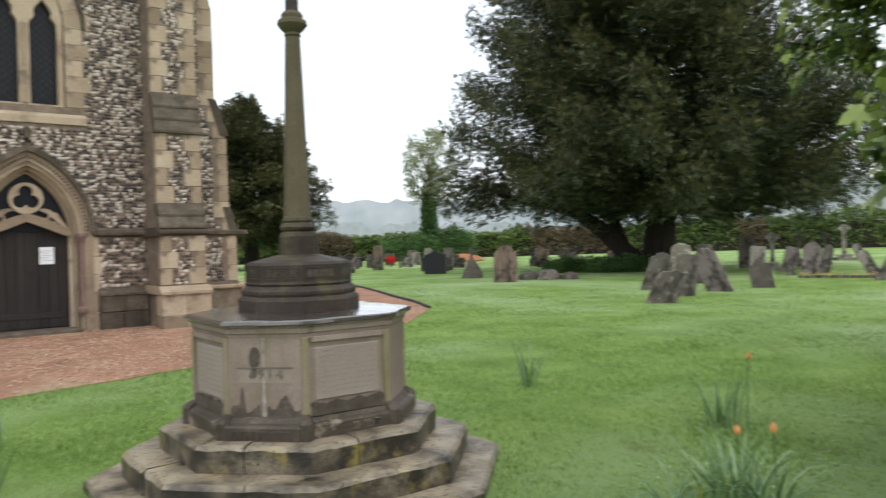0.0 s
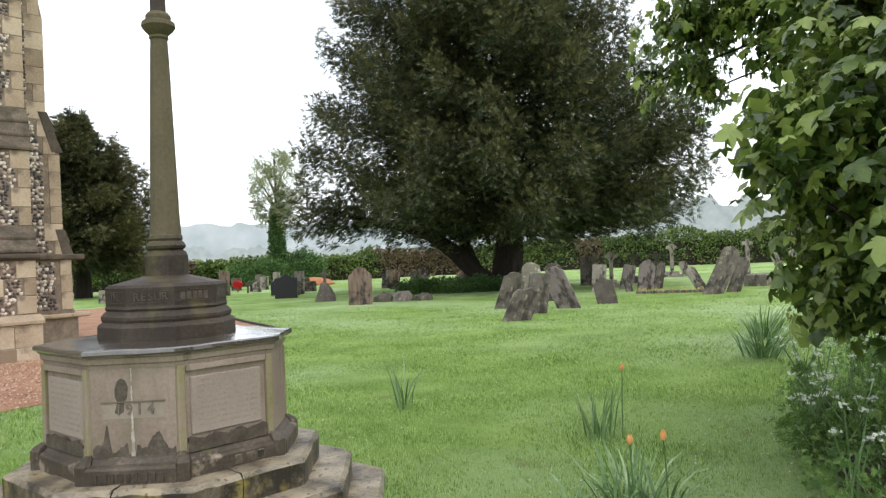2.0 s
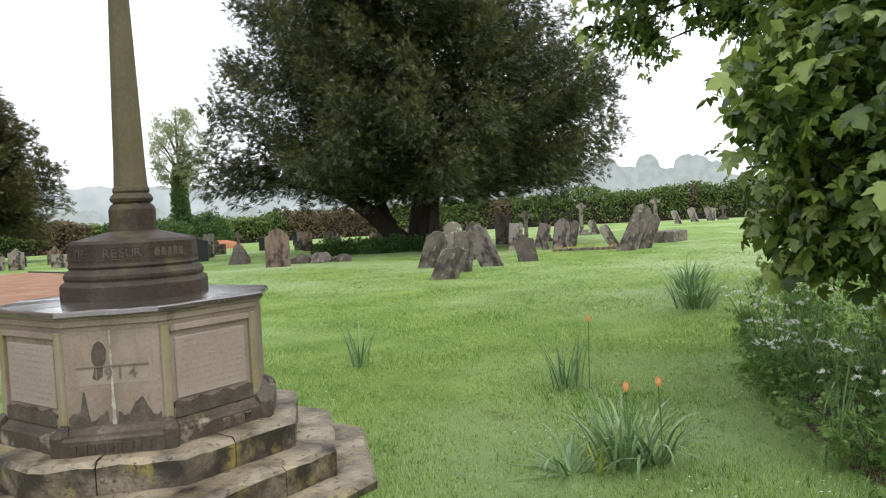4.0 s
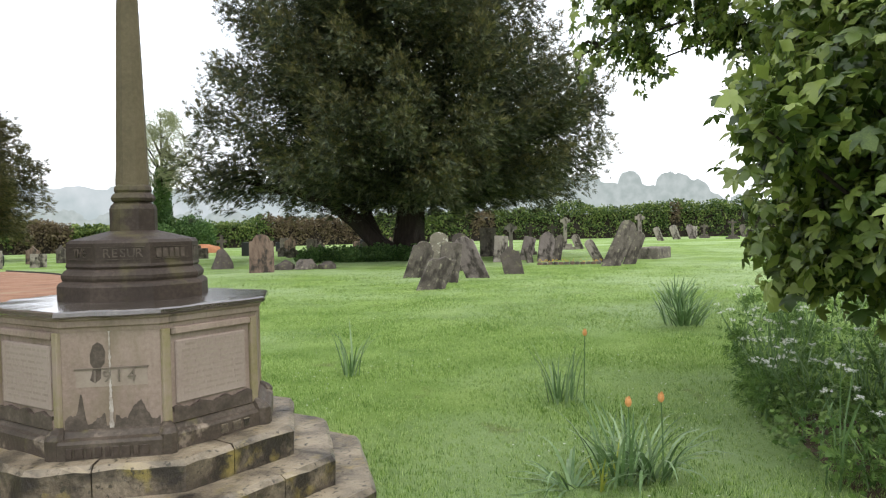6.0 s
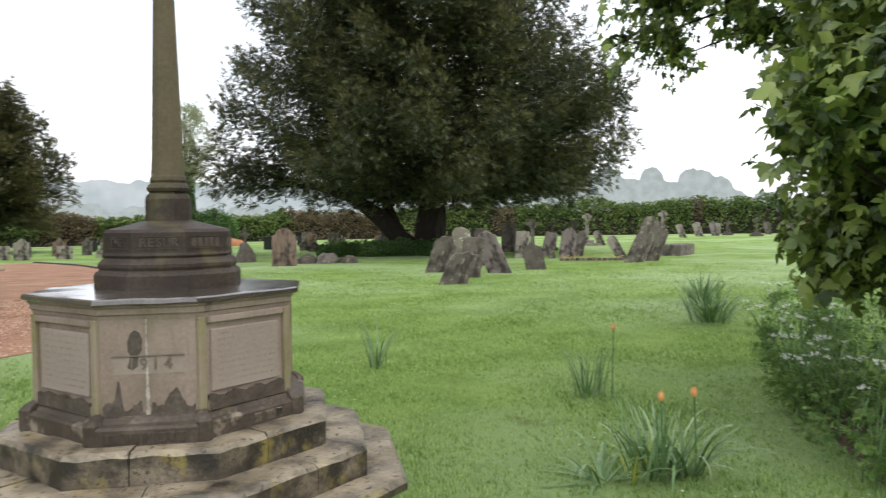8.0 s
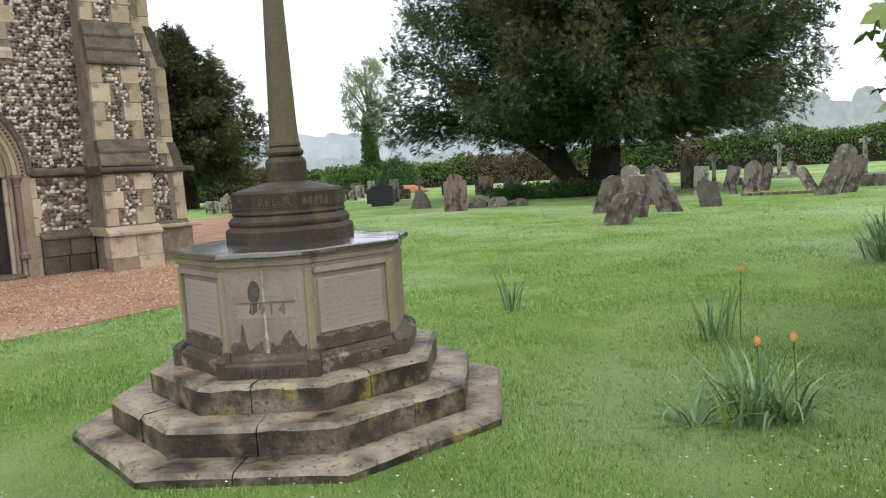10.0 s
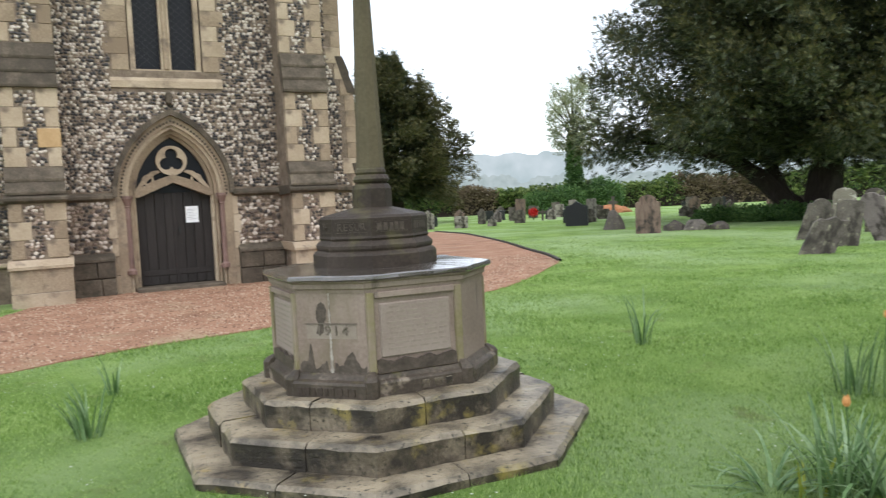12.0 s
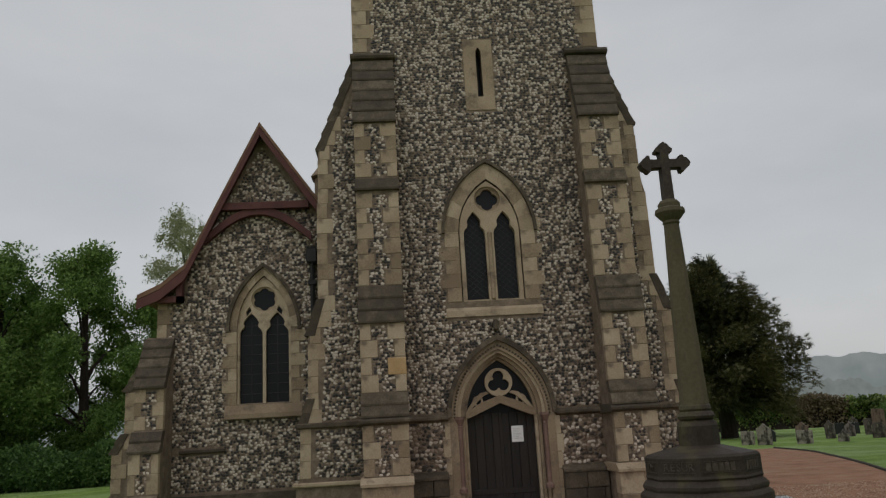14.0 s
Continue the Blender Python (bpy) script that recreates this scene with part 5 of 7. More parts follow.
# ---- foliage helpers ----
CLUMP_V, CLUMP_F = [], []
_r = random.Random(9)
for k in range(7):
    c = Vector((_r.uniform(-1, 1), _r.uniform(-1, 1), _r.uniform(-1, 1))) * 0.6
    d = Vector((_r.gauss(0, 1), _r.gauss(0, 1), _r.gauss(0, 1))).normalized()
    e = d.cross(Vector((_r.gauss(0, 1), _r.gauss(0, 1), _r.gauss(0, 1)))).normalized()
    n0 = len(CLUMP_V)
    CLUMP_V += [tuple(c - d * 0.3), tuple(c + e * 0.17), tuple(c + d * 0.3), tuple(c - e * 0.17)]
    CLUMP_F.append((n0, n0 + 1, n0 + 2, n0 + 3))
SPRAY_V, SPRAY_F = [], []
for k, (ang, ln, lift) in enumerate(((0, 1.0, -0.12), (34, 0.7, 0.04), (-36, 0.72, -0.02), (62, 0.42, 0.08), (-60, 0.45, 0.05), (14, 0.85, 0.14), (-17, 0.8, -0.2))):
    a = radians(ang)
    d, s = Vector((math.sin(a), math.cos(a), 0)), Vector((math.cos(a), -math.sin(a), 0.25 * (-1) ** k))
    n0 = len(SPRAY_V)
    b0 = Vector((0, 0.18 * (k > 2), 0))
    SPRAY_V += [tuple(b0), tuple(b0 + d * ln * 0.5 + s * 0.055 + Vector((0, 0, lift * 0.5))), tuple(b0 + d * ln + Vector((0, 0, lift))), tuple(b0 + d * ln * 0.5 - s * 0.055 + Vector((0, 0, lift * 0.5)))]
    SPRAY_F.append((n0, n0 + 1, n0 + 2, n0 + 3))
SPR = (SPRAY_V, SPRAY_F)


def on_blobs(blobs, n, r, lo=0.7, hi=1.04):
    """Places in the outer skin of ellipsoids (centre, radii), more on larger ones, and the outward directions."""
    c = np.array([b[0] for b in blobs], float)
    s = np.array([b[1] for b in blobs], float)
    w = (s[:, 0] * s[:, 1] * s[:, 2]) ** (2 / 3)
    k = r.choice(len(blobs), n, p=w / w.sum())
    d = r.normal(size=(n, 3))
    d /= np.linalg.norm(d, axis=1, keepdims=True)
    return c[k] + d * s[k] * r.uniform(lo, hi, (n, 1)), d


def foliage(name, blobs, n, size, material, seed, template=(CLUMP_V, CLUMP_F), droop=0.0, lo=0.7, hi=1.04):
    r = np.random.default_rng(seed)
    p, d = on_blobs(blobs, n, r, lo, hi)
    p[:, 2] = np.maximum(p[:, 2], 0.05)
    axis = d + r.normal(size=d.shape) * 0.45 + np.array([0, 0, -droop])
    sc = r.uniform(size * 0.65, size * 1.35, (n, 1)) * np.ones((1, 3))
    return scatter(name, *template, p, frames_from(axis, r), sc, material)


def tree(name, label, loc, trunk, crown_parts, category="tree"):
    """A trunk with limbs, given as (points, radii), and crowns, given as finished meshes."""
    t = thing(name, label, category, loc)
    bms = [tube([(x - loc[0], y - loc[1], z) for x, y, z in pts], rad, 9, i) for i, (pts, rad) in enumerate(trunk)]
    part("trunk", join(*bms), M_bark, t, "dark bark").location = (0, 0, 0)
    for nm, me, lab in crown_parts:
        me.transform(Matrix.Translation((-loc[0], -loc[1], 0)))
        part(nm, me, None, t, lab).location = (0, 0, 0)
    return t


# ---- the great yew ----
YW = Vector((24.5, 15.8, 0))
UX, UY = Vector((0.505, -0.8625, 0)), Vector((0.8625, 0.505, 0))


def yp(u, v, z):
    return tuple(YW + UX * (u + 2.9) + UY * v + Vector((0, 0, z)))


def boughs(stem, rings, n, r, extra=()):
    """Boughs from a stem line (z -> u, v) out to a crown outline of (z, centre u, centre v, radius): start, tip."""
    zs = np.array([q[0] for q in rings])
    out = []
    for i in range(n):
        z = zs[0] + (zs[-1] - zs[0]) * (i + r.uniform()) / n
        cu, cv, rad = (np.interp(z, zs, [q[k] for q in rings]) for k in (1, 2, 3))
        a = i * 2.39996 + r.uniform(-0.5, 0.5)
        q = rad * (r.uniform(0.8, 1.04) if r.uniform() < 0.75 else r.uniform(0.45, 0.8))
        tip = np.array([cu + q * math.cos(a), cv + q * math.sin(a), z])
        out.append((np.array([stem[0], stem[1], max(2.4, z - 0.42 * q)]), tip))
    return out + [(np.array(a), np.array(b)) for a, b in extra]


def bough_sprays(bs, per_m, r, s0=0.35, s1=1.0, droop=0.3, lift=0.0, thick=0.16):
    """Places and directions of leaf sprays on flat, drooping, fan-shaped boughs."""
    ps, ds = [], []
    for a, b in bs:
        L = np.linalg.norm(b - a)
        n = int(per_m * (L + 1.5))
        s = s0 + (s1 - s0) * r.uniform(0, 1, n) ** 0.75
        d = (b - a) / L
        side = np.array([-d[1], d[0], 0]) / (math.hypot(d[0], d[1]) + 1e-6)
        wide = (0.2 * L + 0.45) * np.clip(1.12 - s, 0.06, 1) ** 0.65
        k = r.normal(0, 0.5, n).clip(-1.15, 1.15)
        w = k * wide
        knot = np.sin(s * L * 3.1 + 5 * k + L * 7) * 0.16
        p = a + (b - a) * s[:, None] + side * w[:, None]
        p[:, 2] += 0.35 * np.sin(s * math.pi) - 0.55 * np.clip(s - 0.7, 0, 1) ** 2 * 4 * droop - 0.28 * np.abs(w) + knot + r.normal(0, thick, n) + lift
        e = d * 0.9 + side * (k * 0.9)[:, None] + np.array([0, 0, -1.0]) * (droop * (0.3 + s))[:, None] + r.normal(0, 0.32, (n, 3))
        ps.append(p)
        ds.append(e)
    return np.concatenate(ps), np.concatenate(ds)


def spray_mesh(name, p, d, size, material, r, world):
    """Sprays lie about flat on their boughs, their faces to the sky."""
    q = np.array([world(*v) for v in p])
    ax = np.array([Vector(world(*v)) - Vector(world(0, 0, 0)) for v in d])
    spin = np.tile([0, 0, 1.0], (len(q), 1)) + r.normal(0, 0.55, q.shape)
    sc = r.uniform(size * 0.6, size * 1.35, (len(q), 1)) * np.ones((1, 3))
    return scatter(name, SPRAY_V, SPRAY_F, q, frames_from(ax, r, spin), sc, material)


YR = np.random.default_rng(21)
YEW_RINGS = [(2.5, -2.5, 0, 7.4), (3.3, -2.6, 0, 8.3), (5.0, -2.9, 0, 8.6), (6.5, -2.7, 0, 8.3), (8.6, -3.4, 0, 7.8), (11.0, -3.8, 0, 6.6), (13.0, -4.0, 0, 5.8), (15.0, -4.1, 0, 3.9), (16.8, -4.1, 0, 1.2)]
YEW_EXTRA = [((-8.0, -0.8, 2.9), (-12.9, -0.6, 4.3)), ((-8.0, -0.8, 2.9), (-12.2, -1.6, 3.3)), ((-8.0, -0.5, 3.2), (-12.4, 0.6, 5.2)), ((-7.5, 0, 2.9), (-11.6, 1.2, 3.6)), ((-8.5, -1, 3.0), (-11.4, -2.4, 2.8)), ((-4, 0, 6), (-11.3, 0.5, 8.6)), ((-4, 0, 6), (-11.0, -1.5, 7.4)), ((-2, 0, 3.4), (5.6, -1.0, 5.6)), ((-2, 0, 4.4), (5.3, 1.0, 6.9)), ((-2, 0, 3), (5.0, -2.0, 3.9))]
yb = boughs((-2.7, 0), YEW_RINGS, 330, YR, YEW_EXTRA)
yt = [([yp(-2.8, 0, -0.1), yp(-2.7, 0, 1.2), yp(-2.5, 0, 2.6), yp(-2.6, 0.2, 6), yp(-3, 0, 10)], [0.8, 0.62, 0.5, 0.4, 0.15]),
      ([yp(-3.2, -0.3, -0.05), yp(-4.0, -0.4, 0.7), yp(-4.9, -0.5, 1.7), yp(-6.0, -0.6, 2.5), yp(-7.4, -0.8, 2.95), yp(-9.5, -1, 3.4)], [0.55, 0.4, 0.33, 0.26, 0.18, 0.06]),
      ([yp(-4.0, -0.4, 0.7), yp(-4.4, -0.2, 1.7), yp(-4.9, 0, 3.0), yp(-5.4, 0.4, 5)], [0.34, 0.27, 0.2, 0.1]),
      ([yp(-2.6, 0, 2.0), yp(-1.4, -0.6, 3.2), yp(0.6, -1.4, 4.2), yp(3, -2, 5)], [0.34, 0.28, 0.2, 0.07]),
      ([yp(-2.5, 0.4, 2.4), yp(-3.2, 2.5, 3.6), yp(-3.5, 5, 4.6)], [0.32, 0.24, 0.08]),
      ([yp(-2.7, -0.3, 2.6), yp(-3.4, -2.6, 4.2), yp(-3.8, -5, 5.6)], [0.3, 0.22, 0.08])]
yew_crowns = []
for nm, per, s0, s1, dr, up_, th, size, m_, lab in (("crown", 36, 0.45, 1.0, 0.45, 0.0, 0.34, 0.27, M_yew, "dense dark green needles"), ("crown_growth", 11, 0.62, 1.04, -0.25, 0.24, 0.26, 0.27, M_yew_brown, "brownish new tips"), ("inner_crown", 7, 0.12, 0.6, 0.3, 0.0, 0.4, 0.5, M_yew, "")):
    p, d = bough_sprays(yb, per, YR, s0, s1, dr, up_, th)
    yew_crowns.append((nm, spray_mesh(nm, p, d, size, m_, YR, yp), lab))
for a, b in yb[::6]:
    if b[2] < 13:
        yt.append(([yp(*a), yp(*((a + b) / 2 + np.array([0, 0, 0.3]))), yp(*(a + (b - a) * 0.75))], [0.07, 0.045, 0.015]))
tree("yew_tree", "huge dark green old yew with forked trunk", tuple(YW), yt, yew_crowns)

# undergrowth round the trunk
ub = [(yp(-2.9 + i * 0.9 - 3.6, -1.5 + 0.3 * math.sin(i * 2), 0.15), (0.8, 0.7, 0.45 + 0.1 * math.sin(i * 3))) for i in range(7)]
tagged(part("undergrowth", foliage("undergrowth", ub, 2500, 0.2, M_greenleaf, 35), None), "low dark green undergrowth round the yew trunk", "undergrowth", kind="stuff")

# ---- second yew beside the church ----
B2 = (17.3, 40.5, 0)
b2 = boughs((0, 0), [(1.2, 0.0, 0, 4.0), (3.0, 0.1, 0, 4.9), (5.0, 0, 0, 5.0), (7.0, -0.3, 0, 4.1), (8.8, -0.5, 0, 2.8), (10.1, -0.6, 0, 0.8)], 150, YR)
b2_crowns = []
for nm, per, s0, s1, up_, size, m_, lab in (("crown", 34, 0.4, 1.0, 0.0, 0.3, M_yew_brown, "dark brownish green needles"), ("inner_crown", 12, 0.1, 0.6, 0.0, 0.6, M_yew, "")):
    p, d = bough_sprays(b2, per, YR, s0, s1, 0.2, up_, 0.25)
    b2_crowns.append((nm, spray_mesh(nm, p, d, size, m_, YR, lambda u, v, z: (B2[0] + u, B2[1] + v, z)), lab))
tree("yew_tree", "broad brownish dark yew beside the church", B2, [([(B2[0], B2[1], -0.1), (B2[0], B2[1], 2), (B2[0] - 0.3, B2[1], 6)], [0.5, 0.42, 0.15])], b2_crowns)


def leafy(loc, h, rad, material, seed, n, size, label, low=0.25, name="tree", lean=0.0, sparse=False):
    r = random.Random(seed)
    blobs, limbs = [], []
    limbs.append(([(loc[0], loc[1], -0.1), (loc[0] + 0.1, loc[1], h * 0.3), (loc[0] + lean, loc[1], h * 0.62), (loc[0] + lean, loc[1], h * 0.92)], [0.28, 0.2, 0.13, 0.03]))
    for i in range(15):
        f = low + (0.97 - low) * (i + 0.5) / 15
        prof = math.sin(math.pi * min(1, (f - low) / (1.02 - low)) ** 0.75) * 0.85 + 0.15
        for j in range(3):
            a = r.uniform(0, 6.28)
            q = rad * prof * r.uniform(0.35, 0.95)
            c = (loc[0] + q * math.cos(a) + lean * f, loc[1] + q * math.sin(a), h * f)
            s = rad * r.uniform(0.18, 0.34)
            blobs.append((c, (s, s, s * 0.9)))
            if j == 0:
                limbs.append(([(loc[0] + lean * f * 0.7, loc[1], h * f * 0.72), ((loc[0] + c[0]) / 2, (loc[1] + c[1]) / 2, h * f * 0.9), c], [0.09, 0.05, 0.015]))
    t = tree(name, label, loc, limbs, [("crown", foliage("crown", blobs, n, size, material, seed, lo=0.15, hi=1.1 if sparse else 1.35), "")])
    return t


leafy((-19.8, 31, 0), 10.6, 2.9, M_lightleaf, 51, 9000, 0.23, "mid-green deciduous tree in young leaf", 0.12)
leafy((-16.2, 31.5, 0), 10.8, 2.7, M_lightleaf, 52, 9000, 0.23, "mid-green deciduous tree in young leaf", 0.1)
leafy((-23.8, 29, 0), 10.0, 3.0, M_lightleaf, 53, 8000, 0.23, "light green deciduous tree in young leaf", 0.12)
leafy((-13.8, 40, 0), 15.2, 3.4, M_paleleaf, 54, 4000, 0.2, "tall thin tree just coming into pale leaf", 0.4, sparse=True)
leafy((-13.4, 33, 0), 8.4, 2.3, M_lightleaf, 59, 8000, 0.22, "mid-green deciduous tree beside the nave", 0.05)
leafy((-21.5, 34, 0), 8.5, 3.4, M_greenleaf, 60, 12000, 0.26, "bushy mid-green tree at the churchyard edge", 0.03)
leafy((-27.0, 24, 0), 8.5, 3.2, M_greenleaf, 56, 11000, 0.26, "dark green deciduous tree at the churchyard edge", 0.05)
pale = leafy((33.8, 44.2, 0), 10.4, 2.9, M_paleleaf, 55, 3600, 0.17, "slender pale-leaved tree with ivy on its trunk", 0.45, sparse=True)
ivy = [((33.8 - 33.8, 0, 1 + i * 0.75), (0.75 - 0.05 * i, 0.75 - 0.05 * i, 0.7)) for i in range(7)]
part("ivy", foliage("ivy", ivy, 1800, 0.28, M_greenleaf, 57), None, pale, "dark ivy").location = (0, 0, 0)
sb = [((32.5, 43.5, 0.9), (1.6, 1.4, 1.1)), ((35.5, 43.2, 1.1), (1.8, 1.4, 1.4)), ((30.2, 44.0, 0.7), (1.4, 1.2, 0.9))]
tagged(part("shrub", foliage("shrub", sb, 2500, 0.3, M_greenleaf, 58), None), "dark green shrub below the pale tree", "shrub")

for q, (sx, sy, sr) in enumerate(((-24.5, 26.5, 2.2), (-20.5, 27.5, 2.0), (-17.0, 28.0, 1.8), (-13.8, 28.6, 1.6))):
    shb = [((sx + dx * sr, sy + dy, zz), (sr * 0.7, 1.0, 0.75)) for dx, dy, zz in ((-0.6, 0, 0.6), (0.0, 0.3, 1.0), (0.6, -0.1, 0.7))]
    tagged(part("shrub", foliage("shrub", shb, 2600, 0.24, M_greenleaf, 63 + q), None), "dark green shrub below the churchyard trees", "shrub")

# ---- hedge ----
HEDGE = [(8, 60, 2.0), (24, 54, 2.1), (40, 47.5, 2.2), (52, 41, 2.5), (62, 31, 2.9), (70, 18, 3.2), (74, 5, 3.3), (74, -12, 3.3), (70, -30, 3.2)]


def hedge():
    r = np.random.default_rng(61)
    pts, dirs, mats = [], [], []
    for (xa, ya, ha), (xb, yb_, hb) in zip(HEDGE, HEDGE[1:]):
        L = math.hypot(xb - xa, yb_ - ya)
        n = int(L * 170)
        t = r.uniform(0, 1, n)
        nx, ny = (yb_ - ya) / L, -(xb - xa) / L
        side = r.uniform(-0.8, 0.8, n)
        bump = np.array([0.28 * noise.noise(Vector((float(xa + (xb - xa) * q) * 0.5, float(ya + (yb_ - ya) * q) * 0.5, 3))) for q in t])
        z = (ha + (hb - ha) * t) * (1 + bump) * r.uniform(0, 1, n) ** 0.6
        side *= 1 - 0.35 * (z / 3.2) ** 2
        pts.append(np.stack([xa + (xb - xa) * t + nx * side, ya + (yb_ - ya) * t + ny * side, z], -1))
    p = np.concatenate(pts)
    sel = np.array([noise.noise(Vector((float(x) * 0.16, float(y) * 0.16, 8))) > 0.22 for x, y, _ in p])
    return p, sel, r


hp, hsel, hr = hedge()
hedge_ob = thing("hedge", "long clipped green hedge with reddish patches at the churchyard edge", "hedge", (52, 41, 0))
for q, m, nm in ((hp[~hsel], M_hedge, "green_growth"), (hp[hsel], M_hedge_r, "reddish_growth")):
    me = scatter(nm, CLUMP_V, CLUMP_F, q - np.array([52, 41, 0]), frames_from(hr.normal(size=q.shape), hr), hr.uniform(0.25, 0.5, (len(q), 1)) * np.ones((1, 3)), m)
    part(nm, me, m, hedge_ob).location = (0, 0, 0)
core = []
for (xa, ya, ha), (xb, yb_, hb) in zip(HEDGE, HEDGE[1:]):
    L = math.hypot(xb - xa, yb_ - ya)
    nx, ny = (yb_ - ya) / L * 0.4, -(xb - xa) / L * 0.4
    core.append(prism([[(x - nx - 52, y - ny - 41, 0), (x + nx - 52, y + ny - 41, 0), (x + nx * 0.6 - 52, y + ny * 0.6 - 41, h * 0.75), (x - nx * 0.6 - 52, y - ny * 0.6 - 41, h * 0.75)] for x, y, h in ((xa, ya, ha), (xb, yb_, hb))]))
part("woody_core", join(*core), M_bark, hedge_ob).location = (0, 0, 0)

# ---- distance ----
def ridge(radius, a0, a1, base, heights, material, name, label, rough, seed, step=0.35, crowns=0):
    bm = bmesh.new()
    rn = random.Random(seed)
    tops = [(rn.uniform(a0, a1), rn.uniform(0.45, 1.15), rn.uniform(3.0, 6.5)) for _ in range(crowns)]
    n = int((a1 - a0) / step)
    prev = None
    for i in range(n + 1):
        a = a0 + (a1 - a0) * i / n
        f = i / n * (len(heights) - 1)
        k = min(int(f), len(heights) - 2)
        s = (f - k) ** 2 * (3 - 2 * (f - k))
        h = heights[k] * (1 - s) + heights[k + 1] * s
        h += rough * (noise.noise(Vector((a * 0.8, seed, 0))) + 0.6 * noise.noise(Vector((a * 2.6, seed, 1))) + 0.9 * abs(noise.noise(Vector((a * 1.5, seed, 2)))) + 0.2 * noise.noise(Vector((a * 7, seed, 3))))
        h += max([t * math.sqrt(1 - ((a - c) / w) ** 2) for c, w, t in tops if abs(a - c) < w] + [0.0]) * min(1, h / 14)
        x, y = radius * math.cos(radians(a)), radius * math.sin(radians(a))
        ring = [bm.verts.new((x, y, base)), bm.verts.new((x, y, max(h, base + 0.5))), bm.verts.new((x * 1.15, y * 1.15, base))]
        if prev:
            bm.faces.new((prev[0], ring[0], ring[1], prev[1]))
            bm.faces.new((prev[1], ring[1], ring[2], prev[2]))
        prev = ring
    return tagged(part(name, bm, material), label, "hill", kind="structure")


# Backdrop ridges; their haze is in the glowing colour, not in the air.
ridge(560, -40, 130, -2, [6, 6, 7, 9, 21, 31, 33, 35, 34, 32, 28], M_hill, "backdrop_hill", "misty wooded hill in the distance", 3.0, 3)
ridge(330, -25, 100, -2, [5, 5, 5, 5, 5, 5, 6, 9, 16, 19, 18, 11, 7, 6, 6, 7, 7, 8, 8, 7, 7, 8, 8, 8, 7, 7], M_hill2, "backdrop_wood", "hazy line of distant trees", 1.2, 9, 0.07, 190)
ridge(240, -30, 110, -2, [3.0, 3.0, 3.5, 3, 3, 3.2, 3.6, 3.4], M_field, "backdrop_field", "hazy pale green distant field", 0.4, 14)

# ---- gravestones ----
def stone_outline(w, h, top):
    hw = w / 2
    if top == "round":
        return [(-hw, -0.3), (hw, -0.3), (hw, h - hw * 0.75)] + [(hw * math.cos(a), h - hw * 0.75 + hw * 0.75 * math.sin(a)) for a in np.linspace(0.2, math.pi - 0.2, 9)] + [(-hw, h - hw * 0.75)]
    if top == "shoulder":
        s = hw * 0.3
        return [(-hw, -0.3), (hw, -0.3), (hw, h - hw * 0.7), (hw - s * 0.4, h - hw * 0.58), (hw - s, h - hw * 0.55)] + [((hw - s) * math.cos(a), h - hw * 0.55 + hw * 0.55 * math.sin(a)) for a in np.linspace(0.25, math.pi - 0.25, 8)] + [(-hw + s, h - hw * 0.55), (-hw + s * 0.4, h - hw * 0.58), (-hw, h - hw * 0.7)]
    if top == "point":
        return [(-hw, -0.3), (hw, -0.3), (hw, h - hw * 0.9), (hw * 0.55, h - hw * 0.35), (0, h), (-hw * 0.55, h - hw * 0.35), (-hw, h - hw * 0.9)]
    if top == "ogee":
        return [(-hw, -0.3), (hw, -0.3), (hw, h - 0.2)] + [(hw * (1 - t) , h - 0.2 + 0.2 * (t ** 2 if t < 0.5 else 0.25 + 1.5 * (t - 0.5))) for t in (0.2, 0.4, 0.6, 0.8)] + [(0, h)] + [(-hw * (1 - t), h - 0.2 + 0.2 * (t ** 2 if t < 0.5 else 0.25 + 1.5 * (t - 0.5))) for t in (0.8, 0.6, 0.4, 0.2)] + [(-hw, h - 0.2)]
    if top == "broken":
        return [(-hw, -0.3), (hw, -0.3), (hw, h), (hw * 0.5, h - 0.06), (hw * 0.1, h - 0.03), (-hw * 0.3, h - 0.14), (-hw * 0.7, h - 0.17), (-hw, h - 0.28)]
    return [(-hw, -0.3), (hw, -0.3), (hw, h - 0.03), (hw - 0.04, h), (-hw + 0.04, h), (-hw, h - 0.03)]


def gravestone(x, y, w, h, top, kind, lean=0.0, face=210.0, t=0.11, tip=0.0, label="", group="old gravestones", name="gravestone"):
    """A headstone that faces the given heading, leaning to its side and tipped forward or back."""
    bm = plate(stone_outline(w, h, top), [], -t / 2, t / 2)
    bmesh.ops.bevel(bm, geom=[e for e in bm.edges if abs(e.verts[0].co.y - e.verts[1].co.y) < 1e-4 and len(e.link_faces) == 2 and e.calc_face_angle(0) > 0.6], offset=0.012, segments=1, affect="EDGES")
    roughen(bm, 0.008, 5)
    ob = part(name, bm, STONES[kind])
    ob.matrix_world = Matrix.Translation((x, y, 0.0)) @ Matrix.Rotation(radians(face + 90), 4, "Z") @ Matrix.Rotation(radians(tip), 4, "X") @ Matrix.Rotation(radians(lean), 4, "Y")
    return tagged(ob, label, "gravestone", group)


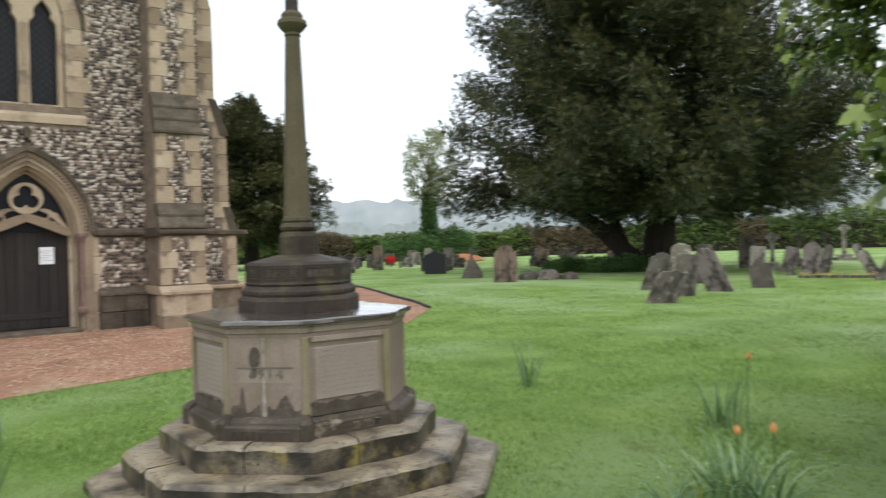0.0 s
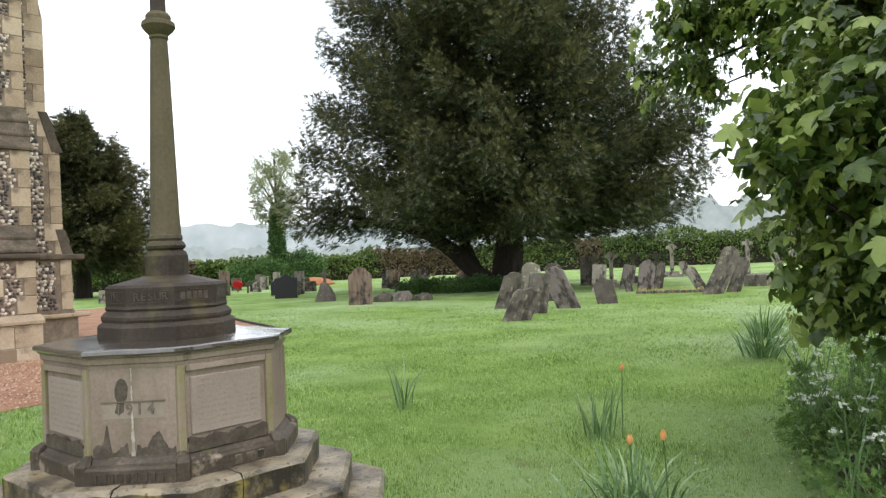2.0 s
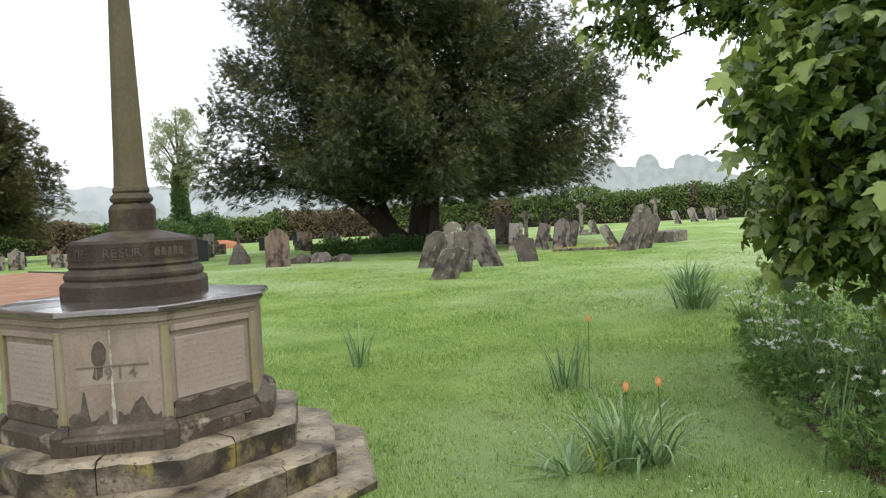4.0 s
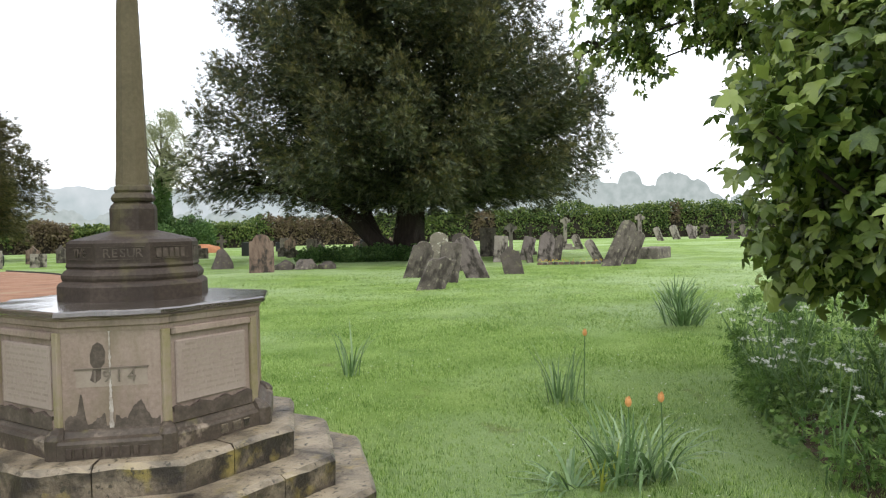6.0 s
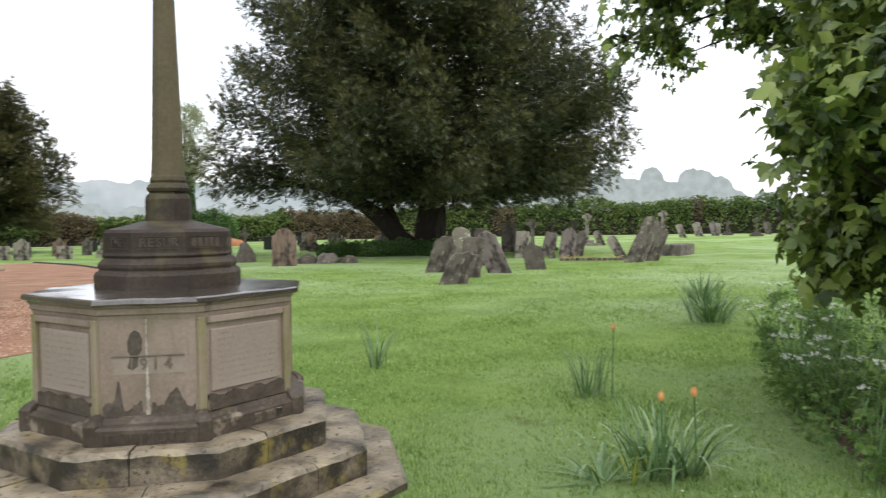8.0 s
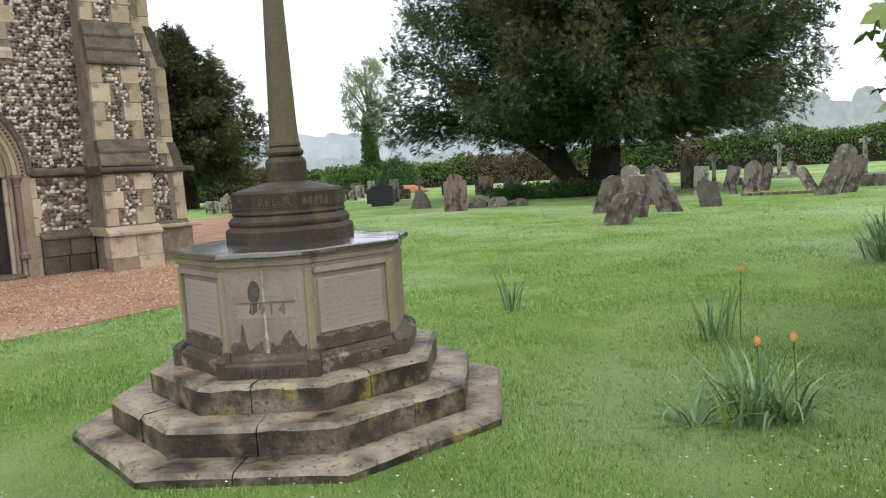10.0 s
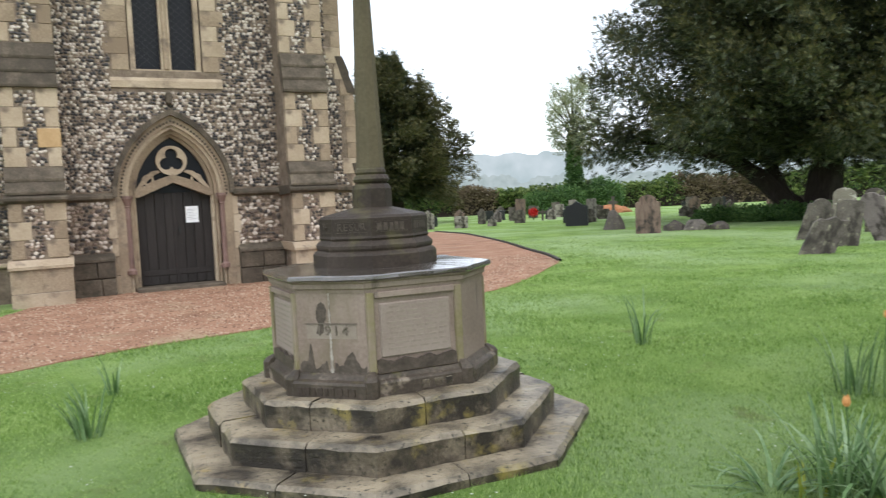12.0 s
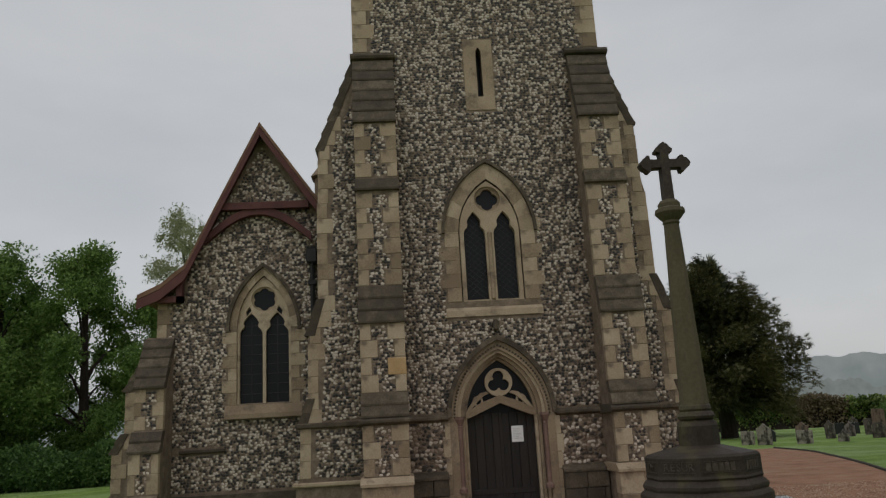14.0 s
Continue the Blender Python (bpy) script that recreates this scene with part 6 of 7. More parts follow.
OLD = [
    (14.3, 8.2, 0.62, 1.02, "shoulder", "grey", 13, 222, "grey lichened headstone leaning sideways"),
    (11.15, 5.6, 0.62, 0.82, "broken", "grey", 17, 238, "broken grey headstone crusted with lichen, leaning"),
    (13.0, 6.35, 0.55, 0.98, "flat", "grey", 6, 225, "worn grey headstone leaning slightly"),
    (15.9, 8.5, 0.56, 1.2, "round", "speckled", 2, 212, "round-topped headstone spotted with pale lichen"),
    (17.3, 8.6, 0.5, 1.15, "round", "dark", 0, 212, "dark round-topped headstone below the yew"),
    (14.75, 6.5, 0.6, 1.16, "shoulder", "pink", -16, 205, "pinkish grey headstone leaning to one side"),
    (16.4, 6.3, 0.58, 0.8, "ogee", "dark", -8, 208, "small dark headstone with pointed top, leaning"),
    (27.4, 13.3, 0.75, 1.28, "flat", "grey", 0, 212, "tall greenish grey headstone below the yew"),
    (22.6, 10.1, 0.55, 0.98, "flat", "pale", 3, 215, "pale flat-topped headstone in the grass"),
    (24.3, 9.9, 0.5, 0.92, "flat", "pink", 9, 220, "pinkish headstone leaning to one side"),
    (23.3, 8.6, 0.6, 1.12, "point", "pink", 5, 215, "pale pointed headstone with carved shoulders"),
    (24.2, 8.55, 0.35, 1.0, "point", "grey", 8, 220, "narrow grey headstone leaning slightly"),
    (22.4, 8.75, 0.25, 0.55, "flat", "grey", -8, 230, "small grey footstone leaning over"),
    (37.0, 12.9, 0.45, 0.85, "round", "pale", -14, 205, "small pale headstone leaning back"),
    (20.85, 5.15, 0.62, 1.62, "round", "grey", 21, 232, "tall weathered headstone leaning far over"),
    (22.0, 4.95, 0.45, 1.15, "round", "grey", 16, 232, "weathered headstone leaning far over"),
    (23.0, 6.35, 0.35, 0.9, "round", "pale", -20, 215, "small pale headstone leaning"),
    (54.2, 13.6, 0.5, 1.1, "round", "pale", -14, 205, "pale headstone leaning near the hedge"),
    (58.5, 13.6, 0.62, 1.2, "round", "pale", -12, 205, "pale headstone leaning near the hedge"),
    (60.5, 12.9, 0.6, 1.25, "point", "pink", -10, 205, "pinkish headstone near the hedge"),
    (66, 14.2, 0.55, 1.0, "flat", "pale", 0, 205, "pale upright headstone near the hedge"),
    (66, 10.0, 0.5, 1.1, "round", "grey", -8, 205, "grey headstone near the hedge"),
    (64, 8.2, 0.45, 1.0, "round", "grey", 10, 205, "grey headstone near the hedge"),
    (14.9, 14.55, 0.82, 1.24, "shoulder", "brown", 0, 222, "brown sandstone headstone with streaked face"),
    (18.0, 22.55, 1.02, 1.06, "ogee", "black", 0, 222, "wide polished black granite headstone"),
    (20.8, 25.2, 0.5, 1.12, "flat", "pale", 0, 222, "white upright headstone in the grass"),
    (26.8, 28.0, 0.6, 0.75, "flat", "black", 0, 222, "small black granite headstone"),
]
for x, y, w, h, top, kd, lean, face, lab in OLD:
    gravestone(x, y, w * 0.95, h, top, kd, lean * 1.45, face, label=lab, tip=random.Random(int(x * 10)).uniform(-5, 3))
rr = random.Random(77)
kinds = ["black", "grey", "pale", "pale", "dark", "brown", "grey", "pink"]
NEWER = [(21.5, 36.2, 0.5, 0.6, "black"), (22.0, 35.6, 0.45, 0.6, "black"), (21.5, 33.4, 0.55, 0.8, "grey"), (21.4, 32.5, 0.6, 1.25, "brown"), (23.6, 32.8, 0.55, 0.7, "black"), (22.9, 31.6, 0.5, 0.6, "pale"), (27.9, 38.3, 0.55, 0.9, "grey"), (29.0, 38.0, 0.5, 1.0, "pale"), (25.6, 34.6, 0.5, 0.8, "pale")]
for i in range(34):
    a = radians(rr.uniform(37, 66))
    d = rr.uniform(36, 52)
    NEWER.append((-2 + d * math.cos(a), -4 + d * math.sin(a), rr.uniform(0.4, 0.65), rr.uniform(0.5, 0.95), rr.choice(kinds)))
for x, y, w, h, kd in NEWER:
    gravestone(x, y, w, h, rr.choice(["flat", "round", "ogee", "flat"]), kd, rr.uniform(-4, 4), 225 + rr.uniform(-14, 14), label={"black": "small black granite headstone in the newer rows", "brown": "brown stone headstone in the newer rows"}.get(kd, "small %s headstone in the newer rows" % {"grey": "grey", "pale": "pale", "dark": "dark", "pink": "pinkish"}.get(kd, kd)), group="newer gravestones")


def stone_cross(x, y, h, kind, face, label, arms=0.32, w=0.07, base=0.0, ring=False):
    c = thing("cross_monument", label, "grave cross", (x, y, 0), "grave crosses")
    rot = Matrix.Rotation(radians(face + 90), 4, "Z")
    bz = 0.0
    if base:
        for k, (s, z0, z1) in enumerate(((base, -0.05, 0.14), (base * 0.68, 0.14, 0.3))):
            bb = boxed(-s / 2, s / 2, -s / 2.4, s / 2.4, z0, z1, bevel=0.015)
            bmesh.ops.transform(bb, matrix=rot, verts=bb.verts)
            part("base_block", bb, STONES[kind], c).location = (0, 0, 0)
        bz = 0.3
    az = h - arms * 0.75
    out = [(-w * 1.15, bz - 0.1), (w * 1.15, bz - 0.1), (w, az - w), (arms / 1.0, az - w), (arms, az + w), (w, az + w), (w, h), (-w, h), (-w, az + w), (-arms, az + w), (-arms, az - w), (-w, az - w)]
    cb = plate(out, [], -w * 0.7, w * 0.7)
    if ring:
        cb = join(cb, plate(circle(0, az, arms * 0.72, 18), [circle(0, az, arms * 0.52, 18)], -w * 0.45, w * 0.45))
    bmesh.ops.transform(cb, matrix=rot, verts=cb.verts)
    part("cross", cb, STONES[kind], c).location = (0, 0, 0)
    return c


stone_cross(36.2, 13.4, 1.75, "pale", 212, "tall pale stone cross on a stepped base", 0.26, 0.085, 1.0, True)
stone_cross(25.8, 11.3, 1.45, "pale", 212, "pale stone ring cross among headstones", 0.26, 0.07, 0.6, True)
stone_cross(29.5, 12.2, 1.4, "dark", 212, "dark stone cross on a block", 0.24, 0.06, 0.5)
stone_cross(31, 11.8, 1.4, "dark", 212, "dark stone cross on a block", 0.24, 0.06, 0.5)
stone_cross(27.5, 6.4, 1.7, "pale", 220, "narrow pale stone cross leaning", 0.2, 0.07, 0.5)
stone_cross(59.5, 9.6, 1.5, "dark", 205, "dark cross near the hedge", 0.3, 0.08, 0.9)
stone_cross(63, 12.6, 1.2, "dark", 205, "dark leaning cross near the hedge", 0.3, 0.08, 0.8)
stone_cross(21.9, 31.0, 0.62, "dark", 222, "small dark cross in the newer rows", 0.2, 0.05)


def rock(x, y, sx, sy, sz, kind, seed, label, name="rock", parent=None, category="rock"):
    bm = bmesh.new()
    bmesh.ops.create_icosphere(bm, subdivisions=2, radius=1)
    for v in bm.verts:
        k = 1 + 0.28 * noise.noise(v.co * 1.7 + Vector((seed, 0, 0)))
        v.co = Vector((v.co.x * sx * k, v.co.y * sy * k, max(v.co.z, -0.25) * sz * k))
    return tagged(part(name, bm, STONES[kind], at_loc=(x, y, 0.02)), label, category)


rc = thing("rockery_cross", "dark stone cross on a rough rock base", "grave cross", (16.4, 18.1, 0), "grave crosses")
rb = prism([ngon(0.42, -0.05, 7, cx=0, cy=0), ngon(0.36, 0.2, 7), ngon(0.24, 0.45, 7), ngon(0.13, 0.66, 7), ngon(0.07, 0.72, 7)])
part("rock_base", roughen(rb, 0.07, 4), STONES["dark"], rc).location = (0, 0, 0)
cb = plate([(-0.05, 0.6), (0.05, 0.6), (0.05, 0.95), (0.18, 0.95), (0.18, 1.05), (0.05, 1.05), (0.05, 1.22), (-0.05, 1.22), (-0.05, 1.05), (-0.18, 1.05), (-0.18, 0.95), (-0.05, 0.95)], [], -0.045, 0.045)
bmesh.ops.transform(cb, matrix=Matrix.Rotation(radians(222 + 90), 4, "Z"), verts=cb.verts)
part("cross", cb, STONES["dark"], rc).location = (0, 0, 0)
rock(16.5, 15.1, 0.4, 0.3, 0.3, "dark", 1, "rough dark stone lying on the grass")
rock(17.0, 14.6, 0.45, 0.35, 0.36, "grey", 2, "rough grey stone lying on the grass")
rock(17.4, 14.0, 0.35, 0.3, 0.25, "dark", 3, "rough dark stone lying on the grass")
tagged(part("chest_tomb", roughen(boxed(25.6, 27.3, 5.1, 5.9, -0.05, 0.42, bevel=0.04), 0.03, 3), STONES["grey"]), "low grey chest tomb sunk in grass", "tomb")
mound = bmesh.new()
bmesh.ops.create_icosphere(mound, subdivisions=3, radius=1)
for v in mound.verts:
    k = 1 + 0.2 * noise.noise(v.co * 2.5)
    v.co = Vector((v.co.x * 1.5 * k, v.co.y * 0.9 * k, max(v.co.z, -0.1) * 0.55 * k))
tagged(part("soil_mound", mound, M_orange, at_loc=(31, 36.4, 0)), "heap of fresh orange clay soil on a grave", "soil")
# kerbed grave with yellow flowers
kg = thing("kerbed_grave", "low stone grave kerb with yellow and white flowers", "grave", (21.4, 6.9, 0))
for i in range(12):
    f = i / 11
    x, y = 21.0 + 0.9 * f, 7.7 - 1.75 * f
    part("kerb_stone", roughen(boxed(x - 0.07, x + 0.07, y - 0.07, y + 0.07, -0.03, 0.09, bevel=0.02), 0.02, 6), STONES["grey" if i % 2 else "brown"], kg)
fl = [((21.3 - 21.4 + 0.7 * i / 9, 7.75 - 6.9 - 1.75 * i / 9, 0.12), (0.12, 0.12, 0.06)) for i in range(10)]
yf = part("yellow_flowers", foliage("yellow_flowers", fl, 90, 0.035, M_yellow, 81), None, kg)
yf.location = (0, 0, 0)
tagged(yf, kind="stuff")
fb = [((22.6, 33.0, 0.45), (0.22, 0.22, 0.2))]
tagged(part("flower_bunch", join(tube([(22.6, 33, 0), (22.6, 33, 0.4)], [0.04, 0.05])), M_strap), "red flower bunch standing on a grave", "flowers")
part("red_blooms", foliage("red_blooms", fb, 120, 0.12, M_red, 82), None, bpy.data.objects["flower_bunch"]).location = (0, 0, 0)

# ---- strap-leaved clumps ----
def ribbons(n, length, spread, width, seed, bend=0.6, material=M_strap, up=1.0, splay=0.45):
    r = random.Random(seed)
    v, f = [], []
    for i in range(n):
        a, rad = r.uniform(0, 6.28), spread * r.uniform(0, 0.35)
        x, y, z = rad * math.cos(a), rad * math.sin(a), 0.0
        L = length * r.uniform(0.55, 1.1)
        tilt, da = r.uniform(0.1 * splay if splay < 0.6 else 0.35 * splay, splay) / up, a + r.uniform(-0.8, 0.8)
        side = (-math.sin(da), math.cos(da))
        n0 = len(v)
        seg = 6
        curl = bend * r.uniform(0.3, 1.5)
        for s in range(seg + 1):
            w = width * (1 - (s / seg) ** 2.2) * r.uniform(0.95, 1.05) * (0.75 + 0.25 * min(1, s)) + 0.0006
            v += [(x + side[0] * w, y + side[1] * w, max(z, 0.005)), (x - side[0] * w, y - side[1] * w, max(z, 0.005))]
            x += math.sin(tilt) * math.cos(da) * L / seg
            y += math.sin(tilt) * math.sin(da) * L / seg
            z += math.cos(tilt) * L / seg
            tilt += curl / seg * (0.4 + 1.6 * s / seg)
        for s in range(seg):
            k = n0 + 2 * s
            f.append((k, k + 1, k + 3, k + 2))
    return fast_mesh("leaf_tuft", v, f, material)


def tulip(parent, x, y, h, lean, material=M_tulip, size=0.019):
    st = part("flower_stem", tube([(x, y, 0), (x + lean * 0.4, y, h * 0.6), (x + lean, y, h)], [0.005, 0.004, 0.004], 6), M_strap, parent)
    st.location = (0, 0, 0)
    rings = [ngon(s * size, h + dz * size, 9, cx=x + lean, cy=y) for s, dz in ((0.3, -0.2), (0.75, 0.2), (0.95, 0.9), (0.8, 1.7), (0.55, 2.2))]
    b = prism(rings, cap=False)
    for i, q in enumerate(b.verts):
        if q.co.z > h + 1.9 * size:
            q.co.z += size * 0.35 * (-1) ** i
    part("flower_head", b, material, st, "orange closed petals").location = (0, 0, 0)


def clump(x, y, n, length, spread, seed, label, bend=0.6, flowers=(), yellow=0, width=0.009, up=1.0, category="plant", splay=0.45):
    c = thing("leaf_clump", label, category, (x, y, 0), "bulb clumps in the lawn")
    part("leaves", ribbons(n, length, spread, width, seed, bend, up=up, splay=splay), None, c).location = (0, 0, 0)
    if yellow:
        part("yellowing_leaves", ribbons(yellow, length * 0.55, spread * 0.6, width * 0.8, seed + 1, 0.5, M_strap_y, splay=0.8), None, c, "yellow-green young leaves").location = (-0.12, 0.05, 0)
    for fx, fy, fh, fl_ in flowers:
        tulip(c, fx, fy, fh, fl_)
    return c


clump(1.27, -2.15, 50, 0.5, 0.36, 1, "large clump of arching bulb leaves with orange tulips", 1.2, [(0.03, -0.03, 0.4, -0.02), (0.13, -0.17, 0.42, -0.03)], 9, 0.0074, splay=0.6)
clump(1.41, -2.27, 36, 0.5, 0.25, 12, "spreading clump of drooping bulb leaves", 2.3, width=0.0092, splay=0.95)
clump(1.09, -1.97, 26, 0.42, 0.3, 13, "low flattened clump of drooping bulb leaves", 1.5, width=0.0085, splay=1.4)
clump(2.78, -1.15, 26, 0.46, 0.3, 2, "upright clump of bulb leaves with one orange tulip", 0.5, [(0.08, -0.14, 0.5, 0.03)], width=0.008, up=1.3)
clump(2.85, 0.95, 17, 0.52, 0.22, 3, "small tuft of narrow bulb leaves in the lawn", 0.9, width=0.009, up=1.3)
clump(7.5, -0.75, 90, 0.58, 0.75, 4, "thick clump of dark green daffodil leaves", 1.1, width=0.012, splay=0.75)
clump(9.6, -0.1, 80, 0.62, 0.75, 5, "thick clump of dark green daffodil leaves", 1.0, width=0.012, splay=0.7)
clump(-1.9, -2.2, 14, 0.2, 0.2, 6, "tuft of long grass by the memorial step", 0.9, width=0.006)
clump(-0.9, -1.45, 12, 0.16, 0.25, 7, "tuft of long grass by the memorial step", 0.9, width=0.005)
clump(-0.75, -0.6 - 1.3, 20, 0.26, 0.3, 8, "tuft of bulb leaves in the lawn", 0.8, width=0.008)
clump(-1.62, 0.85, 30, 0.4, 0.34, 9, "tuft of bulb leaves in the lawn", 0.7, width=0.008)

clump(-1.42, 1.98, 12, 0.34, 0.16, 10, "thin tuft of bulb leaves in the lawn", 0.7, width=0.007)

# ---- lawn blades and daisies ----
OCT = [(1.29 * math.cos(radians(22.5 + T0 + 45 * i)), 1.29 * math.sin(radians(22.5 + T0 + 45 * i))) for i in range(8)]


def in_poly_all(x, y, poly):
    c = np.zeros(len(x), bool)
    for i in range(len(poly)):
        (x1, y1), (x2, y2) = poly[i], poly[i - 1]
        if y1 != y2:
            c ^= ((y1 > y) != (y2 > y)) & (x < (x2 - x1) * (y - y1) / (y2 - y1) + x1)
    return c


def lawn(n, x0, x1, y0, y1, near, far, seed, fall=1.25):
    r = np.random.default_rng(seed)
    out, have = [], 0
    while have < n:
        x, y = r.uniform(x0, x1, 200000), r.uniform(y0, y1, 200000)
        d = np.hypot(x + 2.2, y + 3.9)
        ok = (d > near) & (r.uniform(size=len(x)) < np.minimum(1, (3.2 / d) ** fall) * np.clip((far - d) / (far * 0.6), 0, 1))
        ok &= ~in_poly_all(x, y, OCT) & ~in_poly_all(x, y, PATH_POLY) & ~((y > 9.2) & (x < 4))
        out.append(np.stack([x[ok], y[ok], np.zeros(ok.sum())], -1))
        have += len(out[-1])
    return np.concatenate(out)[:n], r


gp, gr = lawn(250000, -7, 24, -5.5, 17, 1.0, 26, 91)
gd = np.hypot(gp[:, 0] + 2.2, gp[:, 1] + 3.9)
BL_V = [(-0.08, 0, 0), (0.08, 0, 0), (0.05, 0.55, 0.02), (0.0, 1.0, 0.12), (0.35, 0, 0.1), (0.47, 0.02, 0.1), (0.5, 0.8, 0.3), (-0.4, 0, -0.1), (-0.28, 0, -0.1), (-0.5, 0.75, -0.25)]
BL_F = [(0, 1, 2), (0, 2, 3), (4, 5, 6), (7, 8, 9)]
up = np.tile([0, 0, 1.0], (len(gp), 1)) + gr.normal(size=gp.shape) * [0.35, 0.35, 0.05]
tall = np.array([1.0 + 0.8 * noise.noise(Vector((float(x) * 0.9, float(y) * 0.9, 5))) for x, y, _ in gp])
gs = (gr.uniform(0.014, 0.038, len(gp)) * (0.8 + 0.03 * gd) * tall.clip(0.5, 1.8))[:, None] * np.ones((1, 3))
tagged(part("grass", scatter("grass", BL_V, BL_F, gp, frames_from(up, gr), gs, M_grass), None), "short green grass blades of the lawn", "grass", kind="stuff")
dp, dr = lawn(2600, -4, 14, -3.3, 9, 1.3, 17, 92, 0.6)
dp = dp[[noise.noise(Vector((float(x) * 0.7, float(y) * 0.7, 2))) > 0.0 for x, y, _ in dp]]
DV = [(0, 0, 0.1)] + [(math.cos(a), math.sin(a), 0) for a in np.arange(7) * 2 * math.pi / 7]
DF = [(0, 1 + i, 1 + (i + 1) % 7) for i in range(7)]
dp[:, 2] = 0.045
dn = np.tile([[1.0, 0, 0], [0, 1, 0], [0, 0, 1]], (len(dp), 1, 1))
tagged(part("daisies", scatter("daisies", DV, DF, dp, dn, dr.uniform(0.0035, 0.0072, (len(dp), 1)) * np.ones((1, 3)), M_white), None), "small white daisies scattered in the lawn", "flowers", kind="stuff")

# ---- sycamore bush ----
LEAF_P = [(0.0, 0.0), (0.16, -0.1), (0.4, -0.15), (0.6, -0.02), (0.43, 0.15), (0.66, 0.24), (0.84, 0.5), (0.6, 0.5), (0.33, 0.47), (0.37, 0.7), (0.22, 0.86), (0.0, 1.08)]
PLEAT = [0.02, -0.02, -0.06, -0.12, 0.06, -0.02, -0.14, -0.03, 0.07, -0.01, -0.03, -0.08]
LEAF_V = [(x, y, -0.16 * abs(x) - 0.2 * max(0, y) ** 2 + c) for (x, y), c in zip(LEAF_P, PLEAT)]
LEAF_V = [(0.0, 0.34, -0.03)] + LEAF_V + [(-x, y, z + 0.03 * y) for x, y, z in LEAF_V[-2:0:-1]]
LEAF_P = LEAF_V[1:]
LEAF_F = [(0, 1 + i, 1 + (i + 1) % len(LEAF_P)) for i in range(len(LEAF_P))]


def leaf_turns(p, centre, r, droop=0.75):
    """Leaves hang outward and down with their faces to the light."""
    out = p - centre
    out /= np.linalg.norm(out, axis=1, keepdims=True) + 1e-9
    y = out * 0.6 + np.array([0, 0, -droop]) + r.normal(size=p.shape) * 0.4
    z = out * 0.8 + np.array([0, 0, 0.75]) + r.normal(size=p.shape) * 0.42
    y /= np.linalg.norm(y, axis=1, keepdims=True)
    x = np.cross(y, z)
    x /= np.linalg.norm(x, axis=1, keepdims=True)
    return np.stack([x, y, np.cross(x, y)], -1)


bush_c = np.array([3.05, -4.05, 1.75])
bush = thing("sycamore_bush", "large sycamore bush with broad glossy green leaves", "bush", (3.05, -4.05, 0))
r = np.random.default_rng(101)
SB = [((2.75, -3.55, 1.85), (1.25, 1.25, 1.25)), ((1.98, -2.85, 1.85), (0.42, 0.35, 0.45)), ((2.2, -3.75, 1.75), (1.1, 0.75, 1.1)), ((3.3, -3.2, 2.3), (0.95, 0.95, 0.9)), ((2.6, -4.3, 2.3), (1.4, 1.2, 1.2)), ((3.8, -4.0, 2.0), (1.4, 1.4, 1.5)), ((2.3, -3.9, 1.1), (0.95, 0.7, 0.5)), ((3.0, -3.3, 3.0), (0.9, 0.9, 0.6)), ((2.4, -4.2, 3.1), (1.0, 0.9, 0.7)), ((2.7, -3.0, 1.2), (0.6, 0.55, 0.45)), ((4.4, -5.0, 2.4), (1.5, 1.5, 1.5))]
p, d = on_blobs(SB, 11500, r, 0.45, 1.02)
turns = leaf_turns(p, np.array([3.2, -4.2, 1.2]), r)
size = r.uniform(0.05, 0.118, len(p))
dist = np.hypot(p[:, 0] + 2.3, p[:, 1] + 3.6)
nearest = np.argsort(dist)[:280]
single = np.zeros(len(p), bool)
single[nearest] = True
off = np.array([3.05, -4.05, 0])
me = scatter("foliage", LEAF_V, LEAF_F, p[~single] - off, turns[~single], size[~single][:, None] * np.ones((1, 3)), M_syc)
fo = part("foliage", me, None, bush, "broad lobed green leaves")
fo.location = (0, 0, 0)
tagged(fo, kind="stuff")
leaf_me = fast_mesh("leaf", LEAF_V, LEAF_F, M_syc_one)
for i in np.where(single)[0]:
    ob = part("leaf", leaf_me, None, bush)
    t_ = turns[i]
    ob.matrix_basis = Matrix.Translation(Vector(p[i] - off)) @ Matrix([[*t_[0], 0], [*t_[1], 0], [*t_[2], 0], [0, 0, 0, 1]]) @ Matrix.Scale(float(size[i]), 4)
inner = foliage("inner_foliage", [(c, tuple(0.86 * v for v in s)) for c, s in SB], 9000, 0.17, M_syc, 104, lo=0.25, hi=0.9)
inner.transform(Matrix.Translation((-3.05, 4.05, 0)))
fi = part("inner_foliage", inner, None, bush)
fi.location = (0, 0, 0)
tagged(fi, kind="stuff")
stems = []
rs = random.Random(6)
for i in range(16):
    c = SB[i % len(SB)][0]
    e = (c[0] + rs.uniform(-0.3, 0.4), c[1] + rs.uniform(-0.4, 0.3), c[2] + rs.uniform(-0.3, 0.2))
    m_ = ((3.4 + e[0]) / 2, (-4.4 + e[1]) / 2, e[2] * 0.55)
    stems.append(tube([(3.4 - 3.05 + rs.uniform(-0.1, 0.1), -4.4 + 4.05, 0), (m_[0] - 3.05, m_[1] + 4.05, m_[2]), (e[0] - 3.05, e[1] + 4.05, e[2])], [0.035, 0.022, 0.006], 6, i))
part("stem_tangle", join(*stems), M_bark, bush, "dark twiggy stems").location = (0, 0, 0)

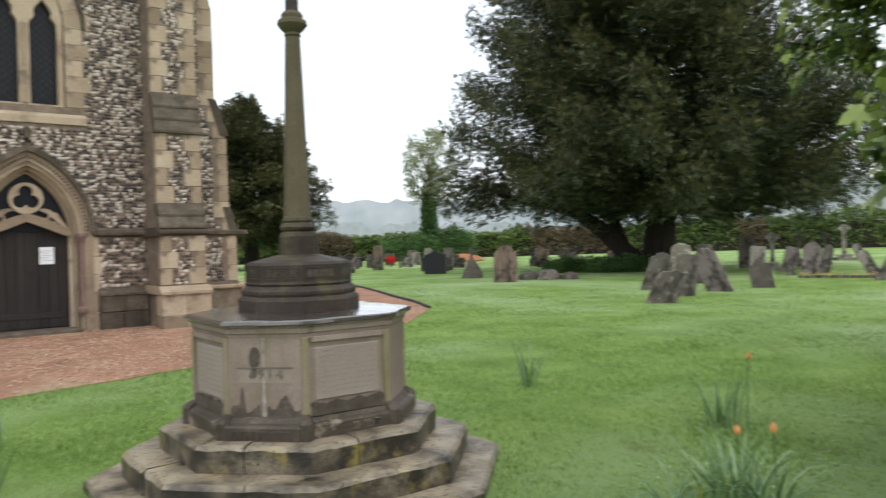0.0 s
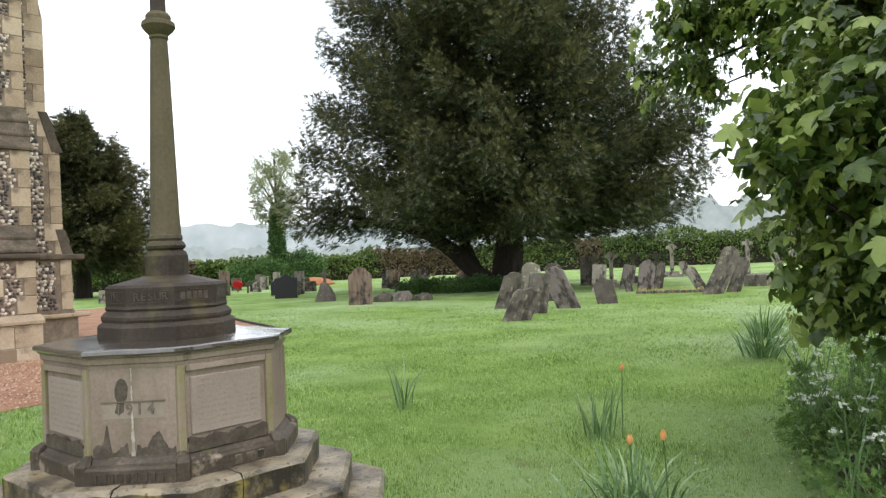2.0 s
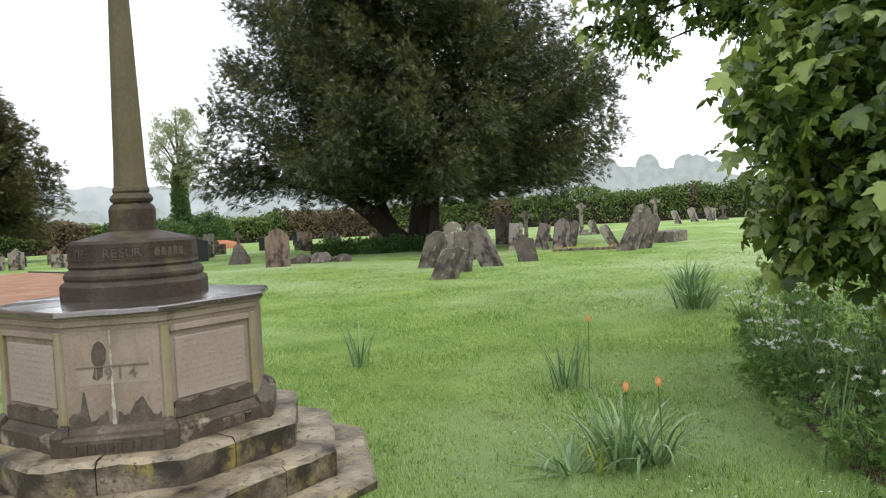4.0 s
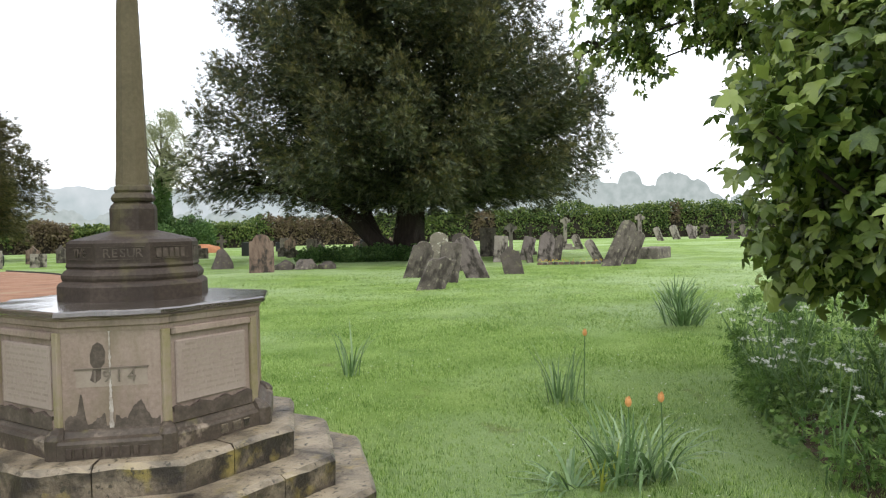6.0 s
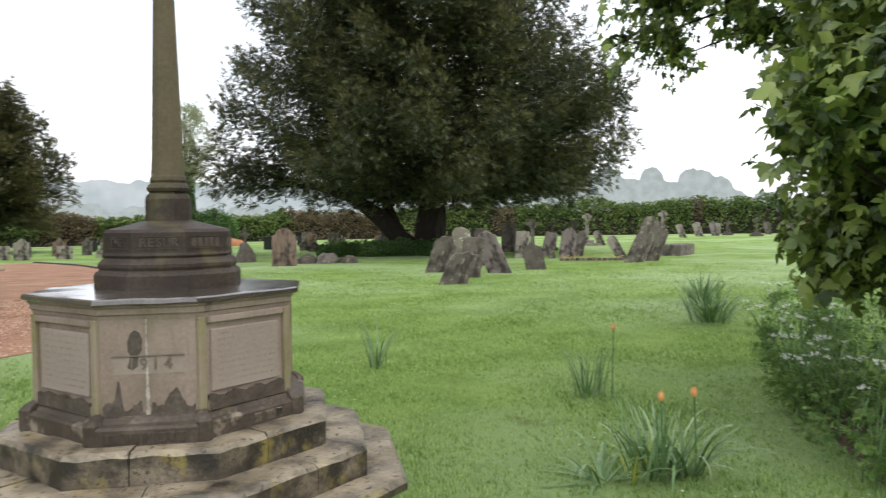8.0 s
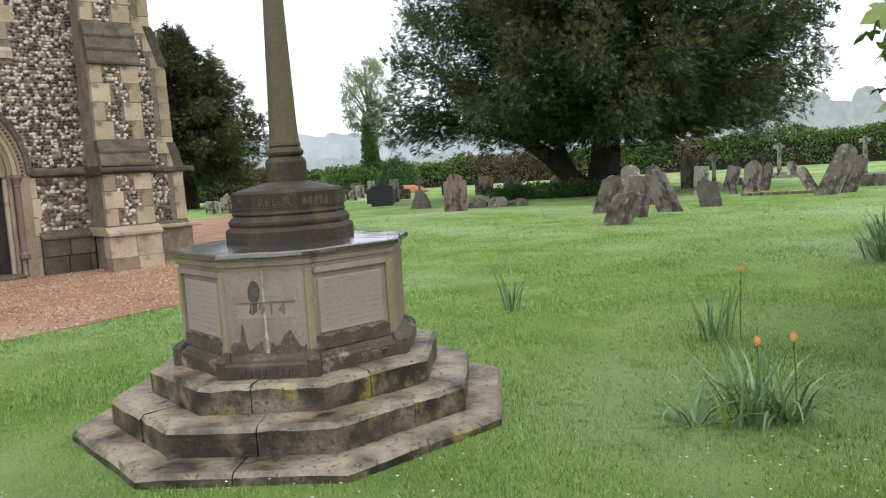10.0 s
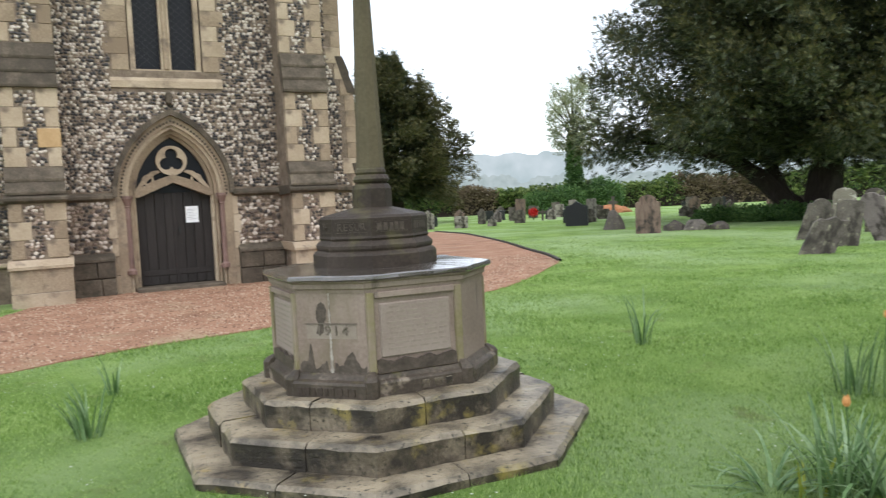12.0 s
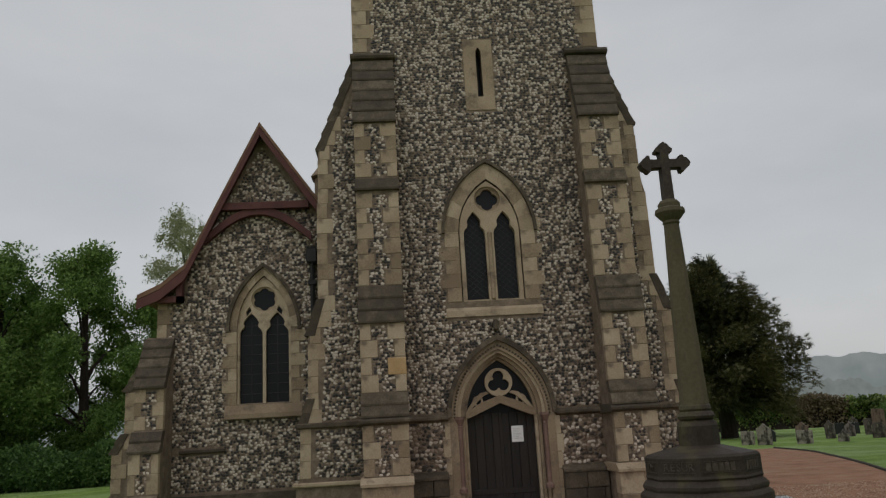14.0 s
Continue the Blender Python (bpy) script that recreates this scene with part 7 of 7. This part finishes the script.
# ---- overhanging sycamore ----
oc = (9.5, -6.5, 0)
OB_HIGH = [((5.85, -0.05, 3.8), (0.4, 0.4, 0.38)), ((6.0, -0.5, 3.6), (0.32, 0.32, 0.45)), ((6.2, -0.3, 4.35), (0.75, 0.75, 0.4)), ((6.35, -1.3, 3.75), (0.5, 0.55, 0.4)), ((6.45, -1.9, 3.7), (0.5, 0.5, 0.45)), ((6.5, -0.9, 4.4), (0.9, 0.9, 0.45)), ((6.5, -2.5, 3.95), (0.7, 0.7, 0.7)), ((6.6, -2.0, 4.6), (1.1, 1.1, 0.5)), ((6.3, -0.6, 5.2), (1.5, 1.5, 0.6)), ((6.6, -2.2, 5.4), (1.6, 1.5, 0.6)), ((6.0, -3.2, 4.6), (1.2, 1.2, 0.8)), ((8.2, -3.8, 5.4), (1.8, 1.8, 1.2))]
OB = [((c[0] + 0.14, c[1] - 0.23, c[2] - (0.4 if i < 3 else 0.26)), s) for i, (c, s) in enumerate(OB_HIGH)]
r = np.random.default_rng(103)
p, d = on_blobs(OB, 6300, r, 0.25, 1.05)
p2, d = on_blobs(OB[1:7], 1900, r, 0.1, 0.98)
p = np.concatenate([p, p2])
p[:, 2] += 0.15 * np.sin(p[:, 0] * 5) * np.cos(p[:, 1] * 5)
me = scatter("crown", LEAF_V, LEAF_F, p, leaf_turns(p, np.array([9, -6, 5.0]), r, 0.9), r.uniform(0.06, 0.12, (len(p), 1)) * np.ones((1, 3)), M_syc)
limbs = [([(9.5, -6.5, -0.1), (9.4, -6.3, 2.0), (9.0, -5.4, 4.4), (8.4, -4.4, 6.0)], [0.3, 0.24, 0.16, 0.07])]
for i, (c, s) in enumerate(OB):
    limbs.append(([(9.0, -5.4, 4.4), ((9.0 + c[0]) / 2, (-5.4 + c[1]) / 2, c[2] + 0.9), (c[0] - 0.05, c[1] + 0.05, c[2] - 0.1)], [0.05, 0.03, 0.006]))
    for q in range(3):
        limbs.append(([c, (c[0] + s[0] * rs.uniform(-0.5, 0.5), c[1] + s[1] * rs.uniform(-0.5, 0.5), c[2] + s[2] * rs.uniform(-0.4, 0.4)), (c[0] + s[0] * rs.uniform(-0.8, 0.8), c[1] + s[1] * rs.uniform(-0.8, 0.8), c[2] + s[2] * rs.uniform(-0.7, 0.7))], [0.018, 0.012, 0.004]))
tree("sycamore_tree", "sycamore with leafy boughs hanging over the lawn", oc, limbs, [("crown", me, "fresh green lobed leaves")])

# ---- rough strip with cow parsley ----
STRIP = [(0.9, -3.75), (1.67, -3.05), (2.9, -2.55), (4.47, -2.1), (7.5, -1.5), (12.2, -0.8)]


def strip_points(n, r, lo, hi, bias=1.0):
    out = []
    w = np.array([1 / math.hypot((STRIP[i][0] + STRIP[i + 1][0]) / 2 + 2.4, 3) for i in range(5)]) * [1, 1.5, 1.6, 2, 2]
    for i in r.choice(5, n, p=w / w.sum()):
        (xa, ya), (xb, yb_) = STRIP[i], STRIP[i + 1]
        t, o = r.uniform(), lo + (hi - lo) * r.uniform() ** bias
        L = math.hypot(xb - xa, yb_ - ya)
        out.append((xa + (xb - xa) * t + (yb_ - ya) / L * o, ya + (yb_ - ya) * t - (xb - xa) / L * o, 0))
    return np.array(out)


r = np.random.default_rng(111)
q = strip_points(9000, r, -0.1, 2.4, 0.9)
q[:, 2] = r.uniform(0.0, 0.42, len(q)) * np.array([0.25 + 0.75 * min(1, max(0, 0.5 + noise.noise(Vector((float(x), float(y), 1))))) for x, y, _ in q])
tagged(part("undergrowth", scatter("undergrowth", LEAF_V, LEAF_F, q, leaf_turns(q, q + r.normal(size=q.shape) * [1, 1, 0.2] - [0, 0, 0.2], r, 0.2), r.uniform(0.014, 0.042, (len(q), 1)) * np.ones((1, 3)), M_lightleaf), None), "low nettles and weeds under the bush", "undergrowth", kind="stuff")
q = strip_points(420, r, 0.0, 2.2)
bv, bf = [], []
for k, (x, y, _) in enumerate(q):
    L, a, w = r.uniform(0.2, 0.5), r.uniform(0, 6.28), 0.005
    dx, dy = math.cos(a), math.sin(a)
    n0 = len(bv)
    for s, (o, z) in enumerate(((0, 0), (0.12, 0.55), (0.4, 0.95))):
        bv += [(x + dx * o * L - dy * w, y + dy * o * L + dx * w, z * L), (x + dx * o * L + dy * w, y + dy * o * L - dx * w, z * L)]
    bf += [(n0, n0 + 1, n0 + 3, n0 + 2), (n0 + 2, n0 + 3, n0 + 5, n0 + 4)]
tagged(part("long_grass", fast_mesh("long_grass", bv, bf, M_strap), None), "long unmown grass under the bush", "grass", kind="stuff")
soil = bmesh.new()
sv = [soil.verts.new((x, y, 0.006)) for x, y in [(1.2, -3.55), (1.75, -3.12), (2.4, -2.85), (3.2, -2.65), (3.3, -3.0), (2.3, -3.4), (1.5, -4.1)]]
soil.faces.new(sv)
tagged(part("bare_soil", soil, M_soil), "patch of bare brown soil under the bush", "soil", kind="structure")


def parsley(seed, h):
    """One cow parsley plant: stalks with white umbels and ferny leaves."""
    rr_ = random.Random(seed)
    c = thing("cow_parsley", "cow parsley with white lacy flower heads", "wild flower", (0, 0, 0), "cow parsley under the bush")
    nr = np.random.default_rng(seed)
    for k in range(rr_.randint(4, 7)):
        a, o = rr_.uniform(0, 6.28), rr_.uniform(0.05, 0.2)
        hh = h * rr_.uniform(0.65, 1.05)
        tipx, tipy = o * math.cos(a), o * math.sin(a)
        part("stalk", tube([(0, 0, 0), (tipx * 0.4, tipy * 0.4, hh * 0.6), (tipx, tipy, hh)], [0.005, 0.004, 0.003], 5), M_strap, c)
        bl = []
        for j in range(9):
            b_, q_ = rr_.uniform(0, 6.28), 0.03 * math.sqrt(rr_.uniform(0, 1))
            bl.append(((tipx + q_ * math.cos(b_), tipy + q_ * math.sin(b_), hh + 0.03 + rr_.uniform(-0.012, 0.01)), (0.009, 0.009, 0.003)))
        part("flower_head", foliage("flower_head", bl, 48, 0.0068, M_white, seed * 7 + k, lo=0.2), None, c, "white lacy umbel")
    lv = [((rr_.uniform(-0.14, 0.14), rr_.uniform(-0.14, 0.14), rr_.uniform(0.08, h * 0.6)), (0.08, 0.08, 0.03)) for _ in range(9)]
    part("leaves", foliage("leaves", lv, 120, 0.06, M_lightleaf, seed * 7 + 5, SPR, 0.2, 0.2), None, c, "ferny green leaves")
    return c


protos = [parsley(s, h) for s, h in ((1, 0.5), (2, 0.62), (3, 0.36), (4, 0.55))]
q = strip_points(42, r, -0.05, 1.4, 1.1)
for i, (x, y, _) in enumerate(q):
    m4 = Matrix.Translation((x, y, 0)) @ Matrix.Rotation(r.uniform(0, 6.28), 4, "Z") @ Matrix.Scale(float(r.uniform(0.8, 1.25)), 4)
    if i < 4:
        protos[i].matrix_basis = m4
    else:
        copy_thing(protos[i % 4], m4).scale = (1, 1, 1)
